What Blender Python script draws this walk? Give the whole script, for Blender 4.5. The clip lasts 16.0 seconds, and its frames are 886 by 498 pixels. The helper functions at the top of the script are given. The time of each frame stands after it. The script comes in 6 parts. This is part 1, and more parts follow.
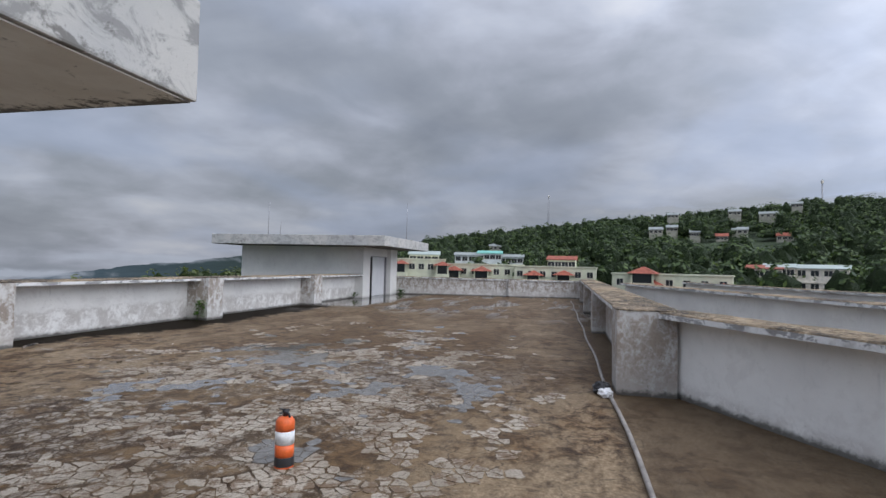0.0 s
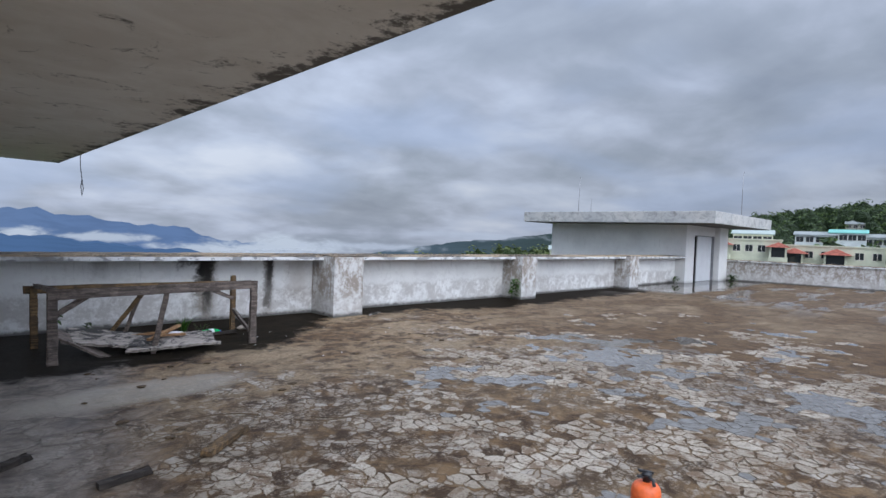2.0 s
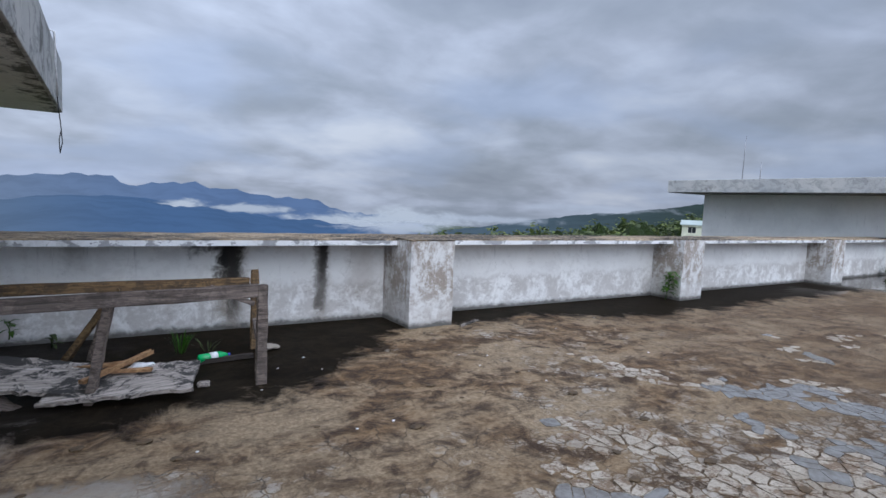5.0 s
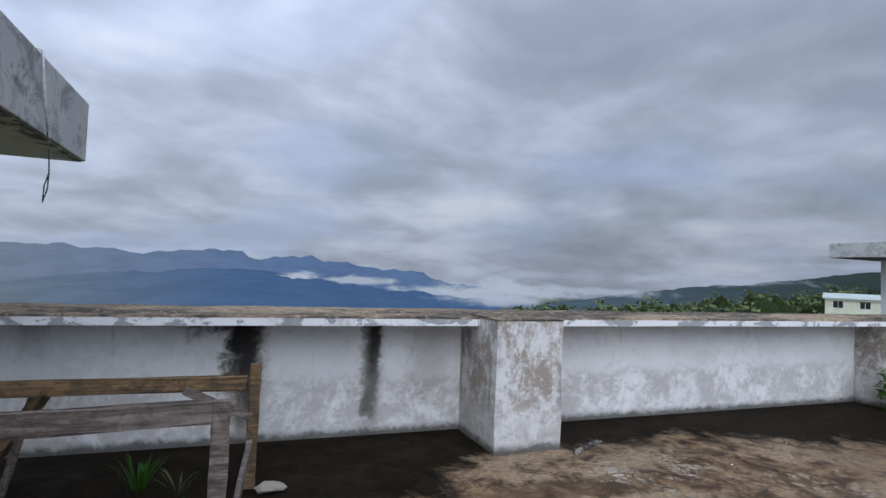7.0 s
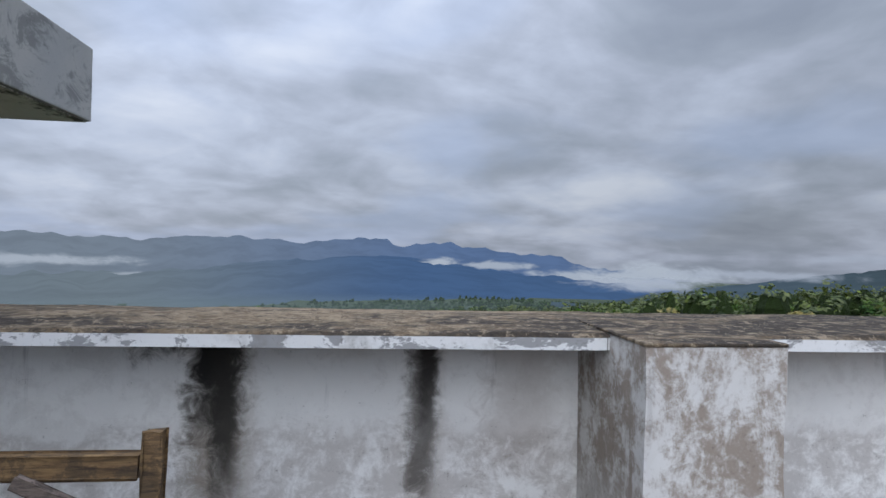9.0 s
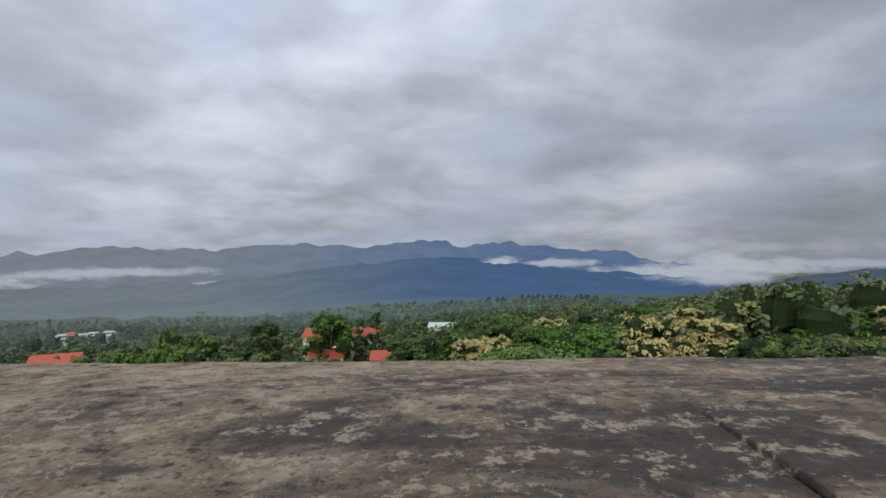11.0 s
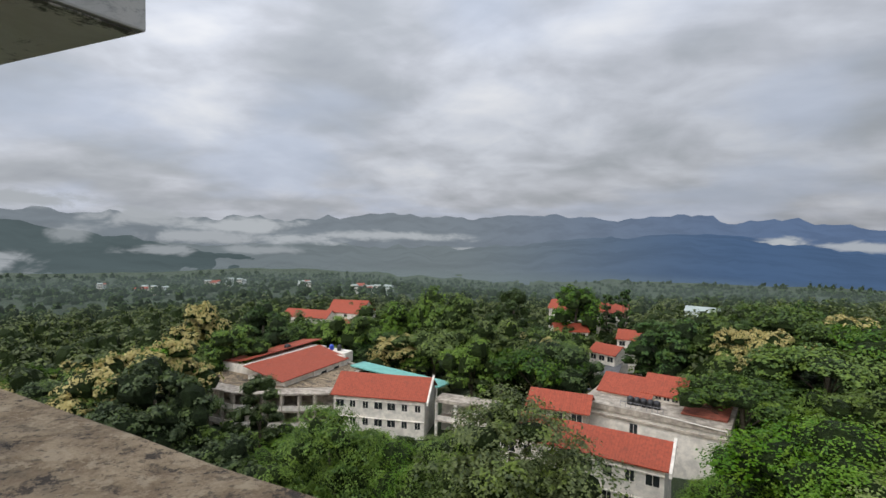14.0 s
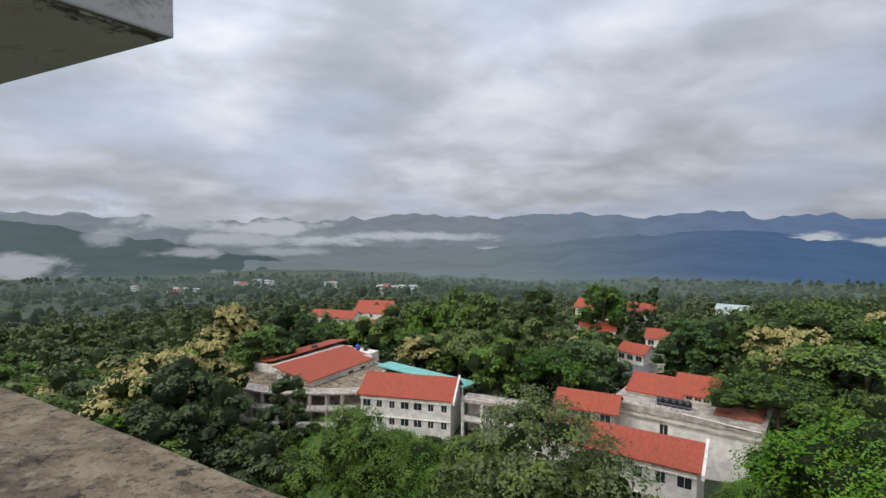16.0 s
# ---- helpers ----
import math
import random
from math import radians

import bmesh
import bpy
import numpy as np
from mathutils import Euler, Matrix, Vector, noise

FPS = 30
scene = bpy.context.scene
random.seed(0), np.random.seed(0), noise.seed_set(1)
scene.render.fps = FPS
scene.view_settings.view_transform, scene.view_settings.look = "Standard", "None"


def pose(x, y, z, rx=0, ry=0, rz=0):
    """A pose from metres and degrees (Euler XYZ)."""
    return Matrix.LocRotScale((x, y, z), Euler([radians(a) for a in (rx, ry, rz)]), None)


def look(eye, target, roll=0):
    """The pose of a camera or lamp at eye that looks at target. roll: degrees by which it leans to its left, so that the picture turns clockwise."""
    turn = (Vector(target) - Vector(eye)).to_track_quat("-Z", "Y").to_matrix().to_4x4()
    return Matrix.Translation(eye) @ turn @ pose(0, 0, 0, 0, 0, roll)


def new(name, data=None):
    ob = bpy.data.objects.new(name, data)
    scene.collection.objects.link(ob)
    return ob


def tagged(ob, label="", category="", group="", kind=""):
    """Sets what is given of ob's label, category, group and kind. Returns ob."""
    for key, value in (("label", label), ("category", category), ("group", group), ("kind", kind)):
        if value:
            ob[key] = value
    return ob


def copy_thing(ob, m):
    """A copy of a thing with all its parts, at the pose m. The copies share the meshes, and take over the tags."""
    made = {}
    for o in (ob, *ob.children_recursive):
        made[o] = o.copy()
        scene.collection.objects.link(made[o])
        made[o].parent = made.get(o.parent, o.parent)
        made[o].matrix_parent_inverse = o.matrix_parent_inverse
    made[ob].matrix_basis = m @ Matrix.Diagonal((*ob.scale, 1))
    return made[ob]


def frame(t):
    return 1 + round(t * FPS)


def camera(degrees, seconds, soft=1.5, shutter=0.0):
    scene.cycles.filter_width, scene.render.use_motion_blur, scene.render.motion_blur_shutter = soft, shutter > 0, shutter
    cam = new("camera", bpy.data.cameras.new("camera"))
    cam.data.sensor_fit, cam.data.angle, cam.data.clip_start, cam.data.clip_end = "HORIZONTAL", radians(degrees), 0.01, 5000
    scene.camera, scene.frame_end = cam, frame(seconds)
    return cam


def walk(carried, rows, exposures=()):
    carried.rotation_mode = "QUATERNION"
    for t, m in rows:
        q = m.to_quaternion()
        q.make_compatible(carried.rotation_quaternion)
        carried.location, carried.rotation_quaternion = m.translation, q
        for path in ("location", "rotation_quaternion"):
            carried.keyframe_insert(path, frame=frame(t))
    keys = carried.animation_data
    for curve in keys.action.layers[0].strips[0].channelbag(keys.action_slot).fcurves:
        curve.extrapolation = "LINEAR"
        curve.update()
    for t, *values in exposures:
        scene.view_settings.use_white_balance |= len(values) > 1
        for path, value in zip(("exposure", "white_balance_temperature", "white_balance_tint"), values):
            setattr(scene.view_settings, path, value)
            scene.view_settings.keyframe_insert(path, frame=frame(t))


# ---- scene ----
cam = camera(79.9, 16.0)
PATH = [
    (0, (-6.736, -10.263, 1.619), (-4.79, -9.806, 1.685), 1.4),
    (0.5, (-6.474, -10.08, 1.607), (-4.74, -9.083, 1.615), 2.2),
    (1, (-6.22, -9.835, 1.567), (-4.78, -8.449, 1.495), 2.3),
    (1.5, (-5.868, -9.51, 1.562), (-4.471, -8.081, 1.489), 1.3),
    (2, (-5.551, -9.244, 1.627), (-4.142, -7.825, 1.576), 2.2),
    (2.5, (-5.225, -8.773, 1.596), (-3.821, -7.353, 1.483), 0.9),
    (3, (-4.83, -8.363, 1.564), (-3.43, -6.939, 1.454), 0.7),
    (3.5, (-4.474, -7.951, 1.528), (-3.273, -6.36, 1.375), -0.2),
    (3.7, (-4.314, -7.775, 1.527), (-3.113, -6.185, 1.345), -0.0),
    (5.8, (-2.759, -6.028, 1.705), (-1.889, -4.233, 1.561), 2.5),
    (6, (-2.644, -5.831, 1.697), (-1.824, -4.012, 1.56), 1.9),
    (6.5, (-2.362, -5.365, 1.641), (-1.517, -3.552, 1.637), 1.5),
    (7, (-2.125, -4.908, 1.563), (-1.406, -3.043, 1.647), 2.2),
    (7.5, (-1.795, -4.415, 1.548), (-1.165, -2.517, 1.581), 0.8),
    (8, (-1.518, -3.956, 1.536), (-1.141, -1.992, 1.561), 1.1),
    (8.5, (-1.363, -3.472, 1.509), (-1.174, -1.481, 1.517), 1.4),
    (9, (-1.142, -2.98, 1.542), (-0.921, -0.993, 1.554), 1.3),
    (9.2, (-1.094, -2.783, 1.533), (-0.887, -0.794, 1.58), 1.4),
    (11.3, (-0.39, -0.723, 1.467), (-0.445, 1.277, 1.478), -0.5),
    (11.5, (-0.355, -0.558, 1.48), (-0.455, 1.439, 1.529), 0.1),
    (12, (-0.361, -0.268, 1.539), (-0.614, 1.716, 1.58), 0.6),
    (12.5, (-0.527, -0.173, 1.526), (-0.748, 1.814, 1.543), 0.3),
    (13, (-0.584, -0.065, 1.526), (-0.959, 1.9, 1.522), 1.5),
    (13.5, (-0.658, 0.019, 1.512), (-1.347, 1.894, 1.408), 0.8),
    (14, (-0.737, 0.036, 1.532), (-1.632, 1.822, 1.437), 1.1),
    (14.5, (-0.777, 0.062, 1.532), (-1.723, 1.82, 1.415), 0.8),
    (15, (-0.762, 0.056, 1.522), (-1.698, 1.82, 1.408), 0.8),
    (15.5, (-0.76, 0.053, 1.527), (-1.716, 1.807, 1.422), 0.6),
    (16, (-0.783, 0.072, 1.537), (-1.759, 1.815, 1.44), 0.3),
]
walk(cam, [(t, look(eye, target, roll)) for t, eye, target, roll in PATH], [(0, -0.2, 6450, 11), (1.0, -0.05, 6250, 10), (2.5, 0.1, 5980, 10), (3.7, 0.0, 5920, 10), (6, -0.08, 5920, 10), (7.5, -0.22, 6050, 10), (9, -0.22, 6150, 10), (11.5, -0.22, 6650, 9), (12.5, -0.22, 6600, 10), (14.5, -0.14, 7000, 9), (16, -0.12, 6750, 9)])

# ---- world and sun ----
world = bpy.data.worlds.new("overcast")
scene.world = world
world.use_nodes = True
wn, wl = world.node_tree.nodes, world.node_tree.links
wn.clear()


def wnode(kind, **inputs):
    n = wn.new(kind)
    for k, v in inputs.items():
        n.inputs[k].default_value = v
    return n


def wmath(op, a, b=None, c=None, clamp=False):
    n = wn.new("ShaderNodeMath")
    n.operation, n.use_clamp = op, clamp
    for i, v in enumerate((a, b, c)):
        if v is None:
            continue
        if isinstance(v, (int, float)):
            n.inputs[i].default_value = v
        else:
            wl.new(v, n.inputs[i])
    return n.outputs[0]


sky = wn.new("ShaderNodeTexSky")
sky.sky_type, sky.sun_disc = "NISHITA", False
sky.sun_elevation, sky.sun_rotation = radians(42), radians(200)
sky.air_density, sky.dust_density = 1.5, 2.0
coord = wn.new("ShaderNodeTexCoord")
sep = wn.new("ShaderNodeSeparateXYZ")
wl.new(coord.outputs["Generated"], sep.inputs[0])
up = wmath("ABSOLUTE", sep.outputs[2])
flat = wmath("ADD", up, 0.24)
comb = wn.new("ShaderNodeCombineXYZ")
wl.new(wmath("DIVIDE", sep.outputs[0], flat), comb.inputs[0])
wl.new(wmath("DIVIDE", sep.outputs[1], flat), comb.inputs[1])
big = wnode("ShaderNodeTexNoise", Scale=1.25, Detail=7.0, Roughness=0.5, Distortion=0.2)
small = wnode("ShaderNodeTexNoise", Scale=3.2, Detail=5.0, Roughness=0.5, Distortion=0.5)
wl.new(comb.outputs[0], big.inputs["Vector"])
wl.new(comb.outputs[0], small.inputs["Vector"])
lump = wnode("ShaderNodeTexNoise", Scale=2.3, Detail=6.0, Roughness=0.5, Distortion=0.55)
tall = wn.new("ShaderNodeMapping")
tall.inputs["Scale"].default_value = (1.0, 1.0, 2.4)
tall.inputs["Location"].default_value = (0.35, 0.9, 0.2)
wl.new(coord.outputs["Generated"], tall.inputs[0])
wl.new(tall.outputs[0], lump.inputs["Vector"])
layers = wmath("ADD", wmath("MULTIPLY", big.outputs[0], 0.46), wmath("MULTIPLY", small.outputs[0], 0.18))
cloud = wmath("ADD", layers, wmath("MULTIPLY", lump.outputs[0], 0.38))
ramp = wn.new("ShaderNodeValToRGB")
wl.new(cloud, ramp.inputs[0])
er = ramp.color_ramp.elements
er[0].position, er[0].color = 0.39, (0.35, 0.39, 0.47, 1)
er[1].position, er[1].color = 0.65, (0.80, 0.84, 0.93, 1)
for p, c in ((0.47, (0.43, 0.475, 0.56, 1)), (0.52, (0.52, 0.565, 0.67, 1)), (0.57, (0.63, 0.685, 0.81, 1))):
    e = er.new(p)
    e.color = c
# the cloud is thickest and greyest over the hill to the east
east = wmath("MULTIPLY_ADD", sep.outputs[0], -0.25, 0.95)
# overcast sky: brighter towards the zenith
lift = wmath("MULTIPLY_ADD", wmath("POWER", up, 1.7), 2.2, 1.0)
# brighter sky in the unseen south, added to light the north wall
south = wmath("MULTIPLY_ADD", wmath("MAXIMUM", wmath("MULTIPLY", sep.outputs[1], -1.0), 0.0), 1.5, 1.0)
gain = wmath("MULTIPLY", wmath("MULTIPLY", east, lift), south)
gap = wnode("ShaderNodeTexNoise", Scale=0.9, Detail=4.0, Roughness=0.5, Distortion=0.3)
shift = wn.new("ShaderNodeVectorMath")
shift.inputs[1].default_value = (3.7, 1.4, 0)
wl.new(comb.outputs[0], shift.inputs[0])
wl.new(shift.outputs[0], gap.inputs["Vector"])
blue = wn.new("ShaderNodeMapRange")
blue.interpolation_type = "SMOOTHSTEP"
wl.new(gap.outputs[0], blue.inputs[0])
for i, v in ((1, 0.46), (2, 0.66), (3, 0.0), (4, 0.55)):
    blue.inputs[i].default_value = v
tinted = wn.new("ShaderNodeMix")
tinted.data_type = "RGBA"
wl.new(blue.outputs[0], tinted.inputs[0])
wl.new(ramp.outputs[0], tinted.inputs[6])
tinted.inputs[7].default_value = (0.50, 0.60, 0.82, 1)
scaled = wn.new("ShaderNodeVectorMath")
scaled.operation = "SCALE"
wl.new(tinted.outputs[2], scaled.inputs[0])
wl.new(gain, scaled.inputs["Scale"])
bg_cloud = wn.new("ShaderNodeBackground")
wl.new(scaled.outputs[0], bg_cloud.inputs[0])
bg_cloud.inputs[1].default_value = 0.92
bg_sky = wn.new("ShaderNodeBackground")
wl.new(sky.outputs[0], bg_sky.inputs[0])
bg_sky.inputs[1].default_value = 0.06
mix = wn.new("ShaderNodeMixShader")
mix.inputs[0].default_value = 0.9
wl.new(bg_sky.outputs[0], mix.inputs[1])
wl.new(bg_cloud.outputs[0], mix.inputs[2])
wout = wn.new("ShaderNodeOutputWorld")
wl.new(mix.outputs[0], wout.inputs[0])

sun_data = bpy.data.lights.new("sun", "SUN")
sun_data.energy, sun_data.angle, sun_data.color = 1.5, radians(60), (1.0, 0.97, 0.92)
sun = new("sun", sun_data)
sun.matrix_world = look((0, 0, 60), (22, 62, 0), 0)


# ---- material helpers ----
class Mat:
    """A node material built step by step."""

    def __init__(self, name, rough=0.8, metal=0.0):
        self.m = bpy.data.materials.new(name)
        self.m.use_nodes = True
        self.n, self.l = self.m.node_tree.nodes, self.m.node_tree.links
        self.b = self.n["Principled BSDF"]
        self.b.inputs["Roughness"].default_value = rough
        self.b.inputs["Metallic"].default_value = metal
        self.co = self.n.new("ShaderNodeTexCoord")
        self.geo = self.n.new("ShaderNodeNewGeometry")

    def link(self, a, b):
        if isinstance(a, (int, float)):
            b.default_value = a
        elif isinstance(a, tuple):
            b.default_value = (*a, 1) if len(a) == 3 and b.type == "RGBA" else a
        else:
            self.l.new(a, b)

    def math(self, op, a, b=0.0, c=0.0, clamp=False):
        n = self.n.new("ShaderNodeMath")
        n.operation, n.use_clamp = op, clamp
        for i, v in enumerate((a, b, c)):
            self.link(v, n.inputs[i])
        return n.outputs[0]

    def place(self, scale=(1, 1, 1), where="world", shift=(0, 0, 0)):
        n = self.n.new("ShaderNodeMapping")
        src = self.geo.outputs["Position"] if where == "world" else self.co.outputs["Object"]
        self.l.new(src, n.inputs[0])
        n.inputs["Scale"].default_value = scale
        n.inputs["Location"].default_value = shift
        return n.outputs[0]

    def noise(self, scale, detail=5.0, rough=0.6, vec=None, distort=0.0):
        n = self.n.new("ShaderNodeTexNoise")
        n.inputs["Scale"].default_value = scale
        n.inputs["Detail"].default_value = detail
        n.inputs["Roughness"].default_value = rough
        n.inputs["Distortion"].default_value = distort
        self.l.new(vec if vec is not None else self.place(), n.inputs["Vector"])
        return n.outputs[0]

    def cells(self, scale, feature="F1", vec=None, out="Distance", rand=1.0):
        n = self.n.new("ShaderNodeTexVoronoi")
        n.feature = feature
        n.inputs["Scale"].default_value = scale
        n.inputs["Randomness"].default_value = rand
        self.l.new(vec if vec is not None else self.place(), n.inputs["Vector"])
        return n.outputs[out]

    def step(self, v, lo, hi):
        n = self.n.new("ShaderNodeMapRange")
        n.interpolation_type = "SMOOTHSTEP"
        self.link(v, n.inputs[0])
        n.inputs[1].default_value, n.inputs[2].default_value = lo, hi
        return n.outputs[0]

    def mix(self, f, a, b):
        n = self.n.new("ShaderNodeMix")
        n.data_type = "RGBA"
        self.link(f, n.inputs[0])
        self.link(a, n.inputs[6])
        self.link(b, n.inputs[7])
        return n.outputs[2]

    def axis(self, i, where="world"):
        n = self.n.new("ShaderNodeSeparateXYZ")
        self.l.new(self.geo.outputs["Position"] if where == "world" else self.co.outputs["Object"], n.inputs[0])
        return n.outputs[i]

    def color(self, c):
        self.link(c, self.b.inputs["Base Color"])
        return self

    def rough(self, r):
        self.link(r, self.b.inputs["Roughness"])
        return self

    def bump(self, h, strength=0.3, dist=0.01):
        n = self.n.new("ShaderNodeBump")
        n.inputs["Strength"].default_value, n.inputs["Distance"].default_value = strength, dist
        self.l.new(h, n.inputs["Height"])
        self.l.new(n.outputs[0], self.b.inputs["Normal"])
        return self


def plain(name, c, rough=0.7, metal=0.0, vary=0.25, scale=8.0):
    m = Mat(name, rough, metal)
    n = m.noise(scale, 6, 0.65)
    dark = tuple(v * (1 - vary) for v in c)
    light = tuple(min(1, v * (1 + vary)) for v in c)
    m.color(m.mix(m.step(n, 0.3, 0.7), dark, light)).bump(n, 0.15, 0.01)
    return m.m


def white_plaster(name, stains=(), low=0.55, grime=0.5, seed=0.0, high=0.0, tone=1.0, spot=None, damp=0.85):
    """White lime-washed plaster with grey mould in the lower part and black run marks at the given x."""
    m = Mat(name, 0.85)
    here = m.place(shift=(seed, seed * 0.7, seed * 0.3))
    fine = m.noise(34, 7, 0.75, here)
    mid = m.noise(2.6, 9, 0.66, here, 0.4)
    small = m.noise(9.0, 8, 0.72, here, 0.5)
    wide = m.noise(0.9, 5, 0.6, here)
    z = m.axis(2)
    c = m.mix(m.step(wide, 0.3, 0.7), tuple(v * tone for v in (0.68, 0.67, 0.645)), tuple(v * tone for v in (0.78, 0.77, 0.74)))
    # damp cloud with a soft, uneven upper edge
    line = m.math("ADD", z, m.math("ADD", m.math("MULTIPLY_ADD", mid, 0.7, -0.35), m.math("MULTIPLY_ADD", small, 0.3, -0.15)))
    band = m.math("SUBTRACT", 1.0, m.step(line, low - 0.06, low + 0.05))
    patch = m.math("MULTIPLY", band, m.step(m.math("ADD", m.math("MULTIPLY", mid, 0.6), m.math("ADD", m.math("MULTIPLY", small, 0.4), m.math("MULTIPLY_ADD", fine, 0.2, -0.1))), 0.40, 0.56))
    c = m.mix(m.math("MULTIPLY", patch, grime), c, (0.33, 0.295, 0.265))
    # rain-washed clouds of grey dirt over the whole face, and fine black specks in them
    wash = m.step(m.math("ADD", m.math("MULTIPLY", mid, 0.55), m.math("MULTIPLY", small, 0.45)), 0.49, 0.60)
    c = m.mix(m.math("MULTIPLY", wash, grime * 0.38), c, (0.40, 0.375, 0.35))
    dots = m.math("MULTIPLY", m.step(m.noise(58, 4, 0.7, here), 0.60, 0.68), m.step(small, 0.52, 0.64))
    c = m.mix(m.math("MULTIPLY", dots, grime * 0.9), c, (0.10, 0.09, 0.08))
    speck = m.math("MULTIPLY", m.math("MULTIPLY", band, m.step(fine, 0.56, 0.70)), m.step(small, 0.48, 0.62))
    c = m.mix(m.math("MULTIPLY", speck, 0.6), c, (0.14, 0.13, 0.12))
    if high:
        tall = m.noise(2.2, 9, 0.7, m.place((2.4, 2.4, 1.1), shift=(seed, 0, 0)), 0.6)
        dirt = m.math("MULTIPLY", m.step(m.math("ADD", m.math("MULTIPLY", fine, 0.28), m.math("MULTIPLY_ADD", small, 0.5, m.math("MULTIPLY", tall, 0.6))), 0.60, 0.76), m.step(m.math("ADD", z, m.math("MULTIPLY", mid, 0.5)), 0.25, 0.8))
        c = m.mix(m.math("MULTIPLY", dirt, high), c, (0.26, 0.215, 0.175))
        c = m.mix(m.math("MULTIPLY", m.step(small, 0.60, 0.66), high * 0.6), c, (0.36, 0.34, 0.32))
        c = m.mix(m.math("MULTIPLY", m.math("MULTIPLY", m.step(fine, 0.55, 0.68), m.step(tall, 0.45, 0.6)), 0.6), c, (0.10, 0.09, 0.075))
    runs = m.noise(3.0, 7, 0.65, m.place((5.0, 5.0, 0.5), shift=(seed, 0, 0)))
    drip = m.math("MULTIPLY", m.step(runs, 0.60, 0.74), m.step(m.math("ADD", z, m.math("MULTIPLY", small, 0.3)), 0.6, 1.2))
    c = m.mix(m.math("MULTIPLY", drip, 0.45), c, (0.25, 0.245, 0.24))
    x = m.axis(0)
    for at, half, top, bottom, power, tint in stains:
        wob = m.math("MULTIPLY_ADD", small, half * 2.0, -half * 1.0)
        d = m.math("ABSOLUTE", m.math("ADD", m.math("SUBTRACT", x, at), wob))
        s = m.math("SUBTRACT", 1.0, m.step(d, half * 0.3, half * 1.3))
        s = m.math("MULTIPLY", s, m.step(m.math("ADD", z, m.math("MULTIPLY_ADD", small, 0.6, -0.3)), bottom, top))
        s = m.math("MULTIPLY", s, m.step(m.math("MULTIPLY_ADD", s, 0.5, fine), 0.36, 0.62))
        c = m.mix(m.math("MULTIPLY", s, power), c, tint)
    if spot:
        n = m.n.new("ShaderNodeVectorMath")
        n.operation = "DISTANCE"
        m.l.new(m.geo.outputs["Position"], n.inputs[0])
        n.inputs[1].default_value = spot
        ring = m.math("SUBTRACT", 1.0, m.step(m.math("ADD", n.outputs["Value"], m.math("MULTIPLY_ADD", small, 0.3, -0.15)), 0.03, 0.26))
        c = m.mix(m.math("MULTIPLY", ring, m.step(m.noise(22, 5, 0.6, here), 0.52, 0.58)), c, (0.03, 0.03, 0.03))
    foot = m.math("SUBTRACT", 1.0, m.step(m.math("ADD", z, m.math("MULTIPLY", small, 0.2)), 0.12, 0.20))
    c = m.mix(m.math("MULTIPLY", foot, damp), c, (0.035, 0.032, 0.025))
    m.color(c)
    m.bump(m.math("ADD", m.math("MULTIPLY", fine, 0.5), small), 0.3, 0.008)
    return m.m


def old_concrete(name, base=(0.20, 0.138, 0.078), dark=(0.026, 0.020, 0.015), pale=(0.44, 0.335, 0.215)):
    """Bare weathered concrete with lichen, grit and long stains of black algae."""
    m = Mat(name, 0.9)
    broad = m.noise(0.55, 6, 0.62, m.place((0.55, 1.3, 1), shift=(2.1, 0, 0)), 0.4)
    wide = m.noise(1.9, 9, 0.7, m.place((0.6, 1.4, 1)), 0.6)
    mid = m.noise(8, 9, 0.76, None, 0.4)
    fine = m.noise(45, 6, 0.75)
    c = m.mix(m.step(mid, 0.38, 0.62), base, pale)
    c = m.mix(m.math("MULTIPLY", m.step(m.math("MULTIPLY_ADD", wide, 0.5, m.math("MULTIPLY_ADD", mid, 0.25, m.math("MULTIPLY", broad, 0.5))), 0.585, 0.68), 0.9), c, dark)
    c = m.mix(m.math("MULTIPLY", m.step(fine, 0.53, 0.63), 0.6), c, dark)
    grit = m.noise(13, 9, 0.82)
    c = m.mix(m.math("MULTIPLY", m.step(grit, 0.53, 0.58), 0.75), c, (0.47, 0.37, 0.25))
    c = m.mix(m.math("MULTIPLY", m.math("SUBTRACT", 1.0, m.step(grit, 0.40, 0.455)), 0.9), c, (0.028, 0.021, 0.016))
    pock = m.cells(48, "F1")
    c = m.mix(m.math("MULTIPLY", m.math("SUBTRACT", 1.0, m.step(pock, 0.10, 0.26)), 0.55), c, (0.045, 0.038, 0.03))
    m.color(c)
    m.bump(m.math("ADD", m.math("MULTIPLY", fine, 0.8), m.math("ADD", m.math("MULTIPLY", mid, 1.2), grit)), 1.0, 0.02)
    return m.m


def flaking_edge(name):
    """White paint flaking off grey cement."""
    m = Mat(name, 0.85)
    n = m.noise(3.2, 9, 0.7, m.place((1, 1, 2.0)), 0.25)
    fine = m.noise(30, 6, 0.7)
    c = m.mix(m.step(n, 0.51, 0.53), (0.70, 0.70, 0.69), (0.30, 0.30, 0.30))
    c = m.mix(m.math("MULTIPLY", m.step(m.noise(1.3, 7, 0.7), 0.5, 0.66), 0.55), c, (0.16, 0.145, 0.12))
    c = m.mix(m.math("MULTIPLY", m.step(fine, 0.56, 0.7), 0.6), c, (0.10, 0.09, 0.08))
    m.color(c).bump(n, 0.4, 0.01)
    return m.m


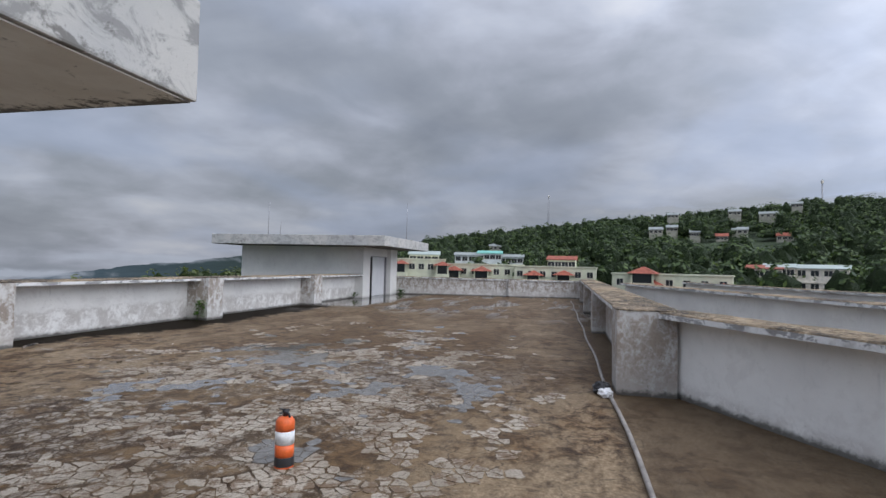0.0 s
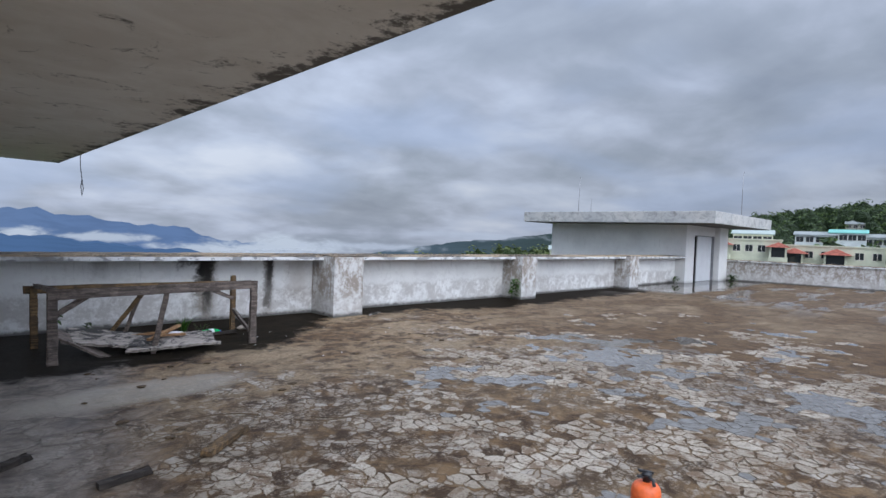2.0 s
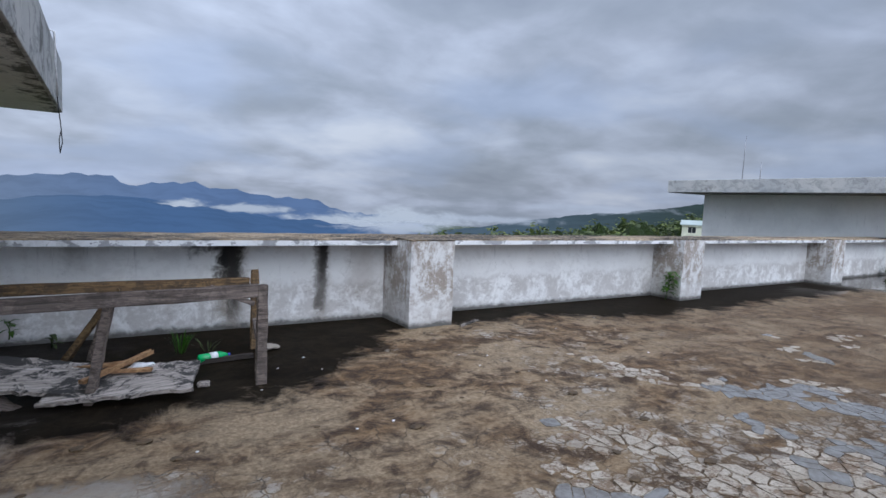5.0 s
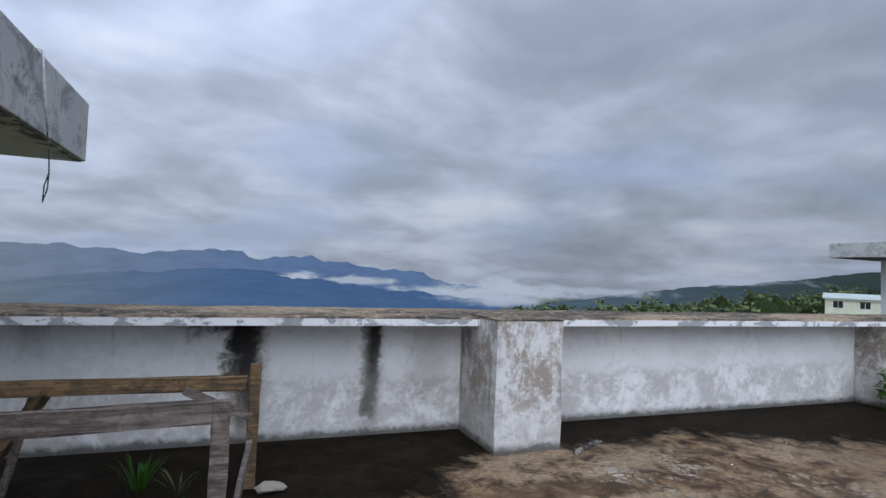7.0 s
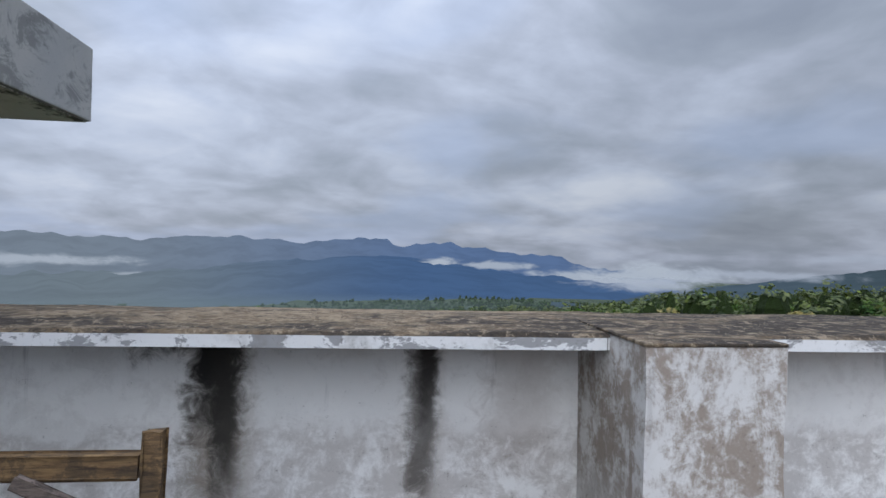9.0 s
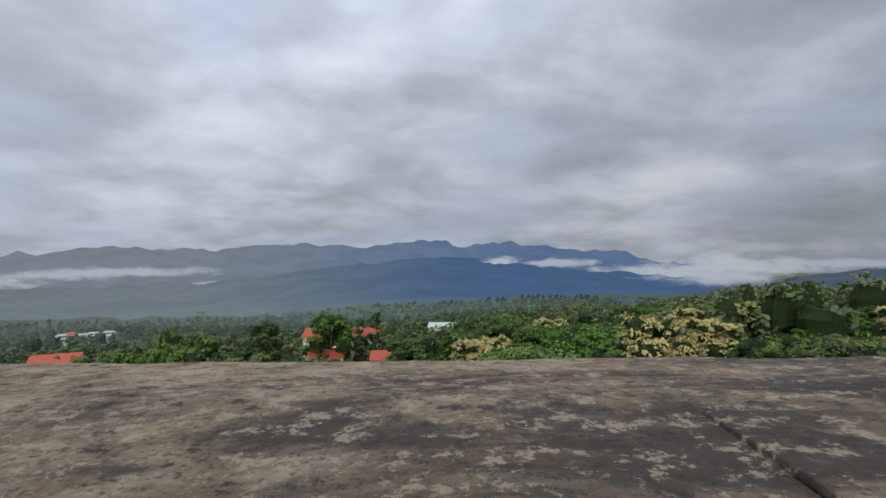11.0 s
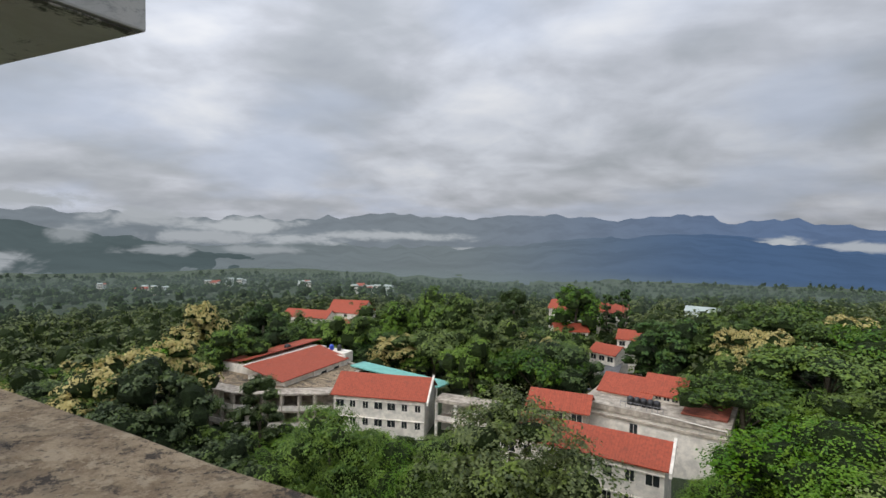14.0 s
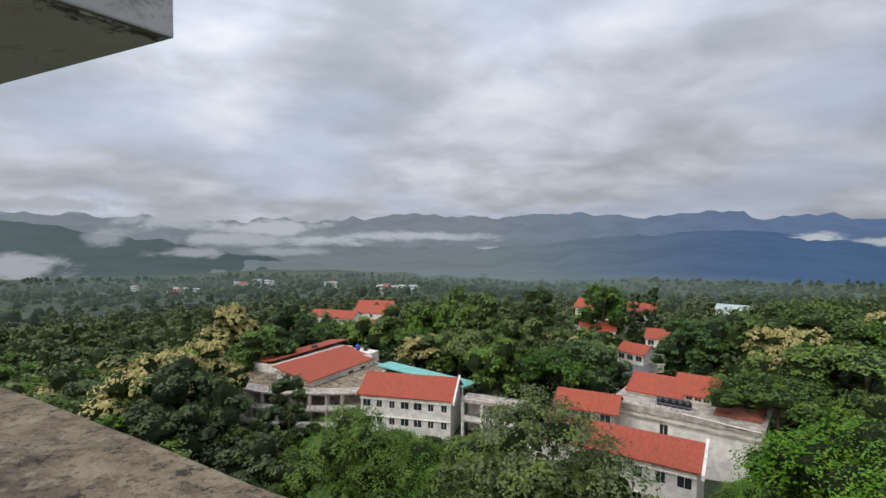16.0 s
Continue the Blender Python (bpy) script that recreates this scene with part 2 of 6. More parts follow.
def slab_paint(name, shade=0.0):
    """Canopy concrete: old white paint, grey mould clouds, black edges of damp."""
    m = Mat(name, 0.85)
    mid = m.noise(2.6, 9, 0.72, m.place((1, 1, 1.6)), 0.9)
    wide = m.noise(0.8, 6, 0.6)
    fine = m.noise(34, 6, 0.72)
    c = m.mix(m.step(wide, 0.3, 0.7), (0.52, 0.505, 0.47), (0.42, 0.42, 0.41))
    c = m.mix(m.math("MULTIPLY", m.step(mid, 0.47, 0.60), 0.75 - shade), c, (0.20, 0.20, 0.195))
    c = m.mix(m.math("MULTIPLY", m.step(m.noise(1.7, 9, 0.75, None, 0.5), 0.57, 0.64), 0.7 - shade), c, (0.075, 0.07, 0.06))
    c = m.mix(m.math("MULTIPLY", m.step(fine, 0.58, 0.72), 0.5), c, (0.13, 0.12, 0.11))
    m.color(c).bump(m.math("ADD", mid, m.math("MULTIPLY", fine, 0.4)), 0.35, 0.01)
    return m.m


def soffit_paint(name):
    m = Mat(name, 0.9)
    mid = m.noise(1.5, 8, 0.7, None, 0.6)
    fine = m.noise(26, 6, 0.75)
    c = m.mix(m.step(mid, 0.3, 0.7), (0.60, 0.565, 0.50), (0.72, 0.70, 0.64))
    blot = m.math("MULTIPLY", m.step(m.noise(2.4, 9, 0.74, None, 0.8), 0.565, 0.64), m.step(fine, 0.38, 0.6))
    c = m.mix(m.math("MULTIPLY", blot, 0.85), c, (0.05, 0.045, 0.035))
    # black damp creeping in from the drip edge
    edge = m.math("SUBTRACT", 1.0, m.step(m.math("ADD", m.math("SUBTRACT", -3.8, m.axis(0)), m.math("MULTIPLY", m.noise(3.6, 9, 0.78), -1.7)), -0.84, -0.68))
    c = m.mix(m.math("MULTIPLY", edge, 0.85), c, (0.035, 0.03, 0.025))
    m.color(c).bump(mid, 0.3, 0.01)
    return m.m


def roof_floor(name):
    """Wet screed: brown silt, pale crazed crust, standing water."""
    m = Mat(name, 0.7)
    p = m.place()
    x, y = m.axis(0), m.axis(1)
    wide = m.noise(0.23, 6, 0.6, p, 0.4)
    band = m.noise(0.7, 9, 0.72, m.place((0.7, 1.3, 1)), 0.5)
    mid = m.noise(1.7, 9, 0.7, p, 0.6)
    blot = m.noise(4.5, 9, 0.74, p, 0.5)
    fine = m.noise(26, 7, 0.75, p)

    def warped(scale, amount):
        mixer = m.n.new("ShaderNodeMix")
        mixer.data_type = "VECTOR"
        mixer.inputs[0].default_value = amount
        m.l.new(p, mixer.inputs[4])
        wob = m.n.new("ShaderNodeTexNoise")
        wob.inputs["Scale"].default_value = scale
        wob.inputs["Detail"].default_value = 4.0
        m.l.new(p, wob.inputs["Vector"])
        m.l.new(wob.outputs["Color"], mixer.inputs[5])
        return mixer.outputs[1]

    v = warped(6.0, 0.13)
    crack = m.cells(11.5, "DISTANCE_TO_EDGE", v)
    tone = m.n.new("ShaderNodeSeparateColor")
    m.l.new(m.cells(11.5, "F1", v, "Color"), tone.inputs[0])
    hair = m.cells(2.4, "DISTANCE_TO_EDGE", warped(3.0, 0.25))
    # damp silt and bare screed
    c = m.mix(m.step(blot, 0.38, 0.62), (0.034, 0.018, 0.008), (0.165, 0.100, 0.047))
    tan = m.mix(m.step(fine, 0.36, 0.66), (0.150, 0.104, 0.058), (0.35, 0.265, 0.170))
    c = m.mix(m.math("MULTIPLY", m.step(m.math("MULTIPLY_ADD", blot, 0.35, m.math("MULTIPLY", band, 0.65)), 0.44, 0.57), 0.88), c, tan)
    c = m.mix(m.math("MULTIPLY", m.step(m.noise(0.9, 8, 0.7, m.place((0.45, 1.7, 1), shift=(7, 2, 0)), 1.0), 0.55, 0.66), 0.6), c, (0.055, 0.030, 0.013))
    # the crust lies on dark wet silt
    bed = m.math("SUBTRACT", 1.0, m.step(m.math("ADD", m.math("ABSOLUTE", m.math("ADD", y, 6.9)), m.math("MULTIPLY", mid, 1.2)), 2.0, 3.6))
    bed = m.math("MULTIPLY", bed, m.math("SUBTRACT", 1.0, m.step(x, 4.0, 7.5)))
    c = m.mix(m.math("MULTIPLY", bed, 0.72), c, m.mix(m.step(blot, 0.40, 0.60), (0.040, 0.021, 0.008), (0.130, 0.076, 0.032)))
    # pale crust broken into flakes
    near = m.math("SUBTRACT", 1.0, m.step(m.math("ABSOLUTE", m.math("ADD", m.math("ADD", y, 6.9), m.math("MULTIPLY", x, 0.10))), 1.3, 4.0))
    near = m.math("MULTIPLY", near, m.math("SUBTRACT", 1.0, m.step(x, 0.0, 6.0)))
    zone = m.math("ADD", m.math("MULTIPLY", near, 0.13), m.math("MULTIPLY_ADD", mid, 0.55, m.math("MULTIPLY", wide, 0.45)))
    area = m.step(m.math("MULTIPLY_ADD", blot, 0.25, zone), 0.665, 0.76)
    keep = m.step(m.math("ADD", tone.outputs[0], m.math("MULTIPLY", m.step(zone, 0.52, 0.68), 0.55)), 0.40, 0.62)
    flake = m.math("MULTIPLY", m.math("MULTIPLY", area, keep), m.step(crack, 0.035, 0.10))
    flake = m.math("MULTIPLY", flake, m.step(m.math("MULTIPLY_ADD", fine, 0.5, blot), 0.66, 0.80))
    chip = m.mix(tone.outputs[1], (0.26, 0.225, 0.18), (0.44, 0.41, 0.36))
    c = m.mix(m.math("MULTIPLY", flake, 0.92), c, m.mix(m.step(fine, 0.35, 0.75), chip, (0.24, 0.19, 0.14)))
    gap = m.math("MULTIPLY", m.math("MULTIPLY", area, m.math("SUBTRACT", 1.0, m.step(crack, 0.01, 0.05))), m.math("MULTIPLY", m.step(blot, 0.35, 0.6), 0.7))
    c = m.mix(gap, c, (0.035, 0.024, 0.015))
    # smooth grey slurry by the stair house
    slurry = m.math("MULTIPLY", m.math("SUBTRACT", 1.0, m.step(m.math("ADD", m.math("ADD", x, m.math("MULTIPLY", y, -0.27)), m.math("MULTIPLY_ADD", mid, 1.8, -0.9)), -3.7, -2.8)), m.step(y, -9.0, -7.5))
    veins = m.math("SUBTRACT", 1.0, m.step(hair, 0.01, 0.045))
    grey = m.mix(m.step(blot, 0.35, 0.65), (0.11, 0.094, 0.085), (0.29, 0.255, 0.225))
    grey = m.mix(m.math("MULTIPLY", veins, 0.5), grey, (0.03, 0.025, 0.02))
    c = m.mix(m.math("MULTIPLY", slurry, 0.8), c, grey)
    # brown silt washed over the far half
    silt = m.math("MULTIPLY", m.step(m.math("ADD", x, m.math("MULTIPLY_ADD", wide, 6.0, m.math("MULTIPLY", y, -0.35))), 5.2, 8.5), m.step(m.math("MULTIPLY_ADD", mid, 0.6, m.math("MULTIPLY", blot, 0.4)), 0.40, 0.56))
    c = m.mix(m.math("MULTIPLY", silt, 0.72), c, m.mix(m.step(fine, 0.35, 0.65), (0.052, 0.028, 0.012), (0.12, 0.072, 0.034)))
    # dark hair cracks across the bare screed
    split = m.math("MULTIPLY", m.math("SUBTRACT", 1.0, m.step(m.cells(4.6, "DISTANCE_TO_EDGE", warped(4.0, 0.2)), 0.006, 0.03)), m.step(mid, 0.44, 0.58))
    c = m.mix(m.math("MULTIPLY", split, 0.7), c, (0.03, 0.02, 0.012))
    # bleached patch of cement near the bench
    px = m.math("DIVIDE", m.math("ADD", x, 4.0), 1.05)
    py = m.math("DIVIDE", m.math("ADD", y, 3.6), 0.36)
    spread = m.math("ADD", m.math("ADD", m.math("MULTIPLY", px, px), m.math("MULTIPLY", py, py)), m.math("MULTIPLY_ADD", blot, 2.6, -1.3))
    c = m.mix(m.math("MULTIPLY", m.math("SUBTRACT", 1.0, m.step(m.math("ADD", spread, m.math("MULTIPLY_ADD", fine, 1.6, -0.8)), 0.5, 1.4)), 0.65), c, m.mix(m.step(fine, 0.3, 0.7), (0.30, 0.26, 0.21), (0.42, 0.38, 0.32)))
    # darker, mossier silt beyond the pipe
    c = m.mix(m.math("MULTIPLY", m.math("SUBTRACT", 1.0, m.step(m.math("ADD", y, m.math("MULTIPLY", mid, 0.4)), -10.9, -10.4)), 0.72), c, (0.058, 0.038, 0.020))
    # standing water on the low flakes and along the far end
    pool = m.noise(0.95, 6, 0.6, m.place(shift=(3.3, 1.9, 0)), 0.5)
    wet = m.step(m.math("ADD", m.math("MULTIPLY_ADD", blot, 0.25, pool), m.math("MULTIPLY_ADD", near, 0.10, m.math("MULTIPLY_ADD", tone.outputs[2], 0.20, -0.10))), 0.785, 0.795)
    wet = m.math("MULTIPLY", m.math("MULTIPLY", wet, near), m.math("MULTIPLY", m.step(x, -0.5, 2.5), m.step(m.math("MULTIPLY_ADD", blot, 0.05, crack), 0.035, 0.05)))
    far = m.math("MULTIPLY", m.step(x, 8.0, 15.0), m.step(m.noise(0.5, 6, 0.6, m.place((0.45, 1.6, 1), shift=(0, 5, 0))), 0.53, 0.58))
    far = m.math("MAXIMUM", far, m.math("MULTIPLY", m.step(x, 11.5, 13.0), m.step(m.math("ADD", y, m.math("MULTIPLY", mid, 1.2)), -2.2, -1.7)))
    wet = m.math("MAXIMUM", wet, far)
    # black silt under shallow water beside the north wall
    edge = m.math("ADD", y, m.math("MULTIPLY_ADD", mid, 2.0, -1.0))
    edge = m.math("ADD", edge, m.math("MULTIPLY", m.step(x, -2.4, 0.3), -1.75))
    edge = m.math("ADD", edge, m.math("MULTIPLY", m.step(x, 2.0, 4.2), 0.75))
    strip = m.step(edge, -2.75, -2.35)
    c = m.mix(m.math("MULTIPLY", strip, 0.95), c, (0.007, 0.006, 0.0045))
    c = m.mix(m.math("MULTIPLY", wet, 0.7), c, (0.10, 0.088, 0.075))
    m.color(c)
    r = m.math("MULTIPLY_ADD", fine, 0.3, 0.52)
    r = m.math("SUBTRACT", r, m.math("MULTIPLY", slurry, 0.22))
    r = m.math("MULTIPLY", r, m.math("SUBTRACT", 1.0, m.math("MULTIPLY", wet, 0.96)))
    r = m.math("MULTIPLY", r, m.math("SUBTRACT", 1.0, m.math("MULTIPLY", strip, 0.15)))
    m.rough(m.math("MAXIMUM", r, 0.02))
    spec = m.math("MAXIMUM", m.math("MULTIPLY", slurry, 0.35), m.math("MAXIMUM", m.math("MULTIPLY", wet, 0.55), 0.22))
    m.link(m.math("MULTIPLY", spec, m.math("SUBTRACT", 1.0, m.math("MULTIPLY", strip, 0.95))), m.b.inputs["Specular IOR Level"])
    h = m.math("ADD", m.math("MULTIPLY", flake, 0.6), m.math("MULTIPLY", m.math("ADD", fine, blot), 0.6))
    m.bump(m.math("MULTIPLY", h, m.math("SUBTRACT", 1.0, m.math("MAXIMUM", wet, m.math("MULTIPLY", strip, 0.97)))), 0.6, 0.015)
    return m.m


def crust(name):
    """Pale lime crust in broken flakes, each its own tone, silt rubbed into it."""
    m = Mat(name, 0.62)
    r = m.math("FRACT", m.math("ADD", m.geo.outputs["Random Per Island"], m.n.new("ShaderNodeObjectInfo").outputs["Random"]))
    blot = m.noise(5.0, 8, 0.74, None, 0.4)
    fine = m.noise(40, 7, 0.78)
    c = m.mix(m.math("MULTIPLY_ADD", r, 0.35, m.math("MULTIPLY", m.step(m.noise(0.9, 5, 0.6), 0.35, 0.65), 0.65)), (0.235, 0.192, 0.138), (0.43, 0.375, 0.30))
    c = m.mix(m.math("MULTIPLY", m.step(m.math("MULTIPLY_ADD", fine, 0.25, m.math("MULTIPLY", blot, 0.75)), 0.48, 0.555), 0.88), c, (0.115, 0.062, 0.024))
    c = m.mix(m.math("MULTIPLY", m.step(fine, 0.48, 0.62), 0.6), c, (0.075, 0.048, 0.026))
    m.color(c)
    m.rough(m.math("MULTIPLY_ADD", fine, 0.4, 0.36))
    m.bump(m.math("ADD", fine, blot), 0.5, 0.008)
    return m.m


def water_film(name):
    """A skin of clear rain water over grey lime."""
    m = Mat(name, 0.03)
    n = m.noise(9, 7, 0.7)
    m.color(m.mix(m.step(n, 0.35, 0.65), (0.115, 0.10, 0.085), (0.19, 0.18, 0.165)))
    m.bump(m.noise(14, 2, 0.5), 0.02, 0.002)
    return m.m


def sheet_roof(name, c, moss=0.5):
    """Painted corrugated sheet, sun-bleached, with dark moss in streaks."""
    m = Mat(name, 0.75)
    x = m.axis(0, "object")
    wave = m.math("SINE", m.math("MULTIPLY", x, 17.0))
    streak = m.noise(1.1, 8, 0.72, m.place((1.6, 0.5, 0.5), "object"), 0.5)
    small = m.noise(2.4, 8, 0.78)
    k = m.mix(m.step(small, 0.35, 0.65), tuple(v * 0.72 for v in c), tuple(v * 1.25 for v in c))
    k = m.mix(m.math("MULTIPLY", m.step(m.math("MULTIPLY_ADD", small, 0.4, m.math("MULTIPLY", streak, 0.6)), 0.52, 0.64), moss), k, (0.07, 0.028, 0.016))
    k = m.mix(m.math("MULTIPLY", m.step(wave, 0.75, 1.0), 0.35), k, tuple(v * 0.4 for v in c))
    m.color(k).bump(wave, 0.4, 0.03)
    return m.m


def old_wood(name, base=(0.17, 0.135, 0.11), dark=(0.05, 0.04, 0.032), rot=0.0):
    m = Mat(name, 0.85)
    g = m.noise(9, 7, 0.7, m.place((0.5, 5, 5), "object"), 0.6)
    k = m.noise(3, 5, 0.6, m.place((1, 2, 2), "object"))
    c = m.mix(m.step(g, 0.3, 0.7), dark, base)
    c = m.mix(m.math("MULTIPLY", m.step(k, 0.5, 0.7), 0.6), c, tuple(v * 0.55 for v in base))
    if rot:
        c = m.mix(m.math("MULTIPLY", m.step(m.noise(4.2, 9, 0.78, None, 0.6), 0.47, 0.54), rot), c, (0.018, 0.016, 0.014))
    m.color(c).bump(g, 0.6, 0.006)
    return m.m


def foliage(name, a, b, gold=None, young=(1.5, 1.35, 0.8)):
    """Leaves: each leaf its own tone, each spray of leaves younger or older, each tree its own green."""
    m = Mat(name, 0.5)
    r = m.geo.outputs["Random Per Island"]
    ob = m.n.new("ShaderNodeObjectInfo").outputs["Random"]
    c = m.mix(r, a, b)
    tree_tone = m.n.new("ShaderNodeHueSaturation")
    m.link(m.math("MULTIPLY_ADD", ob, -0.055, 0.522), tree_tone.inputs["Hue"])
    m.link(m.math("MULTIPLY_ADD", ob, -0.35, 1.12), tree_tone.inputs["Saturation"])
    other = m.math("FRACT", m.math("MULTIPLY", ob, 7.31))
    m.link(m.math("MULTIPLY_ADD", other, 0.75, 0.80), tree_tone.inputs["Value"])
    m.link(c, tree_tone.inputs["Color"])
    c = tree_tone.outputs[0]
    spray = m.noise(0.55, 4, 0.6)
    c = m.mix(m.math("MULTIPLY", m.step(spray, 0.5, 0.66), 0.6), c, tuple(v * k for v, k in zip(b, young)))
    c = m.mix(m.math("MULTIPLY", m.step(m.noise(0.05, 3, 0.6), 0.52, 0.66), 0.4), c, tuple(v * 0.8 for v in a))
    if gold:
        c = m.mix(m.math("MULTIPLY", m.step(r, 0.14, 0.22), m.step(m.noise(0.45, 4, 0.6), 0.2, 0.34)), c, gold)
    m.color(c)
    t = m.n.new("ShaderNodeBsdfTranslucent")
    m.link(c, t.inputs[0])
    s = m.n.new("ShaderNodeMixShader")
    s.inputs[0].default_value = 0.3
    m.l.new(m.b.outputs[0], s.inputs[1])
    m.l.new(t.outputs[0], s.inputs[2])
    m.l.new(s.outputs[0], m.n["Material Output"].inputs[0])
    m.b.inputs["Specular IOR Level"].default_value = 0.3
    return m.m


def shaded_leaf_mass(name, a, b):
    """Dense inside of a crown: fine leaf texture, deep relief, its shade painted dark."""
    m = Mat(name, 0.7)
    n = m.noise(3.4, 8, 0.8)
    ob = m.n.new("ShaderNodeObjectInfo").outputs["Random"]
    # greens scaled down so the gaps between leaves read as shaded
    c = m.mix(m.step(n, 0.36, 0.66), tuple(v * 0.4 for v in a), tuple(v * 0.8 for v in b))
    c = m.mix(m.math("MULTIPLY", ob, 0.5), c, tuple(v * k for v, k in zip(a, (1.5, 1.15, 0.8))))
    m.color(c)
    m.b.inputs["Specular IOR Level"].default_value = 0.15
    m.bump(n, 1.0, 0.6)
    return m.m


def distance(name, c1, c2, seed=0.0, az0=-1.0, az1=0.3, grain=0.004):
    """Far range: backdrop glowing faintly blue, haze of kilometres of damp air painted in."""
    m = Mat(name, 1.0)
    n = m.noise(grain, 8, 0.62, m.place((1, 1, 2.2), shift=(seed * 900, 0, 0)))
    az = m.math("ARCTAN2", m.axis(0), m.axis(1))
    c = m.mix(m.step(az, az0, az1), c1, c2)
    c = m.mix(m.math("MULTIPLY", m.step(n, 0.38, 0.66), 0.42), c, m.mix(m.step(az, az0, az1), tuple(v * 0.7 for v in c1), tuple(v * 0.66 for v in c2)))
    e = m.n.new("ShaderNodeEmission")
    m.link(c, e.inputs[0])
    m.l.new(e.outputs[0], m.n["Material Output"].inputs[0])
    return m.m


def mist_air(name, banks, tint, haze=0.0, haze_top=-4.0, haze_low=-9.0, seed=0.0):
    """Thin drifting mist as a glowing see-through film: banks are (bearing, degrees above the eye, half width, half
    height, thickness).
    """
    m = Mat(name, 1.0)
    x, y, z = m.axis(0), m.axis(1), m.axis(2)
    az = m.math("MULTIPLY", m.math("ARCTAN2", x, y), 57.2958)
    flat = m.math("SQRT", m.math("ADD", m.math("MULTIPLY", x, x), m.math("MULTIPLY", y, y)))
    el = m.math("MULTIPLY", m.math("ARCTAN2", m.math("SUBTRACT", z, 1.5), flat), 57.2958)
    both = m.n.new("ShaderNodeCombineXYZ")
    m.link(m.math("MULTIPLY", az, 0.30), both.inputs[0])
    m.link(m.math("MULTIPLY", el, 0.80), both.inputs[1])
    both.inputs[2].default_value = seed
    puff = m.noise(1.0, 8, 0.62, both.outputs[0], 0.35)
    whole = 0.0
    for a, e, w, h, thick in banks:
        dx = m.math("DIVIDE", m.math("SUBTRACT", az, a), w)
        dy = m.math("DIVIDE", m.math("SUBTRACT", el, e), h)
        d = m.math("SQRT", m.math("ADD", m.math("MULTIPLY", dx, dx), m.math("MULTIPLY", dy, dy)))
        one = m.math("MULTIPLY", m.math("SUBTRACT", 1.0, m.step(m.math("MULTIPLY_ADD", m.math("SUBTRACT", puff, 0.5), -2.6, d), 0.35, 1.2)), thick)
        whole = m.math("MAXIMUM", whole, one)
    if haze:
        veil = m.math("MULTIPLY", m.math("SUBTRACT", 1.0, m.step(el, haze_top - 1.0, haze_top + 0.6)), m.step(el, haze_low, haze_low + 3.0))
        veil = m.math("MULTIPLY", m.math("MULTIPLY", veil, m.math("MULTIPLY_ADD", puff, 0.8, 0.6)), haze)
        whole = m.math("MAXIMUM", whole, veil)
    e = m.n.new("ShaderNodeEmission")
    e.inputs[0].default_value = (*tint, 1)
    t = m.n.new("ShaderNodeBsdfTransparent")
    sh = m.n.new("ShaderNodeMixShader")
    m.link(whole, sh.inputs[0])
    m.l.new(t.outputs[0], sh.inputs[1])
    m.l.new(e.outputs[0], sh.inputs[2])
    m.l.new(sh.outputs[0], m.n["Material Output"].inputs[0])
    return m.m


M = {}
M["floor"] = roof_floor("wet_roof_screed")
M["crust"] = crust("lime_crust")
M["water"] = water_film("rain_water")
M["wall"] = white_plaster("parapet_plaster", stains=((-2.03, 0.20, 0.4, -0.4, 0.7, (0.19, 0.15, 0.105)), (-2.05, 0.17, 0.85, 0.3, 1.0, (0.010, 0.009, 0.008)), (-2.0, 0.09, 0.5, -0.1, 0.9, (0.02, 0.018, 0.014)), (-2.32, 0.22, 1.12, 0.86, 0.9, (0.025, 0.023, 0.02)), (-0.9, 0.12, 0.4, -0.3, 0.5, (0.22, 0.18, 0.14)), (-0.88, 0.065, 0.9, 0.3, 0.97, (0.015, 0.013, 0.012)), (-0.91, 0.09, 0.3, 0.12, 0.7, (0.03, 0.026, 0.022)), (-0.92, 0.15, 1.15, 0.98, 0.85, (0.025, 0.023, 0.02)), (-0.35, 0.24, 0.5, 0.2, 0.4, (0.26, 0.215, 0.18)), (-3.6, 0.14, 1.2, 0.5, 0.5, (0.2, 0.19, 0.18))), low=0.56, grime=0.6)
M["pillar"] = white_plaster("pillar_plaster", low=0.25, grime=0.6, seed=3.1, high=0.95, tone=0.80)
M["south"] = white_plaster("south_plaster", low=0.2, grime=0.4, seed=7.7)
M["south_pillar"] = white_plaster("dark_pillar_plaster", low=0.9, grime=0.8, seed=5.2, high=0.95, tone=0.62)
M["house"] = white_plaster("house_plaster", low=0.1, grime=0.25, seed=9.4, spot=(-5.54, -6.27, 2.25), damp=0.25)
M["coping"] = old_concrete("coping_top")
M["coping_edge"] = flaking_edge("coping_edge")
M["fascia"] = slab_paint("canopy_paint")
M["far_fascia"] = slab_paint("far_canopy_paint", 0.25)
M["soffit"] = soffit_paint("canopy_soffit")
M["wood"] = old_wood("grey_wood", (0.235, 0.185, 0.155), (0.05, 0.038, 0.03), 0.4)
M["wood_brown"] = old_wood("brown_wood", (0.25, 0.155, 0.068), (0.05, 0.03, 0.015), 0.5)
M["wood_white"] = old_wood("whitewashed_board", (0.46, 0.40, 0.35), (0.13, 0.11, 0.09), 0.96)
M["wood_raw"] = old_wood("split_wood", (0.42, 0.25, 0.12), (0.16, 0.08, 0.035))
M["wood_black"] = old_wood("rotten_wood", (0.05, 0.038, 0.03), (0.015, 0.012, 0.01))
M["orange"] = plain("orange_paint", (0.72, 0.13, 0.03), 0.45, vary=0.2, scale=14)
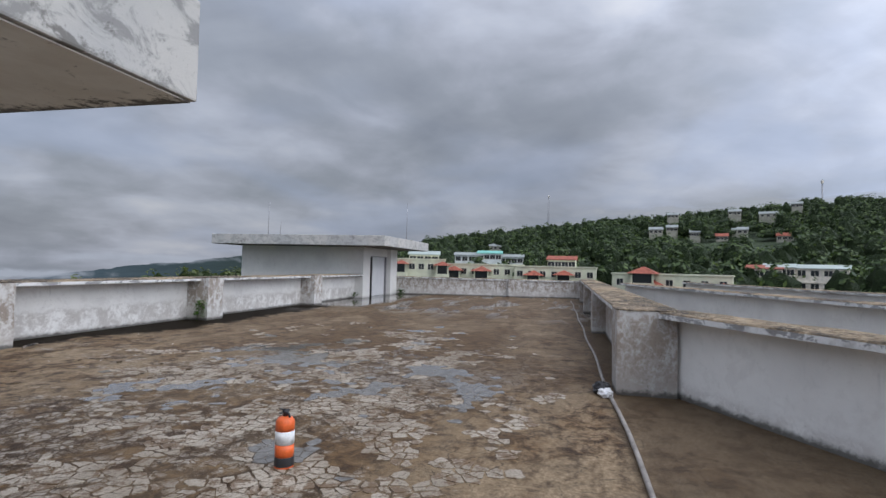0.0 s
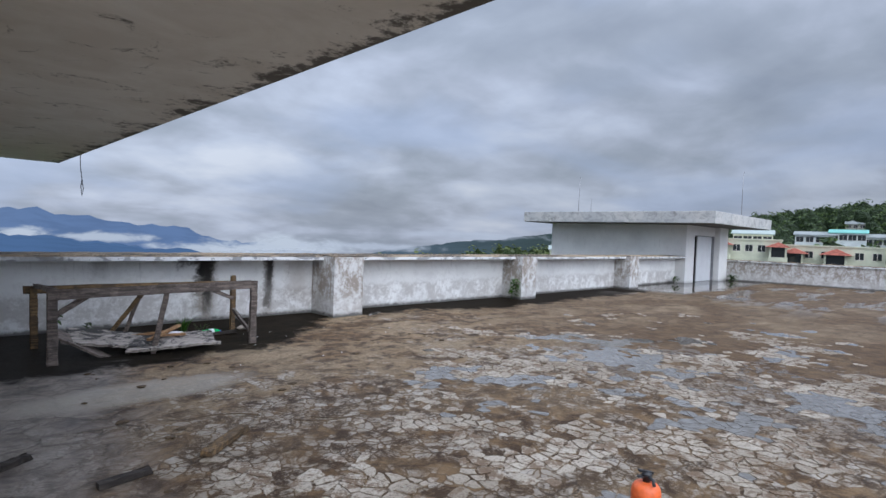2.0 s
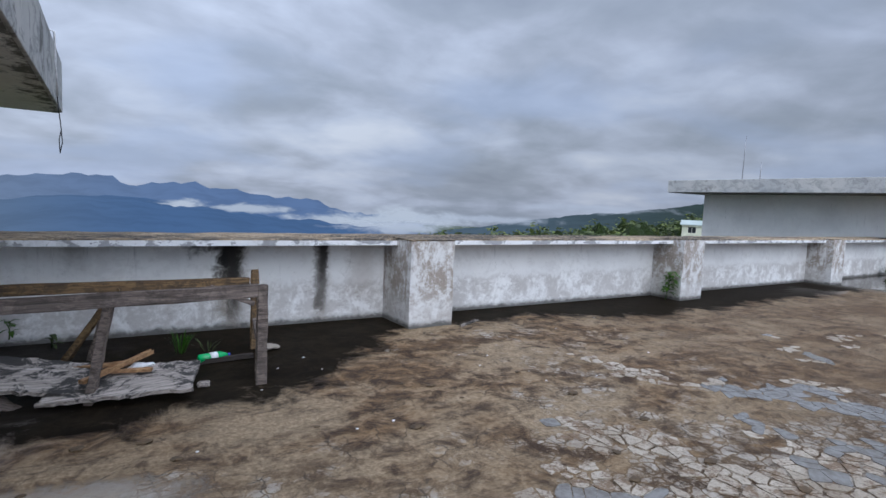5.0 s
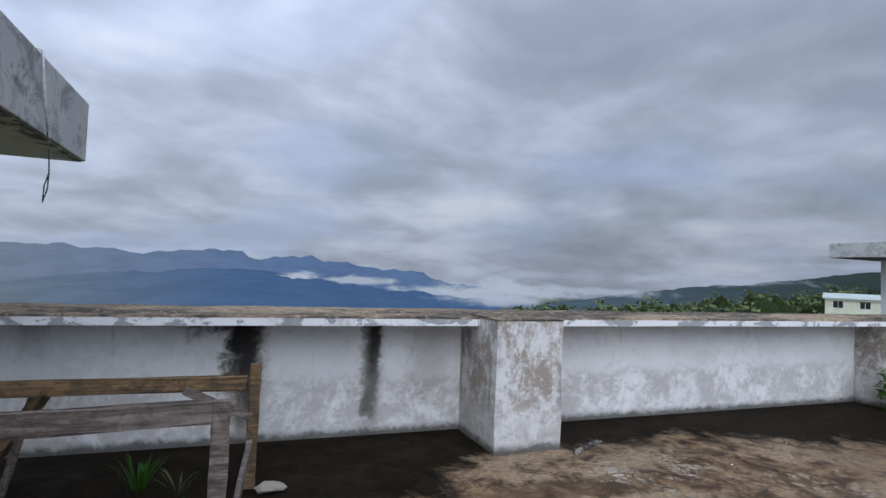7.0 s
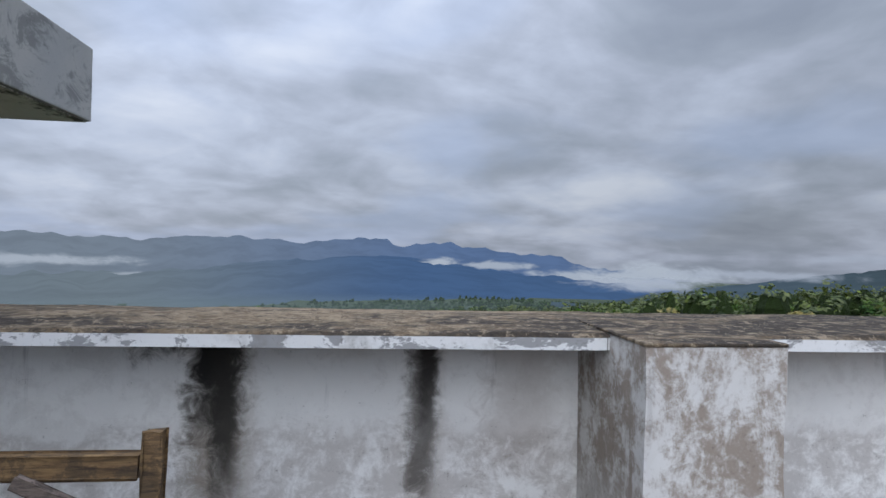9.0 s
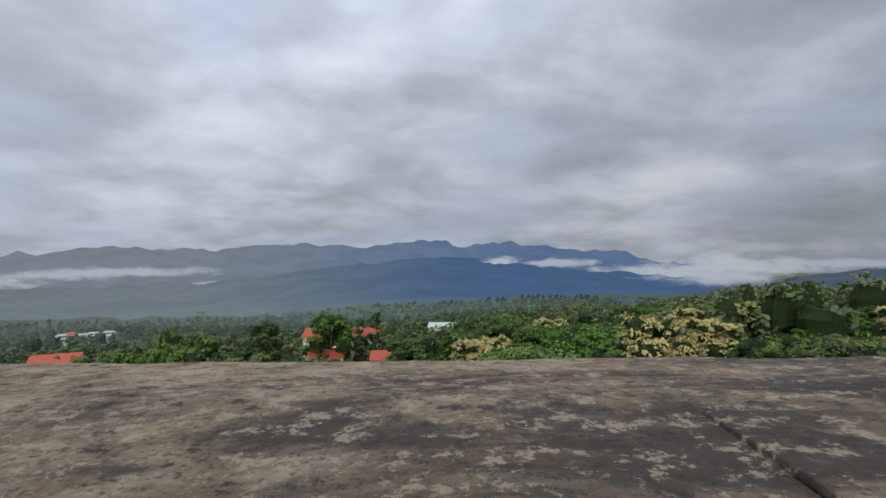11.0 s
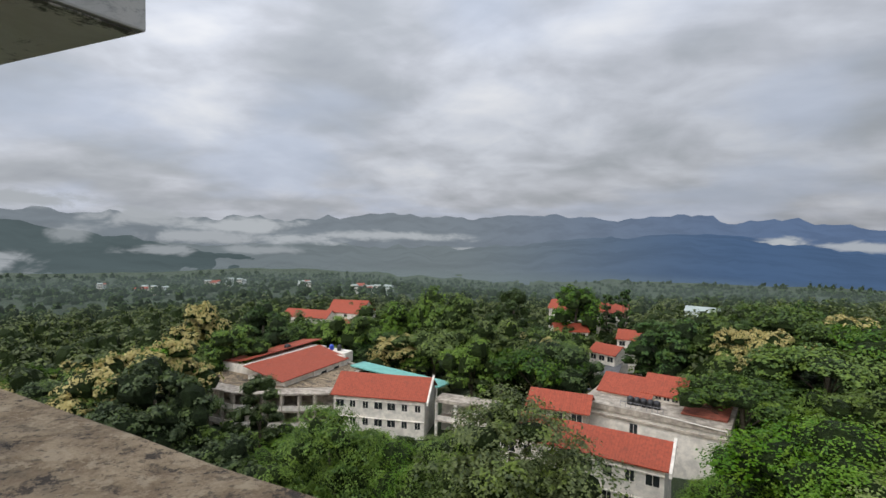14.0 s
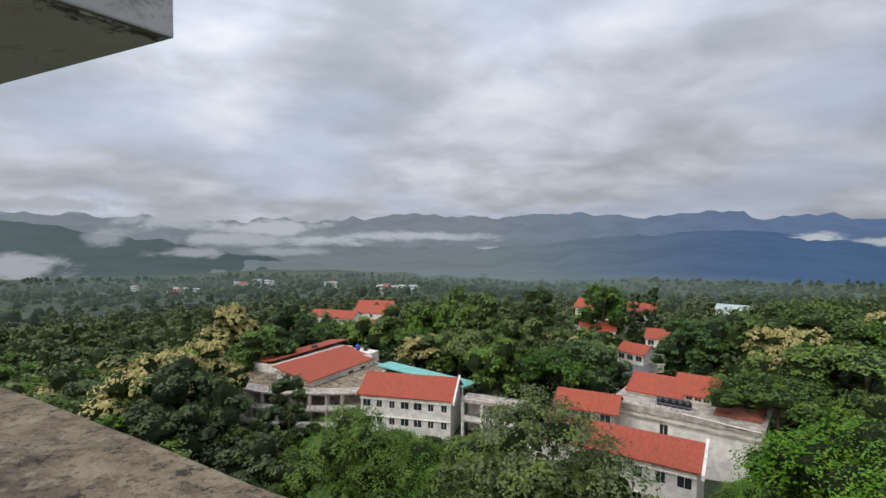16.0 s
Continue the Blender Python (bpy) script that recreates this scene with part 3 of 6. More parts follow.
M["white_band"] = plain("white_paint", (0.68, 0.68, 0.68), 0.5, vary=0.18, scale=20)
M["mud"] = plain("brown_mud", (0.07, 0.045, 0.022), 0.85, vary=0.45, scale=14)
M["black"] = plain("black_rubber", (0.02, 0.02, 0.022), 0.5, vary=0.3)
M["dark"] = plain("painted_dark_inside", (0.02, 0.02, 0.02), 0.9)
M["steel"] = plain("dull_steel", (0.28, 0.28, 0.29), 0.5, 0.6)
M["pipe"] = plain("grey_pipe", (0.26, 0.235, 0.21), 0.65, vary=0.35, scale=5)
M["green_plastic"] = plain("green_plastic", (0.01, 0.33, 0.09), 0.2, vary=0.1)
M["blue_plastic"] = plain("blue_plastic", (0.02, 0.06, 0.42), 0.4)
M["red_plastic"] = plain("red_plastic", (0.55, 0.06, 0.03), 0.5)
M["door"] = plain("white_door", (0.66, 0.67, 0.68), 0.5, vary=0.06, scale=2)
M["leaf"] = foliage("weed_leaf", (0.02, 0.05, 0.012), (0.05, 0.105, 0.02))
M["grass"] = foliage("grass_blade", (0.0360, 0.0780, 0.0120), (0.0720, 0.1320, 0.0240))
M["tree"] = foliage("tree_leaf", (0.030, 0.070, 0.012), (0.125, 0.200, 0.030))
M["tree_bright"] = foliage("bright_tree_leaf", (0.062, 0.130, 0.013), (0.145, 0.240, 0.027), young=(1.3, 1.2, 0.8))
M["tree_dark"] = foliage("dark_tree_leaf", (0.020, 0.048, 0.014), (0.075, 0.130, 0.030))
M["tree_gold"] = foliage("blossom_tree_leaf", (0.05, 0.10, 0.02), (0.10, 0.16, 0.03), (0.52, 0.43, 0.17))
M["banana"] = foliage("banana_leaf", (0.05, 0.11, 0.03), (0.11, 0.19, 0.06))
M["mass"] = shaded_leaf_mass("shaded_leaf_mass", (0.014, 0.030, 0.007), (0.050, 0.085, 0.016))
M["mass_far"] = shaded_leaf_mass("far_shaded_leaf_mass", (0.012, 0.026, 0.010), (0.042, 0.070, 0.022))
M["bark"] = plain("bark", (0.09, 0.07, 0.05), 0.9, vary=0.4, scale=3)
M["forest"] = foliage("forest_leaf", (0.030, 0.066, 0.014), (0.125, 0.190, 0.034))
M["far_forest"] = foliage("far_forest_leaf", (0.030, 0.058, 0.020), (0.095, 0.145, 0.042))
M["render_white"] = plain("white_render", (0.70, 0.645, 0.56), 0.85, vary=0.2, scale=0.9)
M["render_old"] = plain("stained_render", (0.36, 0.31, 0.25), 0.9, vary=0.45, scale=0.8)
M["render_lime"] = plain("pale_lime_render", (0.58, 0.58, 0.44), 0.85, vary=0.12, scale=0.5)
M["render_pale"] = plain("pale_grey_render", (0.58, 0.62, 0.60), 0.85, vary=0.12, scale=0.5)
M["roof_red"] = sheet_roof("red_sheet_roof", (0.33, 0.060, 0.026), 0.55)
M["roof_rust"] = plain("rust_tile_roof", (0.27, 0.075, 0.045), 0.85, vary=0.35, scale=1.2)
M["render_dull"] = plain("dull_beige_render", (0.33, 0.32, 0.26), 0.9, vary=0.2, scale=0.4)
M["roof_dull"] = plain("dull_sheet_roof", (0.25, 0.27, 0.26), 0.8, vary=0.15, scale=0.4)
M["roof_teal"] = plain("teal_sheet_roof", (0.16, 0.42, 0.36), 0.6, vary=0.15, scale=0.7)
M["roof_pale"] = plain("pale_sheet_roof", (0.36, 0.41, 0.38), 0.6, vary=0.1, scale=0.4)
M["glass"] = plain("dark_window_glass", (0.025, 0.028, 0.03), 0.12, vary=0.2)
M["asphalt"] = plain("asphalt", (0.12, 0.12, 0.12), 0.8, vary=0.2, scale=1)
M["tank"] = plain("black_tank", (0.02, 0.02, 0.022), 0.4)
gm = Mat("forest_floor", 0.95)
gn = gm.noise(0.05, 9, 0.7)
gm.color(gm.mix(gm.step(gn, 0.3, 0.7), (0.016, 0.030, 0.012), (0.045, 0.068, 0.024))).bump(gm.noise(0.3, 6, 0.7), 1.0, 2.0)
M["ground"] = gm.m
# blue-grey haze is part of each range's glowing colour
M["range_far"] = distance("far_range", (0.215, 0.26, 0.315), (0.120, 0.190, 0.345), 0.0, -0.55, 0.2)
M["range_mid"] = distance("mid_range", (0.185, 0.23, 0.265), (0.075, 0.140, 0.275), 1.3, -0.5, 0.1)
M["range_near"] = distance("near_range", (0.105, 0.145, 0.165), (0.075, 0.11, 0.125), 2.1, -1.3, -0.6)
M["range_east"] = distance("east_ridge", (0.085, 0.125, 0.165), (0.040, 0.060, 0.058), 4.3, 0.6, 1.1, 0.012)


# ---- mesh helpers ----
def part(name, bm, material, parent=None, label=""):
    me = bpy.data.meshes.new(name)
    bm.normal_update()
    bm.to_mesh(me)
    bm.free()
    me.materials.append(material)
    ob = new(name, me)
    if parent is not None:
        ob.parent = parent
    if label:
        ob["label"] = label
    return ob


def empty(name, m, label, category, group="", kind=""):
    ob = new(name)
    ob.matrix_basis = m
    ob.empty_display_size = 0.1
    return tagged(ob, label, category, group, kind)


def box(bm, x0, x1, y0, y1, z0, z1, m=None, bevel=0.0):
    vs = [bm.verts.new((x, y, z)) for z in (z0, z1) for y in (y0, y1) for x in (x0, x1)]
    fs = [bm.faces.new([vs[i] for i in f]) for f in ((0, 2, 3, 1), (4, 5, 7, 6), (0, 1, 5, 4), (2, 6, 7, 3), (0, 4, 6, 2), (1, 3, 7, 5))]
    if bevel:
        es = list({e for f in fs for e in f.edges})
        r = bmesh.ops.bevel(bm, geom=es, offset=bevel, segments=2, affect="EDGES", profile=0.6)
        vs = list({v for f in r["faces"] for v in f.verts} | {v for v in vs if v.is_valid})
    if m is not None:
        for v in vs:
            v.co = m @ v.co
    return bm


def boxes(*specs, m=None, bevel=0.0):
    bm = bmesh.new()
    for s in specs:
        box(bm, *s, m=m, bevel=bevel)
    return bm


def prism(pts, z0, z1, bevel=0.0):
    """An upright block over a plan outline (counter-clockwise)."""
    bm = bmesh.new()
    lo = [bm.verts.new((x, y, z0)) for x, y in pts]
    hi = [bm.verts.new((x, y, z1)) for x, y in pts]
    n = len(pts)
    bm.faces.new(lo[::-1])
    bm.faces.new(hi)
    for i in range(n):
        bm.faces.new((lo[i], lo[(i + 1) % n], hi[(i + 1) % n], hi[i]))
    if bevel:
        bmesh.ops.bevel(bm, geom=list(bm.edges), offset=bevel, segments=2, affect="EDGES")
    return bm


def beam(a, b, w, h, wear=0.006, seed=0):
    """A rough plank from a to b with section w x h."""
    rnd = random.Random(seed)
    a, b = Vector(a), Vector(b)
    d = (b - a).normalized()
    side = d.cross(Vector((0, 0, 1)))
    if side.length < 0.05:
        side = Vector((1, 0, 0))
    side.normalize()
    top = side.cross(d)
    bm = bmesh.new()
    rings = []
    n = 7
    for i in range(n + 1):
        c = a.lerp(b, i / n)
        ring = []
        for sx, sz in ((-1, -1), (1, -1), (1, 1), (-1, 1)):
            for kx, kz in (((0.82, 1.0), (1.0, 0.82)) if sx * sz > 0 else ((1.0, 0.82), (0.82, 1.0))):
                j = rnd.uniform(-wear, wear)
                ring.append(bm.verts.new(c + side * (sx * w / 2 * kx + j) + top * (sz * h / 2 * kz + j) + d * rnd.uniform(-wear, wear)))
        rings.append(ring)
    for r0, r1 in zip(rings, rings[1:]):
        for k in range(8):
            bm.faces.new((r0[k], r0[(k + 1) % 8], r1[(k + 1) % 8], r1[k]))
    bm.faces.new(rings[0][::-1])
    bm.faces.new(rings[-1])
    bmesh.ops.recalc_face_normals(bm, faces=bm.faces)
    return bm


def lathe(profile, n=24, m=None):
    bm = bmesh.new()
    rings = [[bm.verts.new((r * math.cos(2 * math.pi * k / n), r * math.sin(2 * math.pi * k / n), z)) for k in range(n)] for r, z in profile]
    for r0, r1 in zip(rings, rings[1:]):
        for k in range(n):
            f = bm.faces.new((r0[k], r0[(k + 1) % n], r1[(k + 1) % n], r1[k]))
            f.smooth = True
    bm.faces.new(rings[0][::-1])
    bm.faces.new(rings[-1])
    if m is not None:
        bm.transform(m)
    return bm


def tube(points, radius, n=8, taper=1.0):
    bm = bmesh.new()
    pts = [Vector(p) for p in points]
    rings = []
    for i, p in enumerate(pts):
        d = (pts[min(i + 1, len(pts) - 1)] - pts[max(i - 1, 0)]).normalized()
        s = d.cross(Vector((0.13, 0.21, 1)) if abs(d.z) < 0.9 else Vector((1, 0.1, 0))).normalized()
        u = s.cross(d)
        r = radius * (1 + (taper - 1) * i / (len(pts) - 1))
        rings.append([bm.verts.new(p + (s * math.cos(2 * math.pi * k / n) + u * math.sin(2 * math.pi * k / n)) * r) for k in range(n)])
    for r0, r1 in zip(rings, rings[1:]):
        for k in range(n):
            f = bm.faces.new((r0[k], r0[(k + 1) % n], r1[(k + 1) % n], r1[k]))
            f.smooth = True
    bm.faces.new(rings[0][::-1])
    bm.faces.new(rings[-1])
    bmesh.ops.recalc_face_normals(bm, faces=bm.faces)
    return bm


def dome_quads(n_around=9, n_up=5, low=-0.45):
    """Quads (k, 4, 3) over a unit dome, dimpled so that it is no ball."""
    def point(i, j):
        a, e = 2 * math.pi * (i % n_around) / n_around, low + (math.pi / 2 - low) * j / n_up
        return math.cos(a) * math.cos(e), math.sin(a) * math.cos(e), math.sin(e)
    return np.array([[point(i, j), point(i + 1, j), point(i + 1, j + 1), point(i, j + 1)] for i in range(n_around) for j in range(n_up)])


def dimple(v, phase):
    x, y, z = v[..., 0], v[..., 1], v[..., 2]
    return 1 + 0.14 * np.sin(4.1 * x + phase) * np.cos(3.7 * y - phase) + 0.11 * np.sin(6.3 * z + 5.1 * x + 2 * phase)


def quads_mesh(name, corners, material, cores=None, core_material=None):
    """A mesh of loose quads from an array (n, 4, 3), with the quads of its dense cores after them."""
    leaves = len(corners)
    if cores is not None:
        corners = np.concatenate((corners, cores))
    n = len(corners)
    me = bpy.data.meshes.new(name)
    me.vertices.add(n * 4)
    me.vertices.foreach_set("co", corners.astype(np.float32).ravel())
    me.loops.add(n * 4)
    me.loops.foreach_set("vertex_index", np.arange(n * 4, dtype=np.int32))
    me.polygons.add(n)
    me.polygons.foreach_set("loop_start", np.arange(0, n * 4, 4, dtype=np.int32))
    if cores is not None:
        kind = np.zeros(n, dtype=np.int32)
        kind[leaves:] = 1
        me.polygons.foreach_set("material_index", kind)
    me.update()
    me.materials.append(material)
    if cores is not None:
        me.materials.append(core_material)
    return me


# ---- the roof: floor and parapets ----
FLOOR = [(-16, -15.0), (-5.2, -14.9), (0.75, -11.6), (24.0, -11.6), (22.4, 0.25), (-16, 0.55)]
tagged(part("floor", prism(FLOOR, -0.35, 0.0), M["floor"]), "wet brown roof screed with crazed crust and puddles", "floor", kind="structure")
tagged(part("building_body", prism([(-16, -14.8), (-5.2, -14.7), (0.8, -11.5), (23.8, -11.5), (22.2, 0.2), (-16, 0.5)], -40, -0.36), M["render_old"]), "stained rendered walls of the building below the roof", "wall", kind="structure")

# line of the north wall's inner face, bay by bay
NORTH = [(-5.5, 0.17), (0.0, 0.0), (6.5, -0.15), (12.8, -0.2), (17.45, -0.2)]


def parapet(name, a, b, height, material, label, inner=0.42, outer=0.58, thick=0.3, lip=0.085, base=0.0):
    """A wall from a to b with a coping that oversails it on both sides; the inner face is on the line a-b, its right side."""
    a, b = Vector((*a, 0)), Vector((*b, 0))
    d = (b - a).normalized()
    m = Matrix.Translation(a) @ Matrix.Rotation(math.atan2(d.y, d.x), 4, "Z")
    length = (b - a).length
    tagged(part(name, boxes((0, length, 0, thick, base, height - lip), m=m), material), label, "parapet", kind="structure")
    bm = bmesh.new()
    n = max(6, int(length * 5))
    rnd = random.Random(int(length * 1000))
    rings = []
    for i in range(n + 1):
        x = length * i / n
        j = [rnd.uniform(-0.006, 0.006) for _ in range(6)]
        sec = [(-inner + j[0], height - lip), (-inner - 0.004 + j[0], height - 0.022), (-inner + 0.02, height - 0.004 + j[1]), (0.1, height + 0.012 + j[2]), (outer - 0.02, height - 0.002 + j[3]), (outer + j[4], height - 0.025), (outer + j[4], height - lip)]
        rings.append([bm.verts.new(m @ Vector((x, y, z))) for y, z in sec])
    for r0, r1 in zip(rings, rings[1:]):
        for k in range(7):
            f = bm.faces.new((r0[k], r1[k], r1[(k + 1) % 7], r0[(k + 1) % 7]))
            f.material_index = 1 if k in (0, 4, 5, 6) else 0
    bm.faces.new(rings[0])
    bm.faces.new(rings[-1][::-1])
    bmesh.ops.recalc_face_normals(bm, faces=bm.faces)
    ob = part(name.replace("wall", "coping"), bm, M["coping"])
    ob.data.materials.append(M["coping_edge"])
    tagged(ob, "weathered coping with flaking white front edge and lichen top", "coping", kind="structure")
    return m, length


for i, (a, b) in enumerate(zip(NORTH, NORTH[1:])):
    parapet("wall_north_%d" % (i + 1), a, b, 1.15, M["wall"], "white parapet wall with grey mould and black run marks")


def pillar(m, w, d, h, material, group, label):
    rnd = random.Random(int(abs(m.translation.x) * 100))
    base = empty("pillar", m, label, "pillar", group)
    bm = boxes((0, w, -d, 0, 0, h))
    bmesh.ops.subdivide_edges(bm, edges=list(bm.edges), cuts=5, use_grid_fill=True)
    for v in bm.verts:
        v.co += Vector((rnd.uniform(-1, 1), rnd.uniform(-1, 1), 0)) * 0.006
    part("shaft", bm, material, base)
    part("cap", boxes((-0.006, w + 0.006, -d - 0.006, 0, h + 0.001, h + 0.018), bevel=0.006), M["coping"], base, "bare lichen-stained top")
    return base


for x, y in ((0.0, 0.0), (5.83, -0.14), (12.07, -0.19)):
    pillar(pose(x, y, 0), 0.665, 0.79 + y, 1.148, M["pillar"], "north parapet pillars", "square white plaster pillar of the parapet, mould-stained")

# east end wall, slightly askew
parapet("wall_east_1", (22.0, -0.75), (22.95, -6.35), 1.0, M["pillar"], "low white parapet wall with black mould", 0.06, 0.4, 0.28)
parapet("wall_east_2", (22.95, -6.35), (23.7, -11.0), 1.0, M["pillar"], "low white parapet wall with black mould", 0.06, 0.4, 0.28)
pillar(pose(22.98, -7.1, 0, 0, 0, -90 + 9), 0.7, 0.14, 0.99, M["pillar"], "east parapet pillars", "white plaster pillar of the end parapet")

# south side: pillars, wall between them, then a wall running back at an angle
parapet("wall_south_1", (23.6, -11.25), (0.9, -11.25), 1.1, M["south_pillar"], "stained parapet wall between dark pillars", 0.3, 0.55, 0.3)
for x in (0.58, 7.4, 13.9, 20.4):
    pillar(pose(x + 0.72, -11.66, 0, 0, 0, 180), 0.72, 0.745, 1.1, M["south_pillar"], "south parapet pillars", "square cement pillar stained brown and black")
parapet("wall_south_2", (1.0, -11.5), (-5.3, -14.9), 1.1, M["south"], "smooth white parapet wall with stained coping", 0.26, 0.4, 0.3)
parapet("wall_south_3", (16.0, -12.6), (-3.0, -18.2), 1.13, M["south"], "white parapet of the lower wing with black joints", 0.25, 0.4, 0.3, base=-3.2)
parapet("wall_south_4", (24.0, -16.5), (0.0, -24.0), 1.1, M["south"], "white parapet of the far wing", 0.2, 0.4, 0.3, base=-3.2)
tagged(part("floor_wing", prism([(-5, -27), (26, -19), (26, -11.9), (1.0, -11.9), (-5, -15.2)], -3.5, -3.2), M["floor"]), "wet screed of the lower wing", "floor", kind="structure")
tagged(part("wall_west", boxes((-16.2, -15.9, -15, 0.5, -0.3, 1.15)), M["south"]), "plain white parapet wall", "parapet", kind="structure")
tagged(part("wall_southwest", boxes((-16, -5.2, -15.2, -14.9, -0.3, 1.15)), M["south"]), "plain white parapet wall", "parapet", kind="structure")


# ---- stair houses with cantilevered canopies ----
def canopy(name, x0, x1, y0, y1, z0, z1, side, label):
    bm = boxes((x0, x1, y0, y1, z0 + 0.012, z1), bevel=0.015)
    ob = part(name, bm, side)
    ob.data.materials.append(M["soffit"])
    under = boxes((x0 + 0.03, x1 - 0.03, y0 + 0.03, y1 - 0.03, z0, z0 + 0.008))
    base = tagged(ob, label, "canopy", kind="structure")
    part("soffit", under, M["soffit"], base, "stained underside with black damp along the edge")
    return base


def wall_run(name, specs, material, label):
    return tagged(part(name, boxes(*specs), material), label, "wall", kind="structure")


# stair house beside which the walk begins
wall_run("wall_house_1", [(-5.62, -5.37, -6.27, 0.55, 0, 2.632), (-12.0, -11.75, -6.27, 0.55, 0, 2.632), (-11.75, -5.62, -6.27, -6.02, 0, 2.632), (-11.75, -5.62, 0.3, 0.55, 0, 2.632)], M["house"], "smooth white plaster wall of the stair house")
canopy("canopy_1", -13.6, -3.795, -7.91, 2.115, 2.632, 3.306, M["fascia"], "thick concrete canopy slab with peeling mouldy paint")
# stair house at the far end
wall_run("wall_house_2", [(17.45, 18.4, -0.62, 6.05, 0, 2.47), (18.4, 20.9, -0.62, 6.05, 2.06, 2.47), (20.9, 22.0, -0.85, 6.05, 0, 2.47), (18.4, 20.9, 0.6, 6.05, 0, 2.06)], M["house"], "smooth white plaster wall of the far stair house")
canopy("canopy_2", 15.72, 23.4, -2.3, 6.57, 2.47, 2.95, M["far_fascia"], "white concrete canopy slab streaked with black mould")
door = tagged(new("door_1"), "white flush door standing ajar in the stair house", "door", kind="structure")
part("door_leaf", boxes((19.05, 20.86, -0.5, -0.45, 0.01, 2.03), bevel=0.006), M["door"], door)
part("door_frame", boxes((18.40, 18.46, -0.60, -0.45, 0, 2.05), (20.84, 20.9, -0.6, -0.45, 0, 2.05), (18.46, 20.84, -0.6, -0.45, 2.03, 2.05)), M["steel"], door, "grey painted frame")
# near-black boxes paint the darkness of the interior beside the leaf
part("dark_gap", boxes((18.46, 19.2, 0.5, 0.55, 0.0, 2.0), (18.46, 18.5, -0.4, 0.5, 0.0, 2.0), (19.2, 19.24, -0.4, 0.5, 0.0, 2.0)), M["dark"], door, "near-black lining painting the unlit interior behind the gap")


def antenna(x, y, z, h):
    base = empty("lightning_rod", pose(x, y, z), "thin grey lightning rod standing on the canopy", "rod", "rods on the far stair house")
    part("rod", tube([(0, 0, 0), (0.02, 0, h * 0.6), (0.05, 0, h)], 0.018, 6, 0.5), M["steel"], base)
    part("foot", lathe([(0.07, 0), (0.07, 0.06), (0.03, 0.1)], 10), M["steel"], base)


antenna(17.3, 4.5, 2.95, 1.75)
antenna(21.9, -1.4, 2.95, 2.2)
antenna(17.6, 4.0, 2.95, 0.75)

# cable hanging from the canopy's corner
cable = empty("hanging_cable", pose(-3.78, 0.44, 3.3), "loose white and black cable draped over the canopy edge", "cable")
part("sheath", tube([(-0.1, -0.04, 0.02), (0.022, 0.0, 0.0), (0.022, 0.12, -0.35), (0.022, 0.26, -0.64)], 0.012, 6), M["white_band"], cable, "white upper length")
part("core", tube([(0.02, 0.26, -0.64), (0.03, 0.30, -0.8), (0.05, 0.27, -1.0), (0.06, 0.22, -1.15), (0.04, 0.19, -1.27), (0.03, 0.24, -1.12), (0.05, 0.27, -1.0)], 0.006, 6), M["black"], cable, "thin black wire end, bent back")

# pipe lying along the south side
pipe = empty("floor_pipe", pose(0, 0, 0), "long grey pipe lying on the wet floor", "pipe")
rnd = random.Random(4)
part("pipe_run", tube([(x, -10.62 - 0.016 * (14 - x) + 0.02 * math.sin(x * 1.3), 0.025) for x in np.linspace(-6, 21, 40)], 0.023, 8), M["pipe"], pipe)
part("joint", tube([(0.9, -10.84, 0.03), (1.05, -10.84, 0.03)], 0.034, 10), M["black"], pipe)
bag = empty("rag", pose(0.5, -10.75, 0), "crumpled black and white rag beside the pillar", "rag")
for nm, mt, c, s, sd in (("black_cloth", "black", (0.06, 0.02, 0.07), (0.14, 0.10, 0.09), 1), ("white_cloth", "white_band", (-0.08, -0.02, 0.05), (0.11, 0.09, 0.06), 2)):
    bm = bmesh.new()
    bmesh.ops.create_icosphere(bm, subdivisions=3, radius=1)
    for v in bm.verts:
        k = 1 + 0.45 * noise.noise(v.co * 2.3 + Vector((sd * 7, 0, 0)))
        v.co = Vector((v.co.x * s[0] * k + c[0], v.co.y * s[1] * k + c[1], max(0.0, v.co.z * s[2] * k + c[2])))
    part(nm, bm, M[mt], bag)


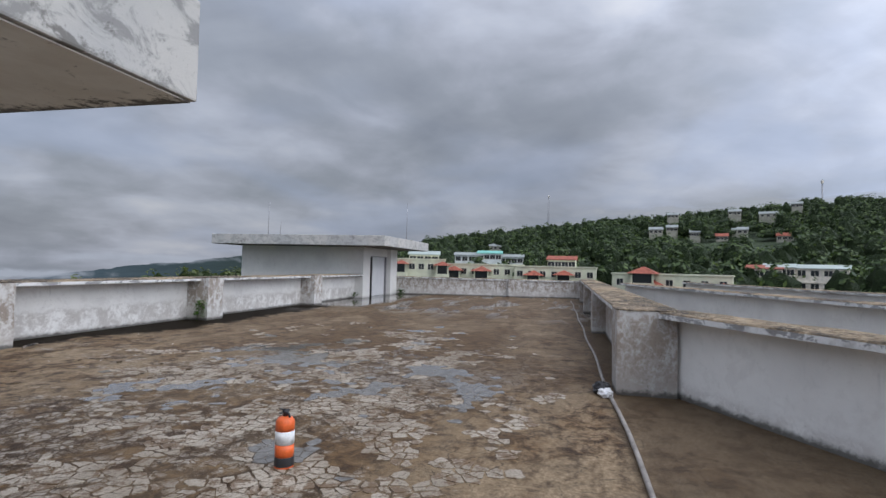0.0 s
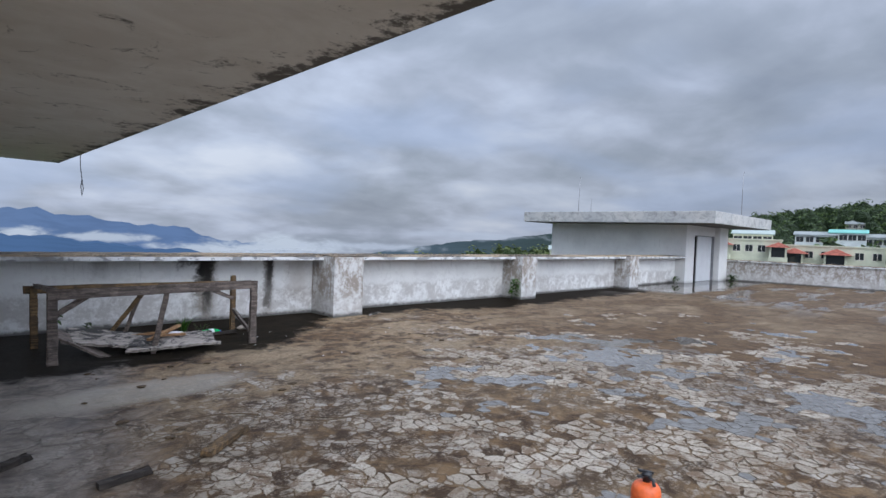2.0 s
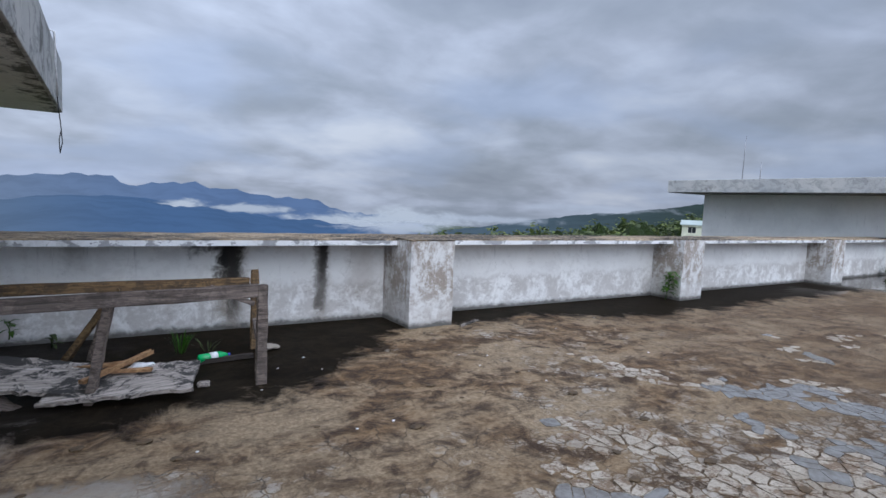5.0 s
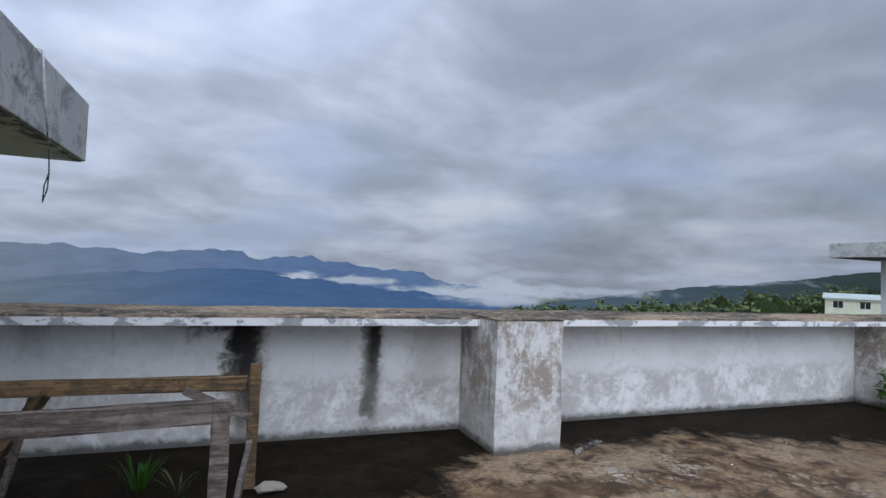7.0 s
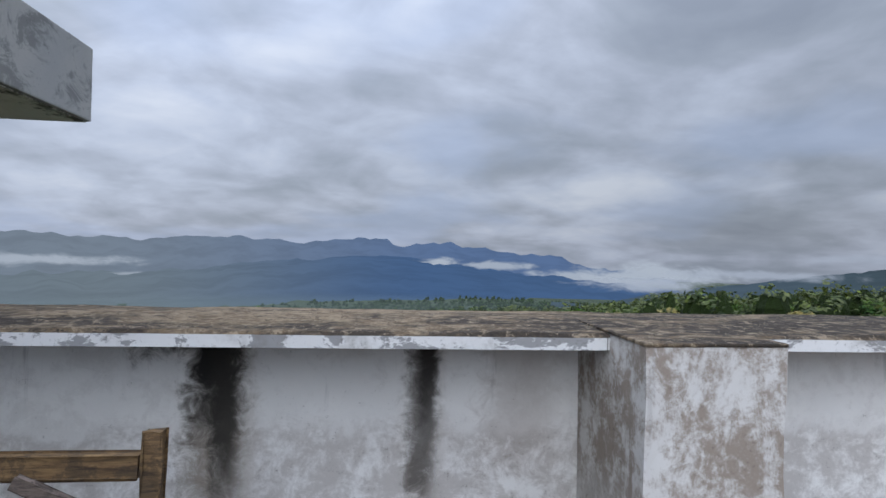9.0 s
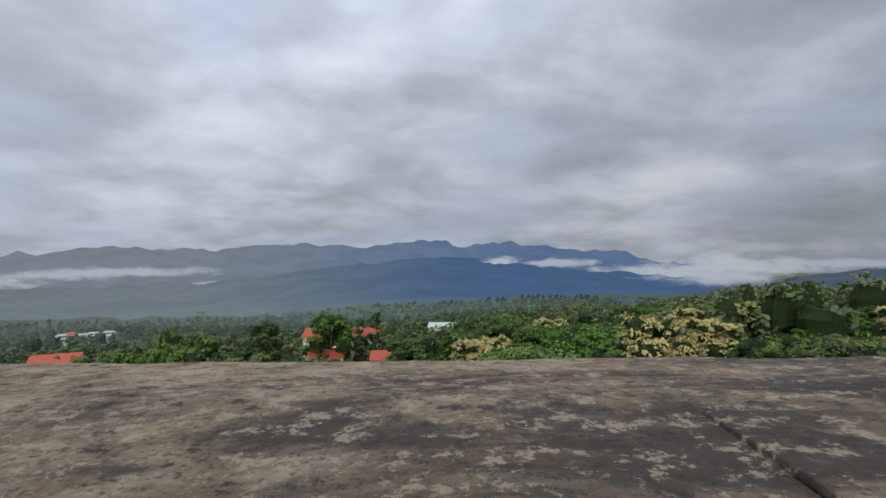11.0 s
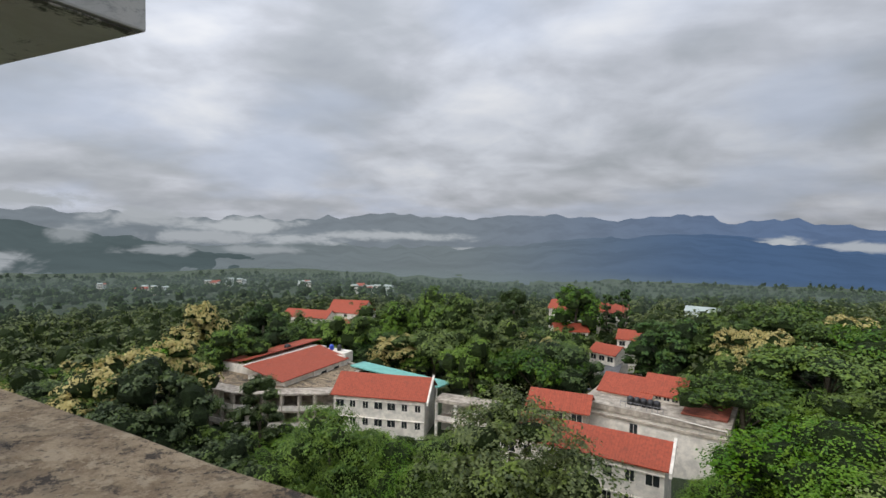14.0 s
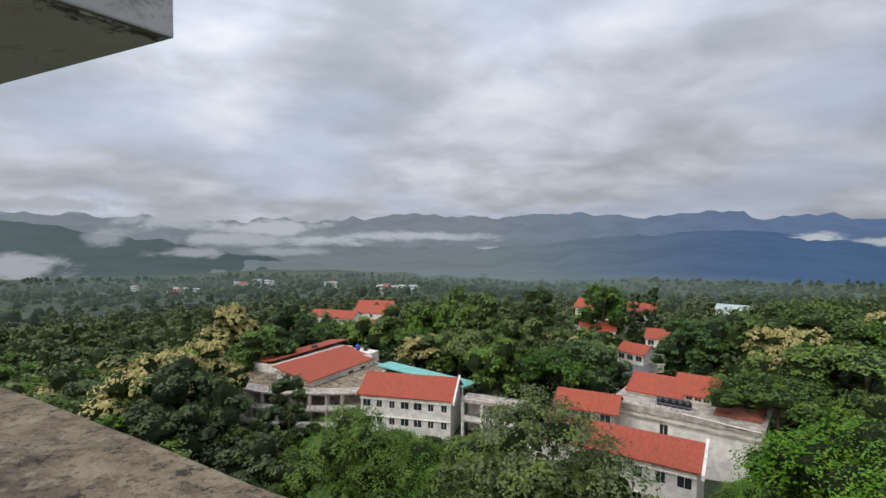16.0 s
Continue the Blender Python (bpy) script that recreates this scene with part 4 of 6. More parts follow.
# ---- fire extinguisher ----
def extinguisher(m):
    base = empty("fire_extinguisher", m, "orange and white fire extinguisher standing on the wet floor", "extinguisher")
    part("rim", lathe([(0.070, 0.0), (0.075, 0.004), (0.075, 0.016)], 28), M["orange"], base)
    part("foot", lathe([(0.0765, 0.016), (0.0768, 0.02), (0.0768, 0.083), (0.075, 0.088)], 28), M["black"], base, "black rubber foot ring")
    part("lower_body", lathe([(0.0745, 0.086), (0.0745, 0.185)], 28), M["orange"], base)
    part("band", lathe([(0.075, 0.185), (0.075, 0.29)], 28), M["white_band"], base, "white painted band")
    part("upper_body", lathe([(0.0745, 0.29), (0.0745, 0.345), (0.070, 0.368), (0.058, 0.386), (0.036, 0.396), (0.02, 0.40)], 28), M["orange"], base)
    part("valve", lathe([(0.02, 0.40), (0.02, 0.425), (0.026, 0.43), (0.026, 0.445), (0.012, 0.452)], 14), M["black"], base)
    part("lever", beam((-0.035, 0, 0.44), (0.05, 0, 0.462), 0.02, 0.012, 0.001), M["black"], base)
    part("handle", beam((-0.02, 0, 0.425), (0.055, 0, 0.43), 0.018, 0.01, 0.001), M["black"], base)
    part("nozzle", tube([(0, 0.02, 0.43), (0, 0.05, 0.425), (0, 0.065, 0.40)], 0.009, 8), M["black"], base)
    plate = bmesh.new()
    for k in range(5):
        a = radians(170 + k * 14)
        box(plate, 0.0745, 0.0765, -0.008, 0.008, 0.20 + 0.004 * k, 0.208 + 0.004 * k, m=Matrix.Rotation(a, 4, "Z"))
    part("label_print", plate, M["red_plastic"], base, "faded print on the band")
    return base


extinguisher(pose(-2.87, -8.10, 0, 0, 0, 150))


# ---- wrecked wooden bench frame by the wall ----
bench = empty("bench_frame", pose(0, 0, 0), "weathered grey wooden bench frame without its top, in black water", "bench")
for nm, a, b, w, h, mt, lb in (
    ("leg", (-2.17, -2.06, 0.0), (-2.165, -2.05, 0.88), 0.085, 0.07, "wood", ""),
    ("leg", (-3.43, -1.98, 0.0), (-3.29, -2.02, 0.80), 0.10, 0.06, "wood", ""),
    ("leg", (-4.47, -2.0, 0.0), (-4.49, -2.02, 0.86), 0.10, 0.07, "wood", ""),
    ("leg", (-1.975, -0.93, 0.0), (-1.97, -0.91, 0.86), 0.075, 0.06, "wood_brown", "taller brown back post"),
    ("leg", (-3.66, -0.68, 0.0), (-3.21, -0.89, 0.72), 0.09, 0.06, "wood_brown", "leaning back leg"),
    ("leg", (-4.50, -0.94, 0.0), (-4.52, -0.92, 0.76), 0.08, 0.06, "wood_brown", ""),
    ("front_rail", (-4.53, -2.06, 0.80), (-2.20, -2.06, 0.83), 0.045, 0.115, "wood", ""),
    ("back_rail", (-4.62, -0.90, 0.745), (-2.025, -0.90, 0.725), 0.045, 0.10, "wood_brown", "brown rail with wet grain"),
    ("end_rail", (-4.46, -2.03, 0.845), (-4.50, -0.93, 0.80), 0.05, 0.05, "wood", ""),
    ("brace", (-2.42, -0.96, 0.70), (-1.99, -0.97, 0.50), 0.03, 0.055, "wood", ""),
    ("brace", (-4.47, -2.0, 0.55), (-4.08, -1.95, 0.80), 0.035, 0.06, "wood", ""),
    ("brace", (-2.12, -2.0, 0.07), (-1.99, -0.98, 0.33), 0.035, 0.055, "wood", ""),
    ("brace", (-3.46, -0.74, 0.0), (-3.27, -0.87, 0.70), 0.03, 0.05, "wood", "pale splinter beside the leaning leg"),
    ("ground_rail", (-3.3, -1.33, 0.03), (-2.06, -1.27, 0.03), 0.05, 0.05, "wood_black", "dark rail lying in the water"),
):
    part(nm, beam(a, b, w, h, 0.005, seed=int(abs(a[0] * 100 + b[2] * 37))), M[mt], bench, lb)


def ragged_board(name, pts, z, thick, tilt, material, label, category="board", seed=0):
    """A broken sheet: outline roughened along its edges, lying at a tilt."""
    rnd = random.Random(seed)
    out = []
    n = len(pts)
    for i in range(n):
        a, b = Vector(pts[i]), Vector(pts[(i + 1) % n])
        k = max(2, int((b - a).length / 0.05))
        for j in range(k):
            p = a.lerp(b, j / k)
            out.append((p.x + rnd.uniform(-0.018, 0.018), p.y + rnd.uniform(-0.018, 0.018)))
    cx, cy = sum(p[0] for p in out) / len(out), sum(p[1] for p in out) / len(out)
    bm = prism([(x - cx, y - cy) for x, y in out], 0, thick)
    base = part(name, bm, material)
    base.matrix_basis = pose(cx, cy, z, *tilt)
    return tagged(base, label, category)


ragged_board("rotten_board", [(-3.75, -2.05), (-2.75, -2.25), (-2.62, -1.72), (-3.6, -1.45)], 0.10, 0.03, (6, -3, 0), M["wood_white"], "whitewashed rotten board lying under the bench frame", seed=3)
ragged_board("rotten_board", [(-4.35, -1.75), (-3.55, -2.0), (-3.3, -1.5), (-4.2, -1.2)], 0.16, 0.03, (9, 5, 0), M["wood_white"], "broken whitewashed board with black rot under the bench frame", seed=8)
ragged_board("rotten_board", [(-4.45, -1.7), (-4.05, -2.02), (-3.85, -1.9), (-4.3, -1.35)], 0.15, 0.025, (14, 24, 12), M["wood"], "grey splintered board tilted against the heap", seed=12)
for i, (a, b, w, h) in enumerate((((-3.55, -1.5, 0.16), (-3.12, -1.62, 0.19), 0.05, 0.03), ((-3.48, -1.95, 0.17), (-2.98, -1.55, 0.25), 0.05, 0.035), ((-3.3, -1.75, 0.17), (-3.0, -1.85, 0.18), 0.045, 0.03))):
    ob = part("splinter", beam(a, b, w, h, 0.006, seed=40 + i), M["wood_raw"])
    tagged(ob, "raw orange-brown split wood lying on the rotten board", "wood", "splinters on the board")
for i, (a, b, w, h, mt, lb) in enumerate((
    ((-4.1, -5.5, 0.03), (-3.68, -5.18, 0.03), 0.09, 0.05, "wood_brown", "brown broken plank on muddy floor"),
    ((-4.76, -5.55, 0.02), (-4.46, -5.5, 0.02), 0.07, 0.04, "wood_black", "short black rotten stick on the floor"),
    ((-5.2, -4.9, 0.02), (-5.0, -4.78, 0.02), 0.07, 0.04, "wood_black", "short black rotten stick on the floor"),
    ((0.72, -0.95, 0.015), (1.15, -0.72, 0.015), 0.05, 0.02, "wood_white", "pale wooden strip at the foot of the pillar"),
)):
    tagged(part("plank", beam(a, b, w, h, 0.008, seed=60 + i), M[mt]), lb, "wood")

bottle = empty("plastic_bottle", pose(-2.43, -1.25, 0.05, 0, 90, 12), "green plastic bottle with a blue cap floating in black water", "bottle")
part("body", lathe([(0.018, -0.15), (0.045, -0.14), (0.048, -0.02), (0.044, 0.0), (0.048, 0.02), (0.047, 0.06), (0.03, 0.11), (0.015, 0.14)], 20), M["green_plastic"], bottle)
part("wrapper", lathe([(0.0495, -0.04), (0.0495, 0.03)], 20), M["white_band"], bottle, "white paper label")
part("cap", lathe([(0.017, 0.138), (0.017, 0.16)], 14), M["blue_plastic"], bottle, "blue screw cap")


def litter(name, c, s, mt, label, seed):
    bm = bmesh.new()
    bmesh.ops.create_icosphere(bm, subdivisions=2, radius=1)
    for v in bm.verts:
        k = 1 + 0.5 * noise.noise(v.co * 2.1 + Vector((seed * 5.3, 0, 0)))
        v.co = Vector((v.co.x * s[0] * k, v.co.y * s[1] * k, max(-s[2], v.co.z * s[2] * k) + s[2]))
    ob = part(name, bm, M[mt])
    ob.matrix_basis = pose(*c)
    return tagged(ob, label, "litter")


litter("foam_scrap", (-3.06, -1.66, 0.13), (0.10, 0.05, 0.03), "white_band", "white foam scrap on the rotten board", 1)
litter("plastic_scrap", (-2.88, -1.75, 0.13), (0.08, 0.05, 0.012), "red_plastic", "red printed plastic scrap on the rotten board", 2)
litter("cloth_scrap", (-1.84, -1.05, 0.0), (0.10, 0.06, 0.035), "render_old", "wet grey rag lying in the water", 3)
litter("carton_scrap", (-2.62, -1.95, 0.0), (0.06, 0.04, 0.03), "wood_white", "small crushed carton in the water", 4)
prnd = random.Random(21)
for i in range(18):
    x, y = prnd.uniform(-3.0, 3.5), prnd.uniform(-3.4, -0.95)
    if abs(x - 0.33) < 0.6 and y > -1.1:
        continue
    s = prnd.uniform(0.005, 0.013)
    litter("paint_chip", (x, y, 0.001), (s, s * prnd.uniform(0.4, 0.9), 0.003), "white_band", "small white paint chip on the floor", 30 + i)
crnd = random.Random(5)
for i in range(40):
    x, y = crnd.uniform(-4.5, 0.5), crnd.uniform(-6.0, -2.6)
    s = crnd.uniform(0.02, 0.055)
    litter("mud_clod", (x, y, -0.002), (s, s * 0.8, s * 0.22), "mud", "small clod of mud on the floor", 60 + i)


for cx, cy, r, a0, a1 in ((-2.7, -5.1, 0.42, 200, 300), (-2.75, -5.0, 0.55, 205, 290), (-3.9, -5.05, 0.5, 20, 120)):
    ridge = part("mud_ridge", tube([(cx + r * math.cos(radians(a)), cy + r * 0.8 * math.sin(radians(a)), -0.012) for a in range(a0, a1, 8)], 0.022, 7, 0.5), M["mud"])
    tagged(ridge, "low curved ridge of brown mud on the floor", "mud", "mud ridges")


# ---- weeds ----
def leaf_quads(base, tip, width, rnd, n=4):
    """A bent leaf blade as n quads."""
    base, tip = np.array(base), np.array(tip)
    d = tip - base
    side = np.cross(d, (0, 0, 1.0))
    side = side / (np.linalg.norm(side) + 1e-6)
    out, prev = [], None
    for i in range(n + 1):
        f = i / n
        c = base + d * f + np.array((0, 0, 0.18 * np.linalg.norm(d) * math.sin(f * math.pi)))
        w = width * (math.sin(math.pi * min(1, f * 0.9 + 0.08)) + 0.04)
        cur = (c - side * w / 2, c + side * w / 2)
        if prev is not None:
            out.append((prev[0], prev[1], cur[1], cur[0]))
        prev = cur
    return out


def weed(m, h, leaves, size, label, seed):
    rnd = random.Random(seed)
    base = empty("weed", m, label, "plant")
    top = (rnd.uniform(-0.05, 0.05), -0.06, h)
    part("stem", tube([(0, 0, 0), (0.01, -0.03, h * 0.5), top], 0.008, 6, 0.4), M["leaf"], base)
    q = []
    for i in range(leaves):
        f = 0.25 + 0.75 * i / leaves
        a = rnd.uniform(0, 2 * math.pi)
        s = (0.01, -0.05 * f, h * f)
        r = size * rnd.uniform(0.6, 1.1)
        e = (s[0] + math.cos(a) * r, s[1] + math.sin(a) * r - 0.03, s[2] + rnd.uniform(-0.5, 0.35) * r)
        q += leaf_quads(s, e, r * 0.42, rnd)
    ob = new("leaves", quads_mesh("leaves", np.array(q), M["leaf"]))
    ob.parent = base
    return base


weed(pose(5.66, -0.6, 0), 0.55, 46, 0.2, "leafy green weed growing at the foot of the pillar", 1)
weed(pose(16.9, -0.4, 0), 0.28, 26, 0.22, "low green weed growing at the foot of the wall", 2)
weed(pose(21.7, -1.15, 0), 0.22, 22, 0.3, "low green weed growing in the corner by the door", 3)
weed(pose(-4.15, 0.0, 0.1), 0.22, 10, 0.12, "small dark weed growing out of the wall foot", 4)
weed(pose(-3.8, -0.1, 0), 0.16, 9, 0.11, "small green seedling in the black water", 6)


def grass_tuft(m, h, n, seed):
    rnd = random.Random(seed)
    q = []
    for i in range(n):
        a, r = rnd.uniform(0, 2 * math.pi), rnd.uniform(0, 0.06)
        s = (math.cos(a) * r, math.sin(a) * r, 0)
        l = rnd.uniform(0.05, 0.16)
        q += leaf_quads(s, (s[0] + math.cos(a) * l, s[1] + math.sin(a) * l, h * rnd.uniform(0.55, 1)), 0.008, rnd, 3)
    ob = new("grass_tuft", quads_mesh("grass_tuft", np.array(q), M["grass"]))
    ob.matrix_basis = m
    tagged(ob, "tuft of green grass growing out of black water", "grass", kind="stuff")


grass_tuft(pose(-2.68, -0.8, 0), 0.26, 42, 1)
grass_tuft(pose(-2.42, -0.85, 0), 0.15, 14, 2)


# ---- the land: one sheet from the building to the horizon ----
def table(az, rows):
    return np.interp(az, [r[0] for r in rows], [r[1] for r in rows])


LEVEL = [(-180, -24), (-120, -34), (-60, -39), (-30, -38), (0, -33), (12, -27), (30, -17), (55, -12), (75, -10), (120, -9), (150, -14), (180, -24)]
RIDGE_R = [(-180, 900), (-60, 1000), (15, 1000), (30, 1100), (50, 850), (65, 560), (75, 450), (130, 450), (180, 900)]
RIDGE_E = [(-180, -3.5), (-130, -4.5), (-66, -5.6), (-15, -7.0), (10, -5.6), (28, -5.4), (38, -4.7), (49, -3.7), (56, -2.6), (65, 0.2), (75, 1.8), (95, 4.5), (114, 5.6), (130, 5.3), (180, -3.5)]


def land(x, y):
    """Height of the ground at x, y (arrays)."""
    x, y = np.asarray(x, float), np.asarray(y, float)
    az, r = np.degrees(np.arctan2(x, y)), np.hypot(x, y)
    near, rr, re = table(az, LEVEL), table(az, RIDGE_R), table(az, RIDGE_E)
    top = 1.5 + rr * np.tan(np.radians(re)) - 6
    f = np.clip((r - 95) / (rr - 95), 0, 1)
    f = np.where(re > -1, f ** 1.25 * (0.4 + 0.6 * f * (3 - 2 * f)), f)
    z = near + (top - near) * f
    beyond = np.clip((r - rr) / 1500, 0, 1)
    z = z + (-190 - top) * beyond * beyond * (3 - 2 * beyond)
    roll = np.sin(x / 61 + 1.3) * np.sin(y / 47) * 2.2 + np.sin(x / 173 + y / 140) * 4.0
    return z + roll * np.clip((r - 110) / 250, 0, 1)


def ground_sheet():
    rings = np.concatenate((np.array([0.0, 20, 40, 60, 75, 90]), np.geomspace(105, 4700, 70)))
    azs = np.radians(np.arange(0, 360, 2.0))
    bm = bmesh.new()
    rows = []
    for r in rings[1:]:
        xs, ys = r * np.sin(azs), r * np.cos(azs)
        zs = land(xs, ys)
        rows.append([bm.verts.new((x, y, z)) for x, y, z in zip(xs, ys, zs)])
    mid = bm.verts.new((0, 0, -28))
    n = len(azs)
    for k in range(n):
        bm.faces.new((mid, rows[0][(k + 1) % n], rows[0][k]))
    for a, b in zip(rows, rows[1:]):
        for k in range(n):
            f = bm.faces.new((a[k], a[(k + 1) % n], b[(k + 1) % n], b[k]))
            f.smooth = True
    bmesh.ops.recalc_face_normals(bm, faces=bm.faces)
    return bm


tagged(part("ground", ground_sheet(), M["ground"]), "forested land falling to a valley and rising to hills", "ground", kind="structure")


def mountain_range(name, crest, r_front, r_back, foot, az0, az1, material, rough, seed, label):
    """A range of hills as a folded slope; crest: degrees above the eye by bearing."""
    n, rows = 260, 14
    bm = bmesh.new()
    grid = []
    for j in range(rows + 1):
        f = j / rows
        r = r_front + (r_back - r_front) * f
        line = []
        for i in range(n + 1):
            az = az0 + (az1 - az0) * i / n
            top = 1.5 + r_back * math.tan(radians(float(table(az, crest))))
            a = radians(az)
            p = Vector((r * math.sin(a), r * math.cos(a), 0))
            rid = 1 - abs(noise.fractal(Vector((az * 0.16 + seed, f * 1.3, seed)), 0.9, 2.1, 5))
            p.z = foot + (top - foot) * f ** 0.8 + (rid - 0.75) * rough * (0.35 + 0.65 * f)
            line.append(bm.verts.new(p))
        grid.append(line)
    for a, b in zip(grid, grid[1:]):
        for i in range(n):
            fc = bm.faces.new((a[i], a[i + 1], b[i + 1], b[i]))
            fc.smooth = True
    tagged(part(name, bm, material), label, "mountains", kind="structure")


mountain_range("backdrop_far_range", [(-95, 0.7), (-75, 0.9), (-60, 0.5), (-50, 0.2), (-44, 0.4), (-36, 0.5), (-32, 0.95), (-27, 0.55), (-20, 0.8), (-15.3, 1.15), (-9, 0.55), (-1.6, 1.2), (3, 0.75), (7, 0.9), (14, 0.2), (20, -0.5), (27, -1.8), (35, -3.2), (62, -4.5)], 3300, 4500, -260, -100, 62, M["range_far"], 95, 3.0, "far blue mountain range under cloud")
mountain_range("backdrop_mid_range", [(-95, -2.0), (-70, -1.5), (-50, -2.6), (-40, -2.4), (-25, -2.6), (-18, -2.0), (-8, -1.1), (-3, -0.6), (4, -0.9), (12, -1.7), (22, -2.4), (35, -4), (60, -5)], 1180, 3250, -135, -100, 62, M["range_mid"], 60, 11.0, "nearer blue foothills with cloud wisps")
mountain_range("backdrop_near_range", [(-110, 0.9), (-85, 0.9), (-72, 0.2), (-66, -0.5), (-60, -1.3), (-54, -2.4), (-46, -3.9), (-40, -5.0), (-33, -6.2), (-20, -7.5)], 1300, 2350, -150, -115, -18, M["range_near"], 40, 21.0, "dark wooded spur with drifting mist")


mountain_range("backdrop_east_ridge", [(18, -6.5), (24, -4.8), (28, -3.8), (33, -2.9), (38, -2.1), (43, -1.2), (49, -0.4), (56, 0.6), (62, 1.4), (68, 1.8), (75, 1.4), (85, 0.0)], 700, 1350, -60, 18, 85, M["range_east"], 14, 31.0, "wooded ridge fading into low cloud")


def mist(name, r, az0, az1, el0, el1, material, label):
    """A glowing sheet at distance r that stands in for a curtain of mist."""
    bm = bmesh.new()
    n = 48
    cols = []
    for i in range(n + 1):
        a = radians(az0 + (az1 - az0) * i / n)
        cols.append([bm.verts.new((r * math.sin(a), r * math.cos(a), 1.5 + r * math.tan(radians(e)))) for e in (el0, el1)])
    for a, b in zip(cols, cols[1:]):
        bm.faces.new((a[0], b[0], b[1], a[1]))
    ob = tagged(part(name, bm, material), label, "mist", kind="structure")
    ob.visible_shadow = False


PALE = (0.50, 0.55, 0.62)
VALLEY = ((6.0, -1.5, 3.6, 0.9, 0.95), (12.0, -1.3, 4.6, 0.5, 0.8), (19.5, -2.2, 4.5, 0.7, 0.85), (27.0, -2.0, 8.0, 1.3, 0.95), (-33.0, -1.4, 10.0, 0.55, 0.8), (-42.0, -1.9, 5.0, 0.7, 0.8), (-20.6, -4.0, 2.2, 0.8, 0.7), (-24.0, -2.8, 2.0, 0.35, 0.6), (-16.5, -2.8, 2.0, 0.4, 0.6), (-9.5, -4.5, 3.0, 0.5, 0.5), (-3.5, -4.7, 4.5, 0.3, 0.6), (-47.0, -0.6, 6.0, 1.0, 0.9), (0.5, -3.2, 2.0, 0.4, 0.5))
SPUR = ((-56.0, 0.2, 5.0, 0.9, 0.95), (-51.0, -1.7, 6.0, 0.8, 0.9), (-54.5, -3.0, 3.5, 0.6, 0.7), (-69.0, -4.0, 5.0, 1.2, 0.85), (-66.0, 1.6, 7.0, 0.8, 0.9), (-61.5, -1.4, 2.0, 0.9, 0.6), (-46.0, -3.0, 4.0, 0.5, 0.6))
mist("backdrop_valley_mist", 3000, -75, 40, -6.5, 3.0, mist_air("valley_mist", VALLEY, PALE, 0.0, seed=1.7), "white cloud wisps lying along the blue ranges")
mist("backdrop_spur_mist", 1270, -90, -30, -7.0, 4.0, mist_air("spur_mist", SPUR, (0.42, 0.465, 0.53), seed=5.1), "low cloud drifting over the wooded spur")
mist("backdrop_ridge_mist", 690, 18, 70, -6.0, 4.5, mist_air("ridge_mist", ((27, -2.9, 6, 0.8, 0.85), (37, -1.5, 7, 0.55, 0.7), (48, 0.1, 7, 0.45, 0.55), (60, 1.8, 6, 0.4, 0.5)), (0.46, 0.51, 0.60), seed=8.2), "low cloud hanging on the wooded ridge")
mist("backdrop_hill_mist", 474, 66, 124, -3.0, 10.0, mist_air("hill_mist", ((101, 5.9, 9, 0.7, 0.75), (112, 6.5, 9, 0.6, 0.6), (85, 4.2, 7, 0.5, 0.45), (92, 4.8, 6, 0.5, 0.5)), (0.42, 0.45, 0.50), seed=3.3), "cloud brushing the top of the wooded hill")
# three glowing sheets lay aerial haze over the valley forest
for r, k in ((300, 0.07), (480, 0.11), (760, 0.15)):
    mist("backdrop_haze", r, -90, 30, -12.0, -2.0, mist_air("glowing_valley_haze", (), (0.22, 0.29, 0.31), k, -5.0, -10.5, seed=r * 0.01), "glowing sheet painted as thin damp haze over the valley forest")


